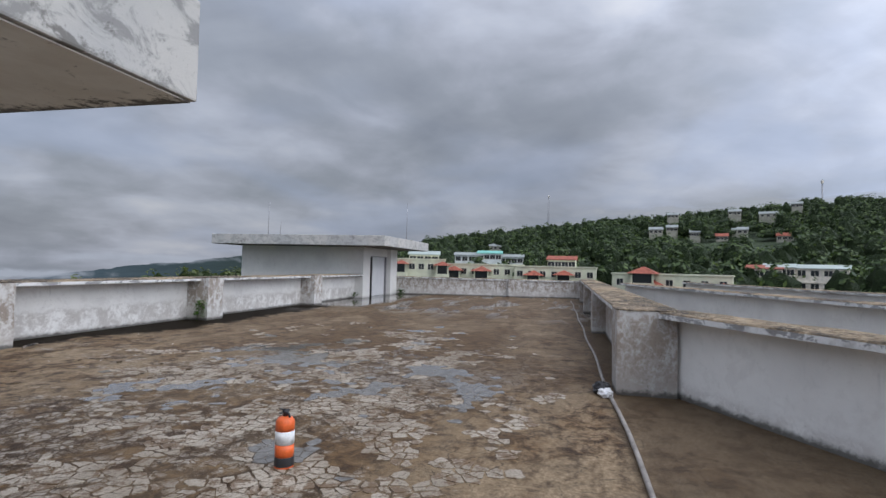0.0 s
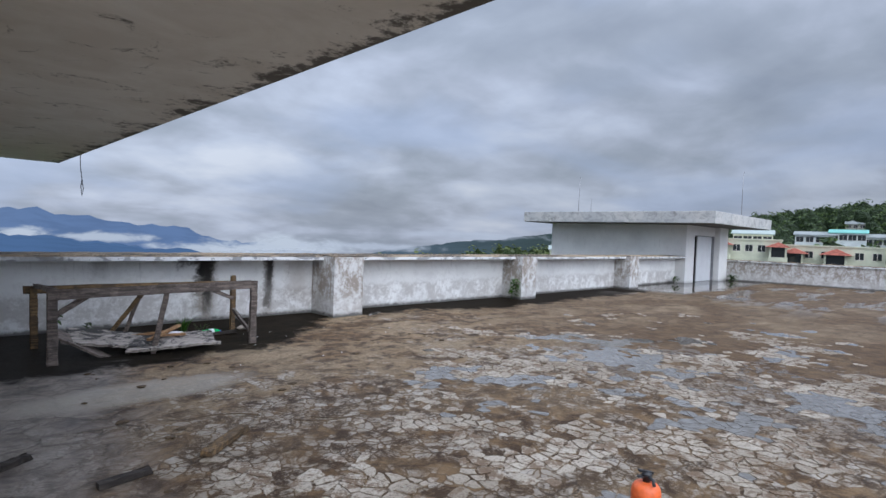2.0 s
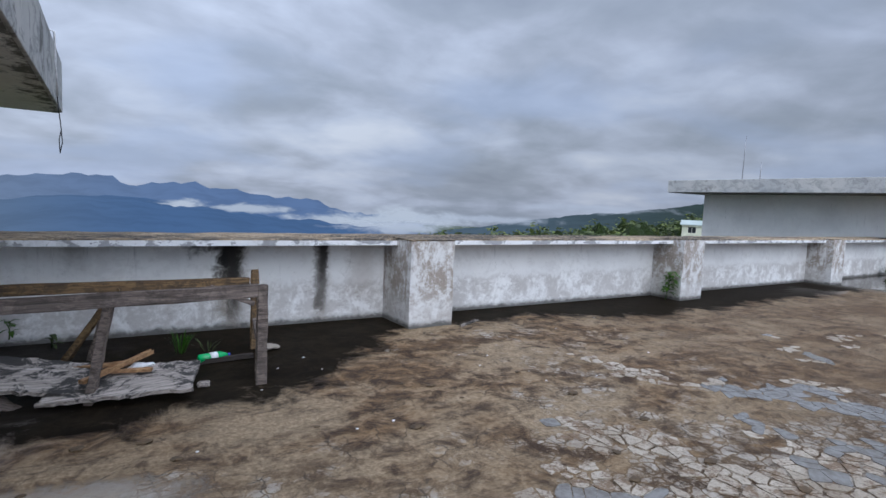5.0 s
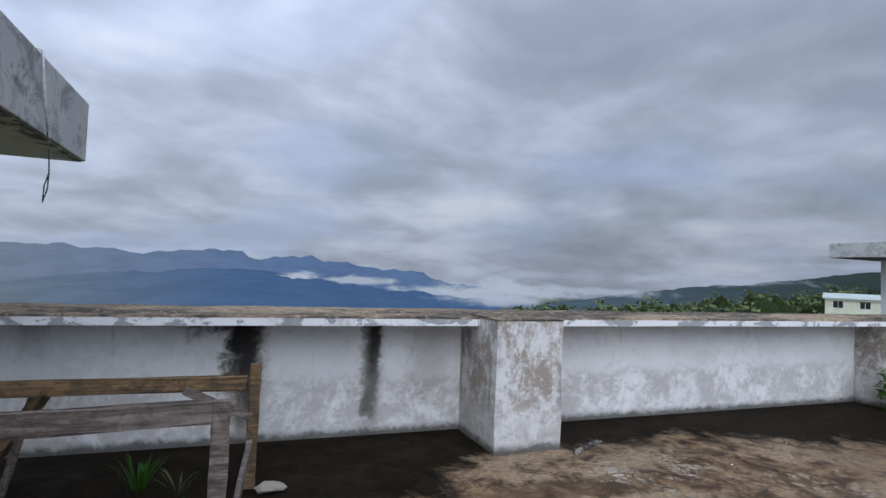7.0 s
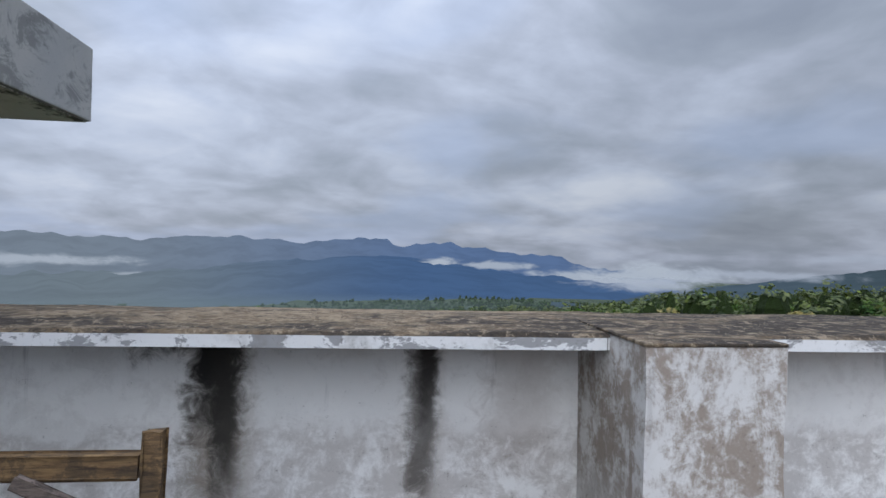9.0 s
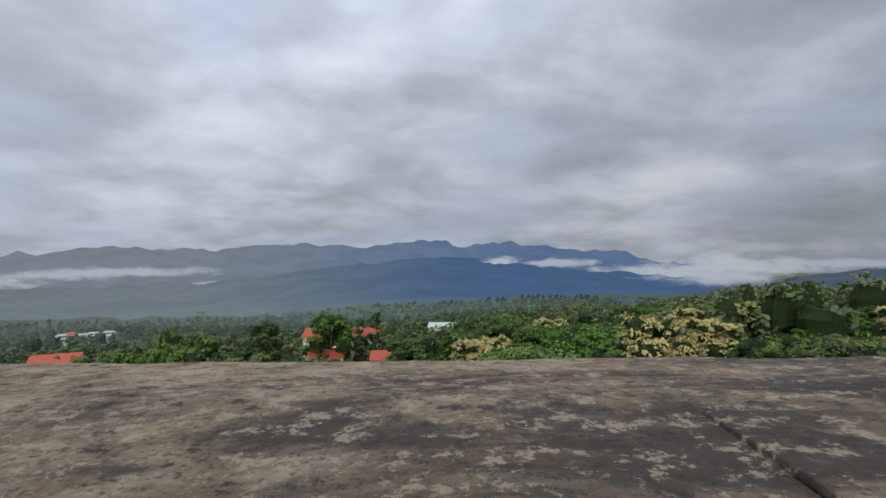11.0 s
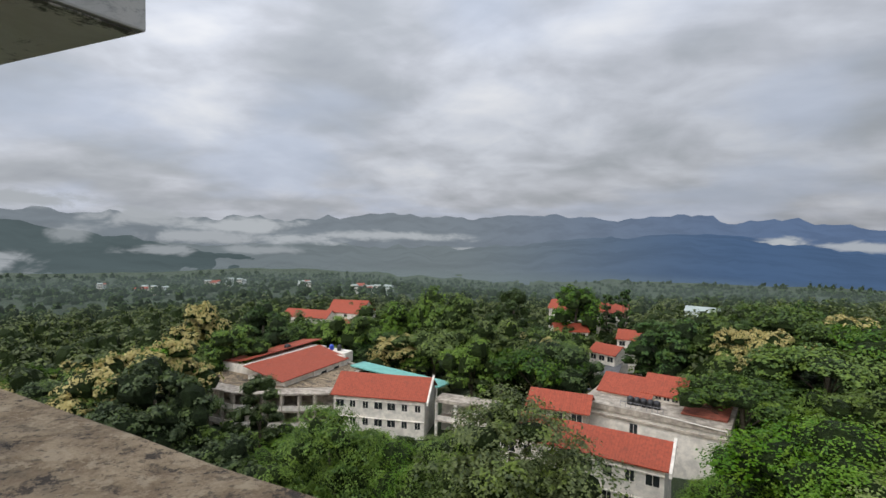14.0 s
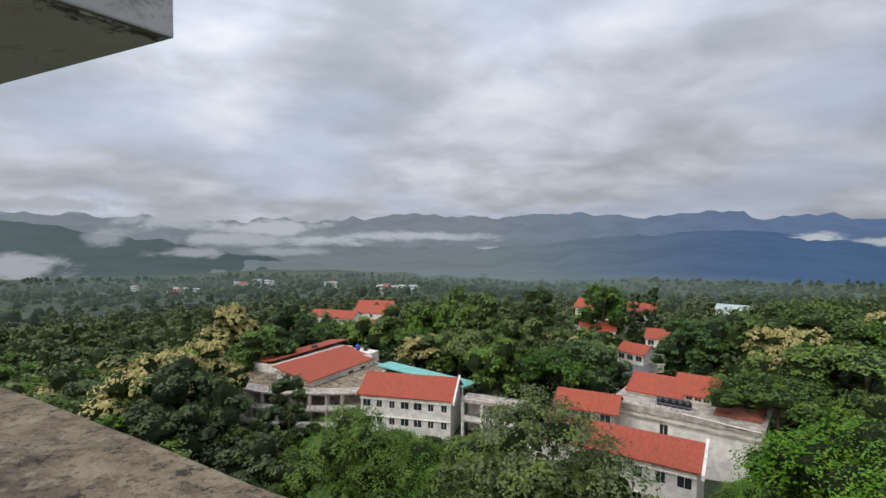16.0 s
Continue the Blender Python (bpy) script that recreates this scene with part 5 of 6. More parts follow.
# ---- buildings ----
def gable_house(name, m, length, depth, eave, ridge, base, wall, roof, label, rows=0, cols=0, over=0.5, group="", parapet_end=False, storey=3.2, first=None):
    """A block with a pitched roof; its front looks along -y of m, x runs along the eave. Heights are absolute."""
    ob = empty(name, m, label, "house", group)
    part("wall", boxes((0, length, 0, depth, base, eave - 0.02)), wall, ob)
    bm = bmesh.new()
    y = (-over, depth / 2, depth + over)
    z = (eave - 0.1, ridge, eave - 0.1)
    t = 0.16
    lo = [[bm.verts.new((x, yy, zz)) for yy, zz in zip(y, z)] for x in (-over, length + over)]
    hi = [[bm.verts.new((x, yy, zz + t)) for yy, zz in zip(y, z)] for x in (-over, length + over)]
    for k in range(2):
        bm.faces.new((hi[0][k], hi[1][k], hi[1][k + 1], hi[0][k + 1]))
        bm.faces.new((lo[0][k], lo[0][k + 1], lo[1][k + 1], lo[1][k]))
        for s in range(2):
            bm.faces.new((lo[s][k], lo[s][k + 1], hi[s][k + 1], hi[s][k]))
    for k in (0, 2):
        bm.faces.new((lo[0][k], hi[0][k], hi[1][k], lo[1][k]))
    bmesh.ops.recalc_face_normals(bm, faces=bm.faces)
    part("roof", bm, roof, ob)
    for x in (0.02, length - 0.02):
        g = bmesh.new()
        vs = [g.verts.new((x + dx, yy, zz)) for dx in (-0.02, 0.02) for yy, zz in ((0, eave - 0.03), (depth, eave - 0.03), (depth / 2, ridge - 0.12))]
        g.faces.new(vs[:3])
        g.faces.new(vs[3:][::-1])
        for k in range(3):
            g.faces.new((vs[k], vs[(k + 1) % 3], vs[3 + (k + 1) % 3], vs[3 + k]))
        bmesh.ops.recalc_face_normals(g, faces=g.faces)
        part("gable", g, wall, ob)
    if parapet_end:
        bm = bmesh.new()
        sec = [(-0.7, eave - 0.3), (depth / 2, ridge + 0.35), (depth / 2, ridge - 0.3), (-0.7, eave - 0.9)]
        a = [bm.verts.new((length + over, yy, zz + 0.3)) for yy, zz in sec]
        b = [bm.verts.new((length + over + 0.35, yy, zz + 0.3)) for yy, zz in sec]
        bm.faces.new(a)
        bm.faces.new(b[::-1])
        for k in range(4):
            bm.faces.new((a[k], a[(k + 1) % 4], b[(k + 1) % 4], b[k]))
        bmesh.ops.recalc_face_normals(bm, faces=bm.faces)
        part("end_wall", bm, wall, ob)
    top = first if first is not None else eave - 1.0
    for r in range(rows):
        zc = top - r * storey
        for c in range(cols):
            x = length * (c + 0.5) / cols
            wide = 1.0 if c % 4 in (1, 2) and cols > 4 else 1.5
            window(ob, x, zc, wide, 1.25)
        ledge = boxes((-0.05, length + 0.05, -0.28, 0.0, zc + 0.75, zc + 0.87))
        part("sunshade", ledge, wall, ob)
    return ob


def window(ob, x, zc, w, h, y=0.0):
    win = part("window", boxes((x - w / 2 - 0.06, x - w / 2, y - 0.05, y + 0.02, zc - h / 2, zc + h / 2), (x + w / 2, x + w / 2 + 0.06, y - 0.05, y + 0.02, zc - h / 2, zc + h / 2), (x - w / 2, x + w / 2, y - 0.05, y + 0.02, zc - h / 2 - 0.06, zc - h / 2), (x - 0.03, x + 0.03, y - 0.04, y + 0.01, zc - h / 2, zc + h / 2)), M["render_white"], ob)
    part("pane", boxes((x - w / 2, x + w / 2, y - 0.02, y + 0.004, zc - h / 2, zc + h / 2)), M["glass"], win)
    return win


def bearing(x0, y0, x1, y1):
    return math.degrees(math.atan2(y1 - y0, x1 - x0))


# white two-storey block
gable_house("campus_house", pose(-63.0, 79.3, 0, 0, 0, 16), 17.6, 9.6, -31.0, -28.1, -39.5, M["render_white"], M["roof_red"], "white two-storey house with an orange-red sheet roof", 2, 7, parapet_end=True, first=-32.6)
# long block in front with mossy roof
gable_house("campus_house", pose(-24.5, 65.6, 0, 0, 0, -3.5), 20.4, 7.0, -26.0, -24.0, -36.5, M["render_white"], M["roof_red"], "long white house with a mottled red sheet roof", 3, 8, parapet_end=True, first=-27.6)
gable_house("campus_house", pose(-24.0, 76.5, 0, 0, 0, 4), 8.5, 6.0, -25.6, -23.8, -36, M["render_old"], M["roof_red"], "small stained house with a red sheet roof", 1, 3)

# flat-decked block with two roofed huts on its deck
deck = empty("deck_house", pose(-16.9, 81.6, 0, 0, 0, -7), "white house with a stained deck, red-roofed huts and black tanks", "house")
part("wall", boxes((0, 19.6, 0, 11, -37, -25.9)), M["render_white"], deck)
part("cornice", boxes((-0.4, 20.0, -0.4, 11.2, -25.88, -25.0)), M["render_old"], deck, "mould-stained cornice")
part("lower_cornice", boxes((-0.2, 20.0, -0.25, 0, -26.9, -26.6)), M["render_old"], deck)
window(deck, 7.5, -27.9, 1.1, 1.5)
for x0, x1, y0, y1, e, r in ((0.6, 9.0, 4.2, 9.4, -24.4, -22.7), (7.0, 13.4, 5.4, 10.2, -23.9, -22.0)):
    part("hut_wall", boxes((x0 + 0.4, x1 - 0.4, y0 + 0.5, y1 - 0.4, -25.1, e)), M["render_white"], deck)
    bm = bmesh.new()
    lo = [bm.verts.new(p) for p in ((x0, y0, e - 0.15), (x1, y0, e - 0.15), (x1, y1, r), (x0, y1, r))]
    hi = [bm.verts.new((v.co.x, v.co.y, v.co.z + 0.18)) for v in lo]
    bm.faces.new(hi)
    bm.faces.new(lo[::-1])
    for k in range(4):
        bm.faces.new((lo[k], lo[(k + 1) % 4], hi[(k + 1) % 4], hi[k]))
    bmesh.ops.recalc_face_normals(bm, faces=bm.faces)
    part("roof", bm, M["roof_red"], deck)
for x in (9.6, 10.8, 12.0):
    window(deck, x, -24.4, 0.8, 0.5, 5.88)
lean = bmesh.new()
box(lean, 13.5, 19.4, 2.0, 10.0, -24.9, -24.7, m=Matrix.Translation((0, 0, 0)))
part("lean_to_roof", lean, M["roof_rust"], deck)
for i in range(5):
    t = part("water_tank", lathe([(0.5, -24.98), (0.52, -24.2), (0.48, -23.95), (0.15, -23.75)], 14, Matrix.Translation((6.4 + i * 0.95, 2.2, 0))), M["tank"], deck, "black plastic water tank")
rail = boxes((5.4, 11.5, 0.2, 0.26, -24.2, -24.12), *[(x, x + 0.06, 0.2, 0.26, -25, -24.15) for x in np.arange(5.4, 11.6, 0.75)])
part("railing", rail, M["steel"], deck)
part("drain_pipe", tube([(10, -0.35, -24.9), (19.6, -0.6, -25.3), (19.8, -0.6, -27)], 0.09, 8), M["render_white"], deck)

# curved open-balcony block
curve = empty("balcony_house", pose(0, 0, 0), "old white block with open balconies and twin red sheet roofs", "house")
arc = [(-95.5, 76.0), (-90.0, 73.6), (-84.0, 73.8), (-78.0, 76.2), (-72.0, 79.5), (-67.0, 83.0)]
inner = [(x - 2.2, y + 4.4) for x, y in arc]
for z in (-32.6, -36.0, -39.4):
    part("balcony_slab", prism(arc + inner[::-1], z - 0.35, z), M["render_old"], curve)
part("wall", prism([inner[0], *inner[1:], (-72, 103), (-98, 110)], -43, -32.62), M["render_old"], curve)
part("deck", prism([(x - 1.8, y + 3.6) for x, y in arc] + [(-73, 102), (-97, 109)], -32.6, -32.5), M["coping"], curve, "mossy concrete deck")
for z in (-36.0, -39.4):
    for a, b in zip(arc, arc[1:]):
        L = math.dist(a, b)
        part("balustrade", boxes((0, L, 0.05, 0.2, z, z + 0.95), m=Matrix.Translation((*a, 0)) @ Matrix.Rotation(math.atan2(b[1] - a[1], b[0] - a[0]), 4, "Z")), M["render_white"], curve)
for a, b in zip(arc, arc[1:]):
    for f in (0.0, 0.5):
        x, y = a[0] + (b[0] - a[0]) * f, a[1] + (b[1] - a[1]) * f
        part("column", boxes((x - 0.3, x + 0.3, y + 0.1, y + 0.7, -43, -32.9)), M["render_old"], curve)
part("roof_wall", boxes((-77.6, -77.2, 81.5, 102, -33, -31.2), (-88, -77.2, 101.6, 102, -33, -30.5), (-98, -88, 84, 108, -33, -30.6), (-87.6, -77.6, 81.5, 101.8, -33, -31.6)), M["render_white"], curve)


def sheet(pts, thick, material, ob, nm="roof"):
    bm = bmesh.new()
    lo = [bm.verts.new(p) for p in pts]
    hi = [bm.verts.new((p[0], p[1], p[2] + thick)) for p in pts]
    bm.faces.new(hi)
    bm.faces.new(lo[::-1])
    for k in range(len(pts)):
        n = (k + 1) % len(pts)
        bm.faces.new((lo[k], lo[n], hi[n], hi[k]))
    bmesh.ops.recalc_face_normals(bm, faces=bm.faces)
    return part(nm, bm, material, ob)


sheet([(-88.2, 80.6, -29.6), (-76.6, 80.0, -31.2), (-76.6, 102.4, -31.2), (-86.6, 103.5, -29.4)], 0.16, M["roof_red"], curve)
sheet([(-99.0, 84.5, -30.9), (-91.0, 83.6, -29.5), (-90.0, 108.5, -29.2), (-98.0, 110.5, -30.6)], 0.16, M["roof_red"], curve)
part("roof_gutter", boxes((-91, -88, 83, 106, -31.2, -30.2)), M["render_white"], curve)
for i, (x, y) in enumerate(((-84.0, 105.0), (-82.0, 105.5))):
    part("water_tank", lathe([(0.55, -30.5), (0.58, -29.6), (0.5, -29.3), (0.15, -29.1)], 14, Matrix.Translation((x, y, 0))), M["tank"] if i else M["blue_plastic"], curve)
part("tank_stand", boxes((-86, -79, 103.6, 107, -33, -30.5)), M["render_white"], curve)
part("roof_light", lathe([(0.8, -29.6), (0.8, -28.9), (0.3, -28.7)], 12, Matrix.Translation((-92, 98, 0))), M["tank"], curve)
part("side_wall", boxes((-77.2, -76.9, 90, 102, -36, -31.4)), M["render_white"], curve)
for y in (92.5, 97.0):
    part("pane", boxes((-76.92, -76.86, y, y + 1.8, -33.4, -32.0)), M["glass"], curve)

# link between the blocks, covered way
link = empty("link_block", pose(-45.0, 86.2, 0, 0, 0, 6), "open white concrete frame linking two houses", "building")
part("roof_slab", boxes((0, 12, 0, 4, -31.6, -31.0)), M["render_old"], link)
part("floor_slab", boxes((0, 12, 0, 4, -35.2, -34.9)), M["render_old"], link)
part("back_wall", boxes((0, 12, 3.8, 4, -39, -31.6)), M["render_white"], link)
for x in (0, 3.8, 7.6, 11.5):
    part("column", boxes((x, x + 0.5, 0, 0.5, -39.5, -31.6)), M["render_white"], link)
part("balustrade", boxes((0.5, 11.5, 0.1, 0.25, -34.9, -34.0)), M["render_white"], link)
way = empty("covered_way", pose(-74.5, 100.0, 0, 0, 0, -10), "long covered way with a teal sheet roof", "roof")
part("roof", prism([(0, 0), (26, 0), (26, 4.5), (0, 4.5)], -32.2, -31.9), M["roof_teal"], way)
for x in (1, 9, 17, 25):
    part("post", boxes((x, x + 0.25, 0.3, 0.55, -40, -32.2)), M["render_white"], way)


# ---- red-roofed and pale houses in the distance ----
def far_house(x, y, w, d, h, rz, wall, roof, label, group, zb=None, rise=0.25, cols=3, rows=2):
    z = float(land(x, y)) - 1 if zb is None else zb
    top = z + h
    gable_house("distant_house", pose(x, y, 0, 0, 0, rz), w, d, top, top + d * rise, z - 3, wall, roof, label, rows, cols, 0.4, group, first=top - 1.1, storey=3.0)


RED = "distant white house with an orange-red roof among trees"
for x, y, w, d, top, rz in ((-160, 168, 20, 10, -38.5, 12), (-146, 180, 18, 10, -37.0, 5), (-135, 172, 12, 8, -40.5, -12), (-152, 190, 16, 9, -36.5, 20), (-42, 122, 8, 8, -31.5, 10), (-38, 146, 9, 7, -28.0, 25), (-27, 138, 7, 7, -30.5, -20), (-22, 150, 8, 8, -29, 0), (-90, 52, 6, 5, -30.0, 30)):
    far_house(x, y, w, d, 6.0, rz, M["render_white"], M["roof_red"], RED, "red-roofed houses in the forest", zb=top - 6.0, cols=3, rows=1)
far_house(-46, 168, 14, 9, 8, 0, M["render_white"], M["roof_red"], "pink-white two-storey house with red roofs in the forest", "red-roofed houses in the forest", zb=-33, cols=4)
far_house(-32, 172, 9, 9, 8, 0, M["render_white"], M["roof_red"], "pink-white two-storey house with red roofs in the forest", "red-roofed houses in the forest", zb=-33.5, cols=3)
far_house(-9, 262, 30, 14, 5, -4, M["render_pale"], M["roof_pale"], "long pale shed with a grey-green sheet roof", "", zb=-40.6, rise=0.1, cols=1, rows=0)

trnd = random.Random(31)
for bearing_c, r_c, n in ((-55.7, 700, 5), (-49.6, 740, 8), (-34.2, 620, 13), (-40.5, 720, 4), (-60, 820, 2)):
    for i in range(n):
        a, r = radians(bearing_c + trnd.uniform(-2.2, 2.2) * (1.0 if n > 6 else 0.6)), r_c + trnd.uniform(-30, 40)
        x, y = r * math.sin(a), r * math.cos(a)
        w, h = trnd.uniform(5, 10), trnd.uniform(9, 12)
        far_house(x, y, w, trnd.uniform(6, 9), h, trnd.uniform(-25, 25) - math.degrees(a), M["render_white"] if i % 3 else M["render_pale"], M["roof_red"] if i % 4 == 0 else M["roof_pale"], "tiny pale house in the distant town", "houses of the distant town", rise=0.12, cols=3, rows=2)


# pale green apartments beyond the end wall
def pavilion(ob, x, y, z, s, tall):
    part("bay", boxes((x - s / 2, x + s / 2, y, y + s, z - 8, z + 0.2)), M["render_lime"], ob)
    for dx in (-s / 2 + 0.15, s / 2 - 0.45):
        part("post", boxes((x + dx, x + dx + 0.3, y, y + 0.3, z, z + tall)), M["render_lime"], ob)
    part("recess", boxes((x - s / 2 + 0.3, x + s / 2 - 0.3, y + 0.6, y + s, z, z + tall)), M["glass"], ob)
    bm = bmesh.new()
    e = s / 2 + 0.6
    c = [bm.verts.new((x + a * e, y + s / 2 + b * e, z + tall)) for a, b in ((-1, -1), (1, -1), (1, 1), (-1, 1))]
    t = bm.verts.new((x, y + s / 2, z + tall + s * 0.32))
    bm.faces.new(c[::-1])
    for k in range(4):
        bm.faces.new((c[k], c[(k + 1) % 4], t))
    part("pavilion_roof", bm, M["roof_rust"], ob, "red-brown tiled hip roof")


def apartment(az0, az1, r, top, base, cols, bays, label):
    a0, a1 = radians(az0), radians(az1)
    x0, y0, x1, y1 = r * math.sin(a0), r * math.cos(a0), r * math.sin(a1), r * math.cos(a1)
    ob = empty("apartment_block", pose(x0, y0, 0, 0, 0, bearing(x0, y0, x1, y1)), label, "apartments", "pale green apartments")
    L = math.dist((x0, y0), (x1, y1))
    # the block's front faces back towards the roof
    part("wall", boxes((0, L, 0.0, 11, base, top)), M["render_lime"], ob)
    part("roof_edge", boxes((-0.2, L + 0.2, -0.2, 11.2, top, top + 0.25)), M["render_lime"], ob)
    for r_ in range(2):
        for c in range(cols):
            x = L * (c + 0.5) / cols
            window(ob, x, top - 1.5 - 3 * r_, 1.2, 1.2)
    for x, s, lift in bays:
        pavilion(ob, x * L, -2.0, top - 2.6 + lift, s, 2.0)
    return ob


apartment(73.9, 81.5, 108, 3.0, -12, 7, ((0.13, 2.6, -0.4), (0.34, 2.6, -0.4), (0.97, 3.0, -0.6)), "pale green three-storey apartments with red pavilion roofs")
apartment(80.5, 90.5, 112, 2.2, -12, 8, ((0.2, 3.4, -0.8), (0.52, 3.6, -0.8)), "pale green apartments with red-brown bay roofs")
apartment(89.5, 98.5, 110, 2.0, -12, 7, ((0.25, 3.4, -1.2), (0.62, 3.4, -1.0)), "pale green apartments with red-brown bay roofs")
apartment(100.5, 112, 104, 1.0, -12, 7, ((0.28, 4.4, 0.8), (0.36, 4.2, -1.6), (0.93, 4.0, -1.8)), "pale green low block with red pavilion roofs")
for az, r, w, h, top, wall, roof in ((81.4, 150, 8, 8, 5.2, "render_pale", "roof_dull"), (84.0, 152, 7, 8, 5.9, "render_pale", "roof_teal"), (86.4, 155, 7, 8, 5.0, "render_pale", "roof_dull"), (77, 118, 7, 6, 4.4, "render_lime", "roof_pale"), (93.0, 116, 6, 5, 3.8, "render_lime", "roof_rust"), (111.5, 140, 7, 5, 2.9, "render_white", "roof_rust"), (112.8, 142, 6, 5, 3.3, "render_white", "roof_pale"), (115.2, 145, 10, 6, 3.2, "render_white", "roof_pale"), (58.4, 120, 16, 7, -0.7, "render_lime", "roof_pale"), (70.5, 115, 10, 7, 0.5, "render_lime", "roof_pale")):
    a = radians(az)
    far_house(r * math.sin(a), r * math.cos(a), w, 8, h, -az, M[wall], M[roof], "pale rendered house on the slope beyond the roof", "houses on the slope", zb=top - h, rise=0.1, cols=4)
HILL_HOUSES = ((100.2, 300, 11, 6, 4.6), (101.8, 305, 9, 6, 4.8), (104.0, 300, 8, 6, 4.3), (107.6, 310, 12, 7, 4.5), (106.3, 300, 9, 6, 3.9), (107.0, 360, 11, 5, 6.2), (109.5, 365, 16, 5, 5.9), (111.4, 290, 11, 4, 3.9), (101.5, 370, 11, 5, 6.0), (83.6, 290, 12, 4, 2.7), (112.0, 380, 9, 5, 6.7))
for az, r, w, h, el in HILL_HOUSES:
    a = radians(az)
    zt = 1.5 + r * math.tan(radians(el))
    far_house(r * math.sin(a), r * math.cos(a), w * 0.6, 6, h * 0.6, -az, M["render_dull"], M["roof_rust"] if el == 3.9 else M["roof_dull"], "pale house among the trees of the hillside", "houses on the hillside", zb=zt - h * 0.6 - 1.5, rise=0.25, cols=3, rows=1)


def mast(az, r, z0, h, label):
    a = radians(az)
    ob = empty("radio_mast", pose(r * math.sin(a), r * math.cos(a), z0), label, "mast", "masts on the hill")
    for dx, dy in ((-0.7, -0.4), (0.7, -0.4), (0, 0.8)):
        part("leg", tube([(dx, dy, -12), (dx * 0.3, dy * 0.3, h)], 0.2, 5, 0.6), M["steel"], ob)
    for k in range(6):
        part("crossbar", boxes((-0.7, 0.7, -0.4, -0.25, h * k / 6, h * k / 6 + 0.2)), M["steel"], ob)
    part("aerials", boxes((-0.9, 0.9, -0.5, 0.5, h * 0.86, h * 0.97)), M["render_white"], ob)


mast(89.3, 445, 44, 20, "thin lattice radio mast on the wooded ridge")
mast(114.0, 445, 48, 20, "thin lattice radio mast on the wooded ridge")

# lane with lamps
lane = sheet([(-23.5, 112, -34.6), (-18.0, 112, -34.4), (-19.0, 140, -33.0), (-21.5, 148, -32.6), (-24, 148, -32.6), (-23, 138, -33.2)], 0.1, M["asphalt"], None, "road")
tagged(lane, "wet grey lane running between the trees", "road", kind="structure")
for x, y in ((-20.0, 113.0), (-26.0, 118.0)):
    lamp = empty("street_lamp", pose(x, y, -37), "tall white street lamp beside the lane", "street lamp", "lane lamps")
    part("pole", tube([(0, 0, 0), (0, 0, 5), (0, 0, 9)], 0.11, 8, 0.7), M["render_white"], lamp)
    part("head", boxes((-0.9, 0.5, -0.2, 0.2, 8.9, 9.1), bevel=0.05), M["render_white"], lamp)


# ---- trees ----
def unit(v):
    return v / (np.linalg.norm(v, axis=-1, keepdims=True) + 1e-9)


def leaf_blades(rng, c, nrm, size, droop=0.0):
    """One pointed leaf blade at each centre c, facing along nrm: (n, 4, 3)."""
    t = unit(np.cross(nrm, rng.normal(size=c.shape)))
    b = np.cross(nrm, t)
    s = size * rng.uniform(0.55, 1.35, c.shape[:-1])[..., None]
    w = s * rng.uniform(0.45, 0.75, c.shape[:-1])[..., None]
    tip = t * s
    tip[..., 2] -= droop * s[..., 0]
    return np.stack((c - t * s, c - b * w, c + tip, c + b * w), -2).reshape(-1, 4, 3)


def cloud_of_leaves(rng, lobes, sprays, per, size, droop=0.0, hang=0.0):
    """Sprays of leaves over the skins of overlapping lobes, leaves turned up and outwards."""
    lo = np.array(lobes)
    v = unit(rng.normal(size=(len(lo), sprays, 3)))
    v[..., 2] = np.where(v[..., 2] < -0.3, -v[..., 2], v[..., 2])
    rad = lo[:, None, 3:4] * rng.uniform(0.24, 0.44, (len(lo), sprays, 1))
    c = lo[:, None, :3] + v * np.concatenate((lo[:, 3:4], lo[:, 3:4], lo[:, 4:5]), 1)[:, None] * rng.uniform(0.72, 1.08, (len(lo), sprays, 1))
    u = unit(rng.normal(size=(len(lo), sprays, per, 3)))
    u[..., 2] = np.where(u[..., 2] < -0.25, -u[..., 2], u[..., 2])
    p = c[:, :, None] + u * rad[:, :, None] * np.array((1.0, 1.0, 0.8)) * rng.uniform(0.55, 1.1, u.shape[:3])[..., None]
    p[..., 2] -= hang * rng.random(u.shape[:3]) ** 3
    nrm = unit(u * 0.6 + v[:, :, None] * 0.7 + np.array((0, 0, 0.3)) + rng.normal(scale=0.38, size=u.shape))
    return leaf_blades(rng, p.reshape(-1, 3), nrm.reshape(-1, 3), size, droop)


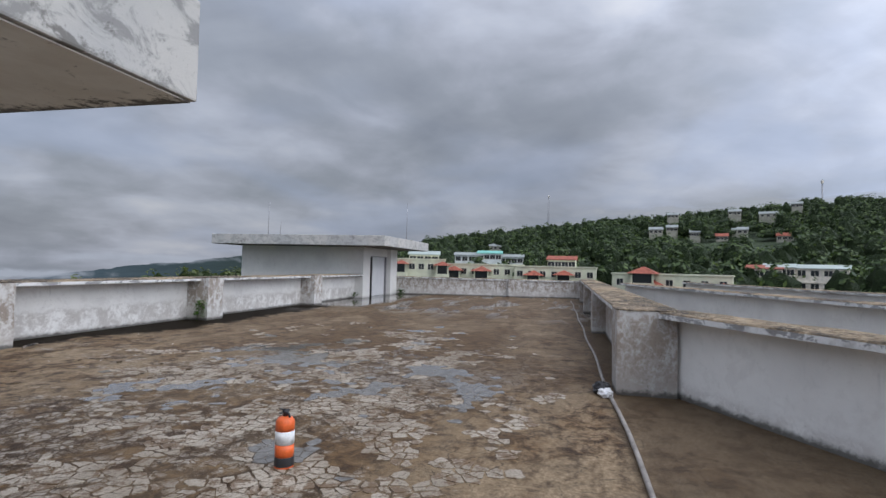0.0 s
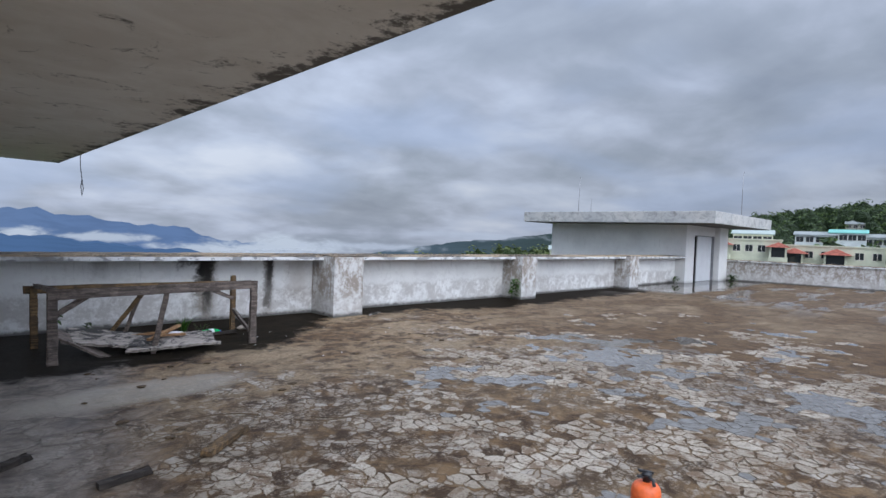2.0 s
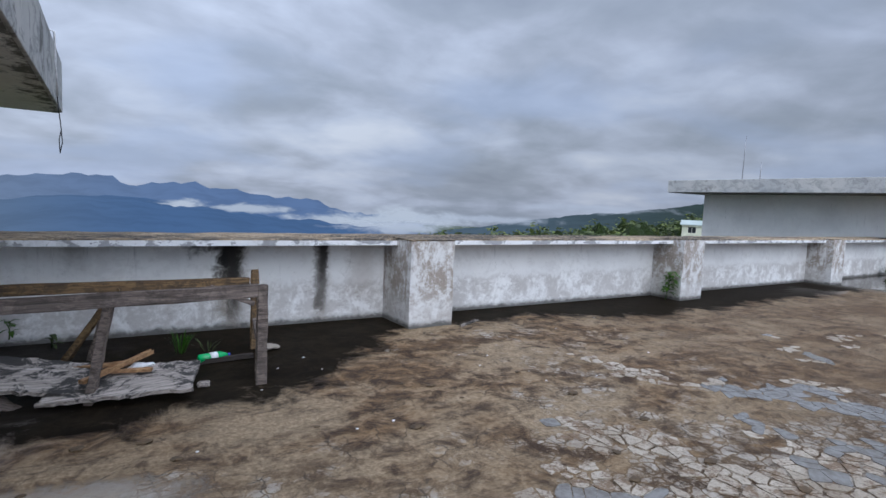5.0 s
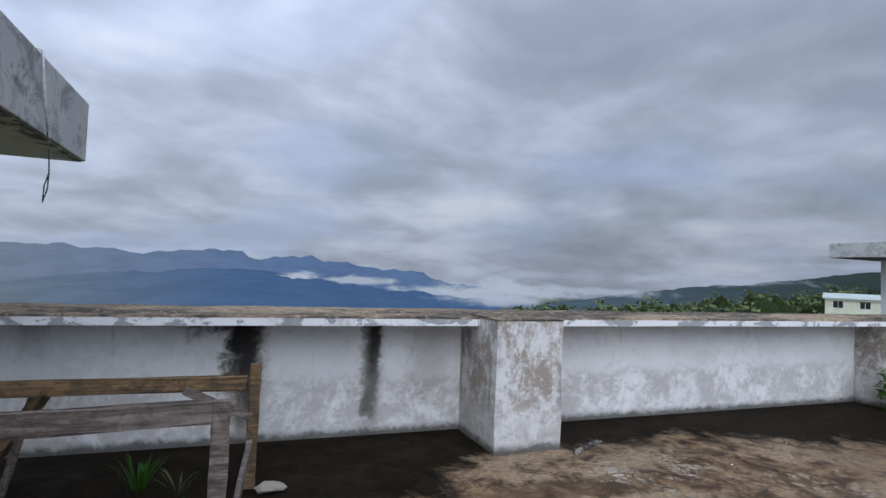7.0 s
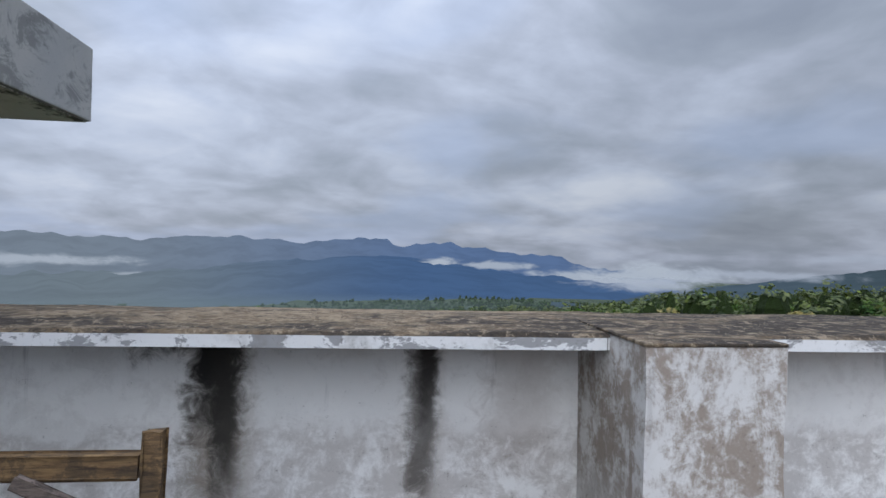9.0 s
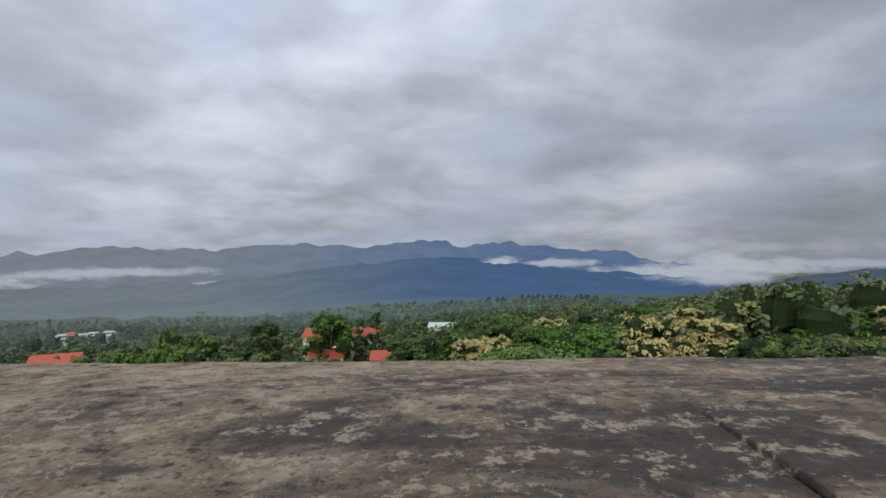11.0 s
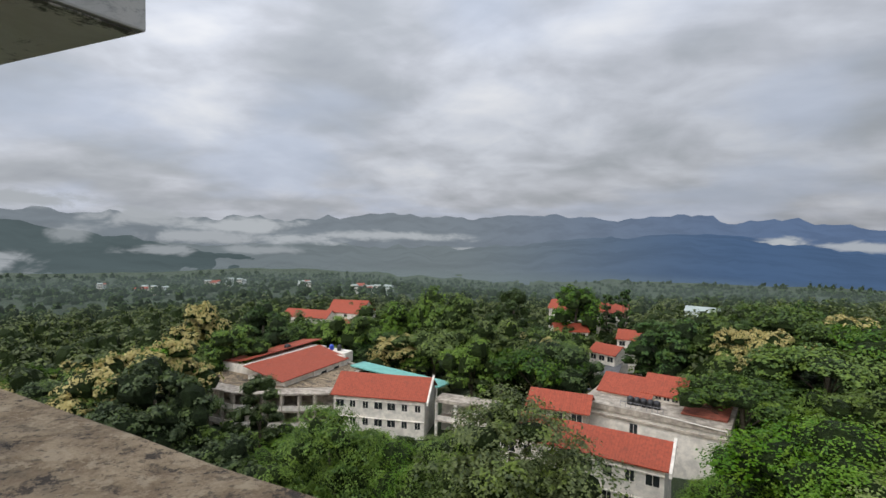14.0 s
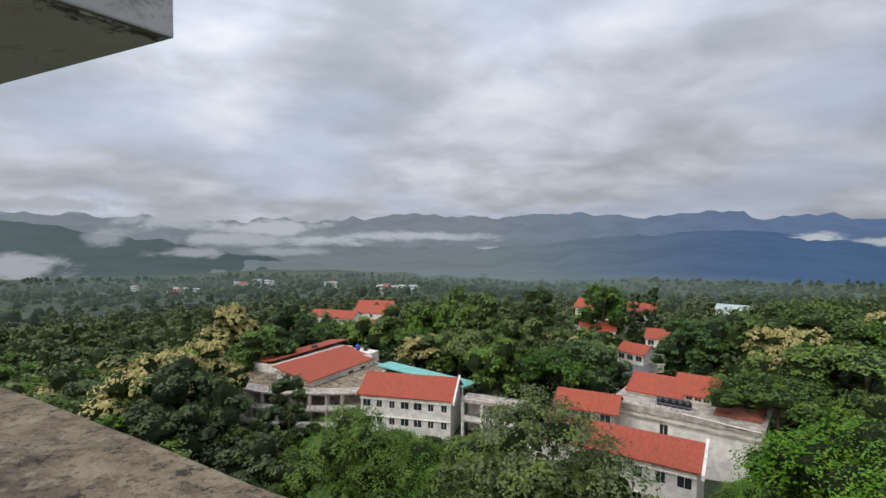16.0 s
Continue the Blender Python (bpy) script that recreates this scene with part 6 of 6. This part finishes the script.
def tree(name, seed, height, radius, leaf, label, category="tree", sprays=15, per=20, size=0.19, lobes=15, flat=1.0, core=None, hollow=0.8, hang=0.0, low=0.45):
    rng = np.random.default_rng(seed)
    rnd = random.Random(seed)
    base = empty(name, pose(0, 0, 0), label, category)
    fork = height * 0.38
    bm = tube([(0, 0, -1.5), (0.1, 0, fork * 0.5), (rnd.uniform(-0.3, 0.3), rnd.uniform(-0.3, 0.3), fork), (rnd.uniform(-0.4, 0.4), 0.2, height * 0.7)], 0.05 * radius + 0.14, 8, 0.4)
    part("trunk", bm, M["bark"], base)
    ls = []
    for k in range(lobes):
        a = k * 2.4 + rnd.uniform(-0.5, 0.5)
        f = (k + 0.5) / lobes
        r = radius * 0.78 * math.sqrt(1 - (0.92 * f) ** 2) * rnd.uniform(0.5, 1.15)
        z = height * (low + (0.87 - low) * f * flat) + rnd.uniform(-0.7, 0.7)
        s = radius * rnd.uniform(0.22, 0.42)
        ls.append((math.cos(a) * r, math.sin(a) * r, z, s, s * rnd.uniform(0.6, 0.95)))
        if k % 3 == 0:
            part("limb", tube([(0, 0, fork * 0.9), (math.cos(a) * r * 0.5, math.sin(a) * r * 0.5, (fork + z) / 2), (math.cos(a) * r, math.sin(a) * r, z)], 0.09, 5, 0.4), M["bark"], base)
    # dark domes paint the shade deep inside the crown
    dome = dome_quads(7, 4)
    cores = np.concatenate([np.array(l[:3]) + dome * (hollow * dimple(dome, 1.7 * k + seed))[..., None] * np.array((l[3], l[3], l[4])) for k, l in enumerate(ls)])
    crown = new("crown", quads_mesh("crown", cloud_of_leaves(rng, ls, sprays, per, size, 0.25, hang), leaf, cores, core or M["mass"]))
    crown.parent = base
    return base


def banana(name, seed, n, length, label):
    rnd = random.Random(seed)
    base = empty(name, pose(0, 0, 0), label, "banana plant")
    q = []
    for c in range(max(1, n // 9)):
        ox, oy = rnd.uniform(-2.4, 2.4) * (c > 0), rnd.uniform(-2.4, 2.4) * (c > 0)
        h = rnd.uniform(2.2, 3.6)
        part("stem", tube([(ox, oy, -1.0), (ox, oy, h * 0.5), (ox, oy, h)], 0.2, 7, 0.6), M["banana"], base)
        for i in range(9):
            a = i * 2.4 + rnd.uniform(-0.3, 0.3)
            l = length * rnd.uniform(0.7, 1.1)
            rise = rnd.uniform(0.15, 1.0)
            q += leaf_quads((ox, oy, h), (ox + math.cos(a) * l, oy + math.sin(a) * l, h + l * rise * 0.8), 0.42, rnd, 7)
    ob = new("leaves", quads_mesh("leaves", np.array(q), M["banana"]))
    ob.parent = base
    return base


OAK = "broad green forest tree with a dense uneven crown"
kinds = [
    tree("tree", 1, 13, 5.4, M["tree"], OAK, lobes=17),
    tree("tree", 2, 15, 4.8, M["tree"], OAK, lobes=20, sprays=12),
    tree("tree", 3, 11, 5.0, M["tree_bright"], "bright green forest tree with a dense uneven crown", lobes=16),
    tree("tree", 4, 14, 5.8, M["tree_dark"], "dark green forest tree with a dense crown", lobes=20, core=M["mass_far"], sprays=12),
    tree("tree", 5, 12, 6.6, M["tree"], "spreading green forest tree with a flat crown", flat=0.5, lobes=18, low=0.6, hollow=0.7),
    tree("tree", 6, 9, 4.2, M["tree_bright"], "bright green leafy young tree", size=0.17, lobes=13),
    tree("tree", 10, 16, 4.4, M["tree_dark"], "tall slender dark green forest tree", lobes=18, sprays=11, low=0.35),
]
near_trees = [
    tree("tree", 21, 12, 4.8, M["tree_bright"], "bright green leafy tree hung with creepers", size=0.085, per=34, sprays=44, lobes=22, hollow=0.88, hang=1.0, low=0.2),
    tree("tree", 22, 13, 5.0, M["tree"], "airy green tree with fine leaves before the houses", size=0.10, per=34, sprays=30, lobes=26, hollow=0.45, low=0.2),
    tree("tree", 23, 11, 4.6, M["tree_bright"], "bright green leafy tree hung with creepers", size=0.09, per=34, sprays=42, lobes=24, hollow=0.88, hang=1.0, low=0.2),
]
golds = [tree("blossom_tree", 7, 13, 5.2, M["tree_gold"], "forest tree covered in pale yellow blossom", lobes=20, low=0.3, sprays=18), tree("blossom_tree", 8, 11, 4.4, M["tree_gold"], "forest tree covered in pale yellow blossom", lobes=18, low=0.3, sprays=18)]
cones = [tree("conifer", 9, 17, 2.6, M["tree_dark"], "tall dark conical tree above the forest", lobes=20, core=M["mass_far"], sprays=8)]
palms = [banana("banana_plant", 3, 45, 3.0, "clump of banana plants with long arching leaves"), banana("banana_plant", 4, 27, 2.6, "clump of banana plants with long arching leaves")]


def plant(src, x, y, top, height, seed, spread=1.0):
    """A copy of a tree with its top at the given height."""
    z0 = float(land(x, y))
    native = max(v for v in (c.bound_box[6][2] for c in src.children))
    s = max(0.35, (top - z0) / native) if top is not None else height / native
    spread *= min(1.0, (13.0 / max(1.0, s * native)) ** 0.5)
    rz = random.Random(seed).uniform(0, 2 * math.pi)
    ob = copy_thing(src, Matrix.Translation((x, y, z0)) @ Matrix.Rotation(rz, 4, "Z"))
    ob.scale = (s * spread, s * spread, s)
    return ob


def at(az, r):
    a = radians(az)
    return r * math.sin(a), r * math.cos(a)


# trees that stand out, by bearing, distance and top
for i, (k, az, r, el, spread) in enumerate((
    (1, -19.6, 52, -17.4, 1.6), (1, -38.6, 62, -18.4, 1.15), (1, -15.5, 50, -22.5, 0.9), (0, -42.5, 66, -21.5, 1.2), (2, -35, 62, -21.5, 1.1), (0, -30.5, 60, -22.0, 1.1), (2, -26.5, 58, -22.0, 1.0), (0, -46.5, 68, -22.5, 1.1), (2, -23.5, 54, -23.5, 1.0),
    (2, 2.0, 56, -22.5, 1.1), (0, 5.5, 54, -19.0, 1.3), (2, 9, 50, -16.8, 1.5), (0, 13, 48, -15.5, 1.5), (2, 17.5, 46, -17.5, 1.6), (0, 22, 43, -20.5, 1.6), (2, 27, 41, -18.5, 1.5), (0, 33, 42, -16.5, 1.5),
)):
    x, y = at(az, r)
    plant(near_trees[k], x, y, 1.5 + r * math.tan(radians(el)), None, i, spread)
for i, (k, az, r, el, spread) in enumerate((
    (3, -55.4, 84, -12.8, 1.15), (3, -57.5, 80, -16.2, 1.2), (2, -60.5, 82, -17.0, 1.1), (0, -63.5, 90, -15.5, 1.2),
    (4, 3.2, 86, -13.6, 1.35), (3, 6.0, 100, -10.8, 1.3), (4, 9.5, 96, -9.8, 1.4), (2, 13, 78, -12.4, 1.2), (0, 17, 80, -10.2, 1.3), (4, 15, 104, -7.6, 1.3), (3, 30, 76, -8.6, 1.2), (0, 34, 70, -8.0, 1.2), (4, 38, 64, -7.6, 1.2), (2, 25, 66, -12.0, 1.2),
    (0, -20.4, 112, -9.8, 1.1), (3, -13.4, 100, -11.6, 1.2), (3, -15.6, 106, -11.8, 1.0), (6, -5.2, 122, -9.2, 1.2), (3, -3.4, 116, -8.6, 1.2), (0, -0.6, 118, -8.2, 1.3), (6, 2.0, 134, -7.4, 1.2), (4, 5.6, 136, -6.6, 1.5), (3, 8.4, 140, -6.3, 1.3),
    (2, -28.2, 148, -6.7, 1.2), (2, -31.0, 146, -8.4, 1.2), (0, -25.6, 144, -7.4, 1.2), (6, -19.2, 150, -6.7, 1.3), (2, -23.5, 108, -11.8, 1.1), (0, -34.5, 150, -8.8, 1.2), (2, -38, 150, -9.6, 1.1), (3, -45.5, 150, -8.2, 1.2), (0, -48.6, 132, -10.4, 1.3), (2, -57, 104, -12.2, 1.2), (5, -44.4, 172, -8.6, 1.0), (1, -12.6, 158, -6.1, 1.2),
)):
    x, y = at(az, r)
    plant(kinds[k], x, y, 1.5 + r * math.tan(radians(el)), None, 60 + i, spread)
for i, (k, az, r, el, spread) in enumerate(((0, 21.6, 72, -6.4, 1.0), (1, 26.6, 84, -6.8, 1.2), (1, 4.6, 104, -9.0, 0.9), (0, -60.0, 90, -13.4, 1.2), (1, -56.8, 98, -12.0, 1.1), (1, -53.6, 112, -11.3, 1.1), (1, -51.6, 150, -8.1, 1.0), (1, 41, 95, -4.6, 1.0), (1, 2.4, 112, -9.2, 0.8))):
    x, y = at(az, r)
    plant(golds[k], x, y, 1.5 + r * math.tan(radians(el)), None, 200 + i, spread)
for i, (az, r, el) in enumerate(((-7.7, 165, -6.3), (-11.9, 160, -6.4), (-9.4, 172, -6.9))):
    x, y = at(az, r)
    plant(cones[0], x, y, 1.5 + r * math.tan(radians(el)), None, 300 + i)
for i, (k, az, r, el, spread) in enumerate(((0, 28.6, 45, -11.4, 1.25), (1, 32, 44, -12.5, 1.2), (1, -0.6, 56, -18.6, 1.0), (0, -30.5, 112, -13.2, 1.1), (1, -34.0, 114, -13.3, 1.1), (0, -27, 110, -14.0, 1.0), (1, -18.5, 100, -14.2, 1.0), (1, -20.5, 104, -14.0, 1.0), (0, -39, 122, -12.8, 1.0))):
    want = [abs(float(land(*at(az, d))) + 6.5 * spread - 1.5 - d * math.tan(radians(el))) for d in range(30, 140)]
    x, y = at(az, 30 + want.index(min(want)))
    ob = copy_thing(palms[k], pose(x, y, float(land(x, y)), 0, 0, 40 * i))
    ob.scale = (spread, spread, spread)

# plots kept open: bearing from, to, distance, and how high trees before them may reach
OPEN = [(-39, -27, 122, -17.0), (-15, -9, 165, -9.0), (-50.5, -36, 100, -20.0), (-40, -25, 92, -21.5), (-21, -1.2, 66, -27.0), (-13, 4.5, 84, -19.5), (-49, -36, 185, -9.7), (-10.5, -7.0, 130, -15.2), (-16, -10, 175, -8.0), (-19, -13, 150, -10.3), (-2, 4.5, 270, -7.3), (72, 118, 113, -1.8), (56, 64, 125, -2.2), (-59.5, -56, 104, -18.5)]
OPEN += [(az - 1.3, az + 1.3, r, el - 0.65) for az, r, w, h, el in HILL_HOUSES]
SOLID = [(-64, -44, 78, 96), (-26, -2, 62, 75), (-26, -14, 74, 84), (-18, 4, 79, 94), (-100, -65, 72, 112), (-46, -32, 84, 92), (-75, -48, 92, 106), (-26, -17, 110, 150), (-17, 25, -28, 4)]
frnd = random.Random(77)
count = 0
for i in range(4200):
    if count >= 220:
        break
    az, r = frnd.uniform(-76, 46), 36 + 125 * math.sqrt(frnd.random())
    x, y = at(az, r)
    if any(x0 - 3 < x < x1 + 3 and y0 - 3 < y < y1 + 3 for x0, x1, y0, y1 in SOLID):
        continue
    z0 = float(land(x, y))
    cap = float(table(az, [(-85, -8), (-60, -10.5), (-45, -9.5), (-20, -8.5), (0, -6.8), (15, -6.2), (30, -5.0), (45, -3.2), (66, -1.2)])) - 14.0 * max(0, 1 - (r - 36) / 95)
    for a0, a1, ro, el in OPEN:
        if a0 - 2 < az < a1 + 2 and r < ro:
            cap = min(cap, el - 0.5)
    top = 1.5 + r * math.tan(radians(cap))
    h = min(frnd.uniform(8, 17), top - z0)
    if h < 2.2:
        continue
    src = kinds[frnd.randrange(7)] if frnd.random() > 0.05 else golds[frnd.randrange(2)]
    ob = plant(src, x, y, z0 + h, None, 1000 + i, frnd.uniform(1.0, 1.35) if h > 7 else 1.6)
    count += 1
for src in kinds + golds + cones + palms + near_trees:
    x, y = at(-100 + 9 * kinds.index(src) if src in kinds else -130 - 7 * (golds + cones + palms + near_trees).index(src), 90)
    src.matrix_basis = Matrix.Translation((x, y, float(land(x, y))))


def forest(name, n, az0, az1, r0, r1, size, sprays, per, seed, label, material, height=9.0, core=None):
    """Tree tops past counting: a dome of leaf clumps for each."""
    rng = np.random.default_rng(seed)
    az = rng.uniform(az0, az1, n)
    r = np.sqrt(rng.uniform(r0 * r0, r1 * r1, n))
    x, y = r * np.sin(np.radians(az)), r * np.cos(np.radians(az))
    h = rng.uniform(0.3, 1.0, n) * height * 1.3
    rad = rng.uniform(0.55, 1.15, n) * min(5.4, height * 0.75)
    z = land(x, y)
    top = np.degrees(np.arctan2(z + h - 1.5, r))
    keep = np.ones(n, bool)
    for a0, a1, ro, el in OPEN:
        keep &= ~((az > a0 - 0.5) & (az < a1 + 0.5) & (r < ro) & (top > el))
    for x0, x1, y0, y1 in SOLID:
        keep &= ~((x > x0 - 3) & (x < x1 + 3) & (y > y0 - 3) & (y < y1 + 3))
    x, y, z, h, rad, r = x[keep], y[keep], z[keep], h[keep], rad[keep], r[keep]
    m = len(x)
    body = np.stack((rad, rad, h * 0.55), 1)
    # each crown is a handful of sprays, each spray a knot of leaf clumps
    v = unit(rng.normal(size=(m, sprays, 3)))
    v[..., 2] = np.abs(v[..., 2]) * 1.1 - 0.2
    knot = np.stack((x, y, z + h * 0.45), 1)[:, None] + v * body[:, None] * rng.uniform(0.7, 1.05, (m, sprays, 1))
    u = unit(rng.normal(size=(m, sprays, per, 3)))
    u[..., 2] = np.where(u[..., 2] < -0.2, -u[..., 2], u[..., 2])
    wide = rad[:, None, None] * rng.uniform(0.26, 0.46, (m, sprays, 1))
    c = knot[:, :, None] + u * wide[:, :, None] * np.array((1, 1, 0.65)) * rng.uniform(0.7, 1.1, (m, sprays, per, 1))
    nrm = unit(u * 0.7 + v[:, :, None] * 0.5 + np.array((0, 0, 0.3)) + rng.normal(scale=0.38, size=u.shape))
    q = leaf_blades(rng, c.reshape(-1, 3), nrm.reshape(-1, 3), size)
    # one dark dome per crown, its inner shade put into the colour
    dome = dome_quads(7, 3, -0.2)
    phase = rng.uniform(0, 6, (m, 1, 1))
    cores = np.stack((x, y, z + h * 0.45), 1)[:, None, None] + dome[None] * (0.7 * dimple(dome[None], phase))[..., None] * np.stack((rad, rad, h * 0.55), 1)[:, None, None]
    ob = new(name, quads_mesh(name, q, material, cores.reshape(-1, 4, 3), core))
    tagged(ob, label, "forest", kind="stuff")


forest("forest", 2500, -85, 60, 110, 330, 0.62, 9, 11, 1, "dense mixed forest below the roof", M["forest"], 12, M["mass"])
forest("forest", 4800, -85, 66, 320, 1150, 1.1, 4, 7, 2, "dense forest stretching down the valley", M["far_forest"], 12, M["mass_far"])
forest("hill_forest", 3000, 60, 122, 114, 470, 0.65, 6, 9, 3, "dense forest on the hillside under cloud", M["far_forest"], 11, M["mass_far"])
forest("undergrowth", 1900, -64, 42, 30, 120, 0.3, 7, 11, 4, "tangle of creepers and bushes between the houses", M["tree_bright"], 3.4, M["mass"])


# ---- broken lime crust on the roof, with rain standing on some flakes ----
def field(x, y, scale, shift):
    return noise.fractal(Vector((x * scale + shift, y * scale - shift, shift)), 0.8, 2.1, 4)


def crazed_cells(x0, x1, y0, y1, pitch, seed):
    """Plan outlines of a crazed sheet: each cell of a jittered grid, cut off half-way to its neighbours."""
    rnd = random.Random(seed)
    nx, ny = int((x1 - x0) / pitch), int((y1 - y0) / pitch)
    dots = {(i, j): (x0 + (i + 0.5 + rnd.uniform(-0.46, 0.46)) * pitch, y0 + (j + 0.5 + rnd.uniform(-0.46, 0.46)) * pitch) for i in range(nx) for j in range(ny)}
    for i in range(1, nx - 1):
        for j in range(1, ny - 1):
            px, py = dots[i, j]
            poly = [(px - pitch * 1.4, py - pitch * 1.4), (px + pitch * 1.4, py - pitch * 1.4), (px + pitch * 1.4, py + pitch * 1.4), (px - pitch * 1.4, py + pitch * 1.4)]
            for di in (-2, -1, 0, 1, 2):
                for dj in (-2, -1, 0, 1, 2):
                    q = dots.get((i + di, j + dj))
                    if q is None or (di == 0 and dj == 0):
                        continue
                    nx_, ny_ = q[0] - px, q[1] - py
                    lim = (nx_ * (px + q[0]) + ny_ * (py + q[1])) / 2
                    cut = []
                    for a, b in zip(poly, poly[1:] + poly[:1]):
                        da, db = nx_ * a[0] + ny_ * a[1] - lim, nx_ * b[0] + ny_ * b[1] - lim
                        if da <= 0:
                            cut.append(a)
                        if da * db < 0:
                            f = da / (da - db)
                            cut.append((a[0] + (b[0] - a[0]) * f, a[1] + (b[1] - a[1]) * f))
                    poly = cut
            yield px, py, [(x + 0.05 * field(x, y, 4.0, 2.2), y + 0.05 * field(x, y, 4.0, 6.6)) for x, y in poly]


def flake_shape(px, py, poly, inset, rough, z, tilt, rnd):
    """Top ring and foot ring of one flake, its edge nibbled."""
    ring = []
    for a, b in zip(poly, poly[1:] + poly[:1]):
        L = math.dist(a, b)
        for f in ((0.12, 0.5, 0.88) if L > 0.045 else (0.5,)):
            x, y = a[0] + (b[0] - a[0]) * f, a[1] + (b[1] - a[1]) * f
            d = math.hypot(x - px, y - py) + 1e-6
            k = max(0.3, 1 - (inset + rnd.uniform(0, rough)) / d)
            x, y = px + (x - px) * k, py + (y - py) * k
            ring.append((x, y, max(0.002, z + tilt[0] * (x - px) + tilt[1] * (y - py))))
    return ring


def add_flake(bm, ring):
    top = [bm.verts.new(p) for p in ring]
    foot = [bm.verts.new((p[0], p[1], -0.002)) for p in ring]
    bm.faces.new(top)
    for k in range(len(ring)):
        n = (k + 1) % len(ring)
        bm.faces.new((foot[k], foot[n], top[n], top[k]))


floor_ob = bpy.data.objects["floor"]
flrnd = random.Random(12)
rest, film, singles = bmesh.new(), bmesh.new(), 0
for px, py, poly in crazed_cells(-5.6, 7.4, -10.4, -2.2, 0.122, 9):
    # the crust lies in a broad tongue across the walk and thins out at its rim
    mid = math.hypot((px - 0.2) / 6.0, (py + 6.9 - 0.10 * px) / 3.0)
    cover = 0.20 - 0.75 * max(0.0, mid - 0.42) + 0.55 * field(px, py, 0.75, 3.1) + 0.75 * field(px, py, 2.1, 8.4)
    if py > -4.2 - 0.25 * abs(px) and px < -1.2 or len(poly) < 3 or cover < flrnd.uniform(0.02, 0.20):
        continue
    pool = field(px, py, 0.85, 5.7) + 0.35 * field(px, py, 3.2, 1.2) - 0.25 * max(0.0, mid - 0.5)
    if pool > 0.12:
        add_flake(film, flake_shape(px, py, poly, 0.001, 0.005, 0.0045, (0, 0), flrnd))
        continue
    ring = flake_shape(px, py, poly, 0.003, 0.017, flrnd.uniform(0.003, 0.007), (flrnd.uniform(-0.03, 0.03), flrnd.uniform(-0.03, 0.03)), flrnd)
    if singles < 300 and -4.4 < px < -1.4 and -8.8 < py < -5.0:
        one = bmesh.new()
        add_flake(one, ring)
        part("crust_flake", one, M["crust"], floor_ob)
        singles += 1
    else:
        add_flake(rest, ring)
rest_ob = part("crust_flakes", rest, M["crust"], floor_ob, "broken pale lime crust")
rest_ob["kind"] = "stuff"
film_ob = part("puddle_water", film, M["water"], floor_ob, "shallow rain water standing on the crust")
film_ob["kind"] = "stuff"
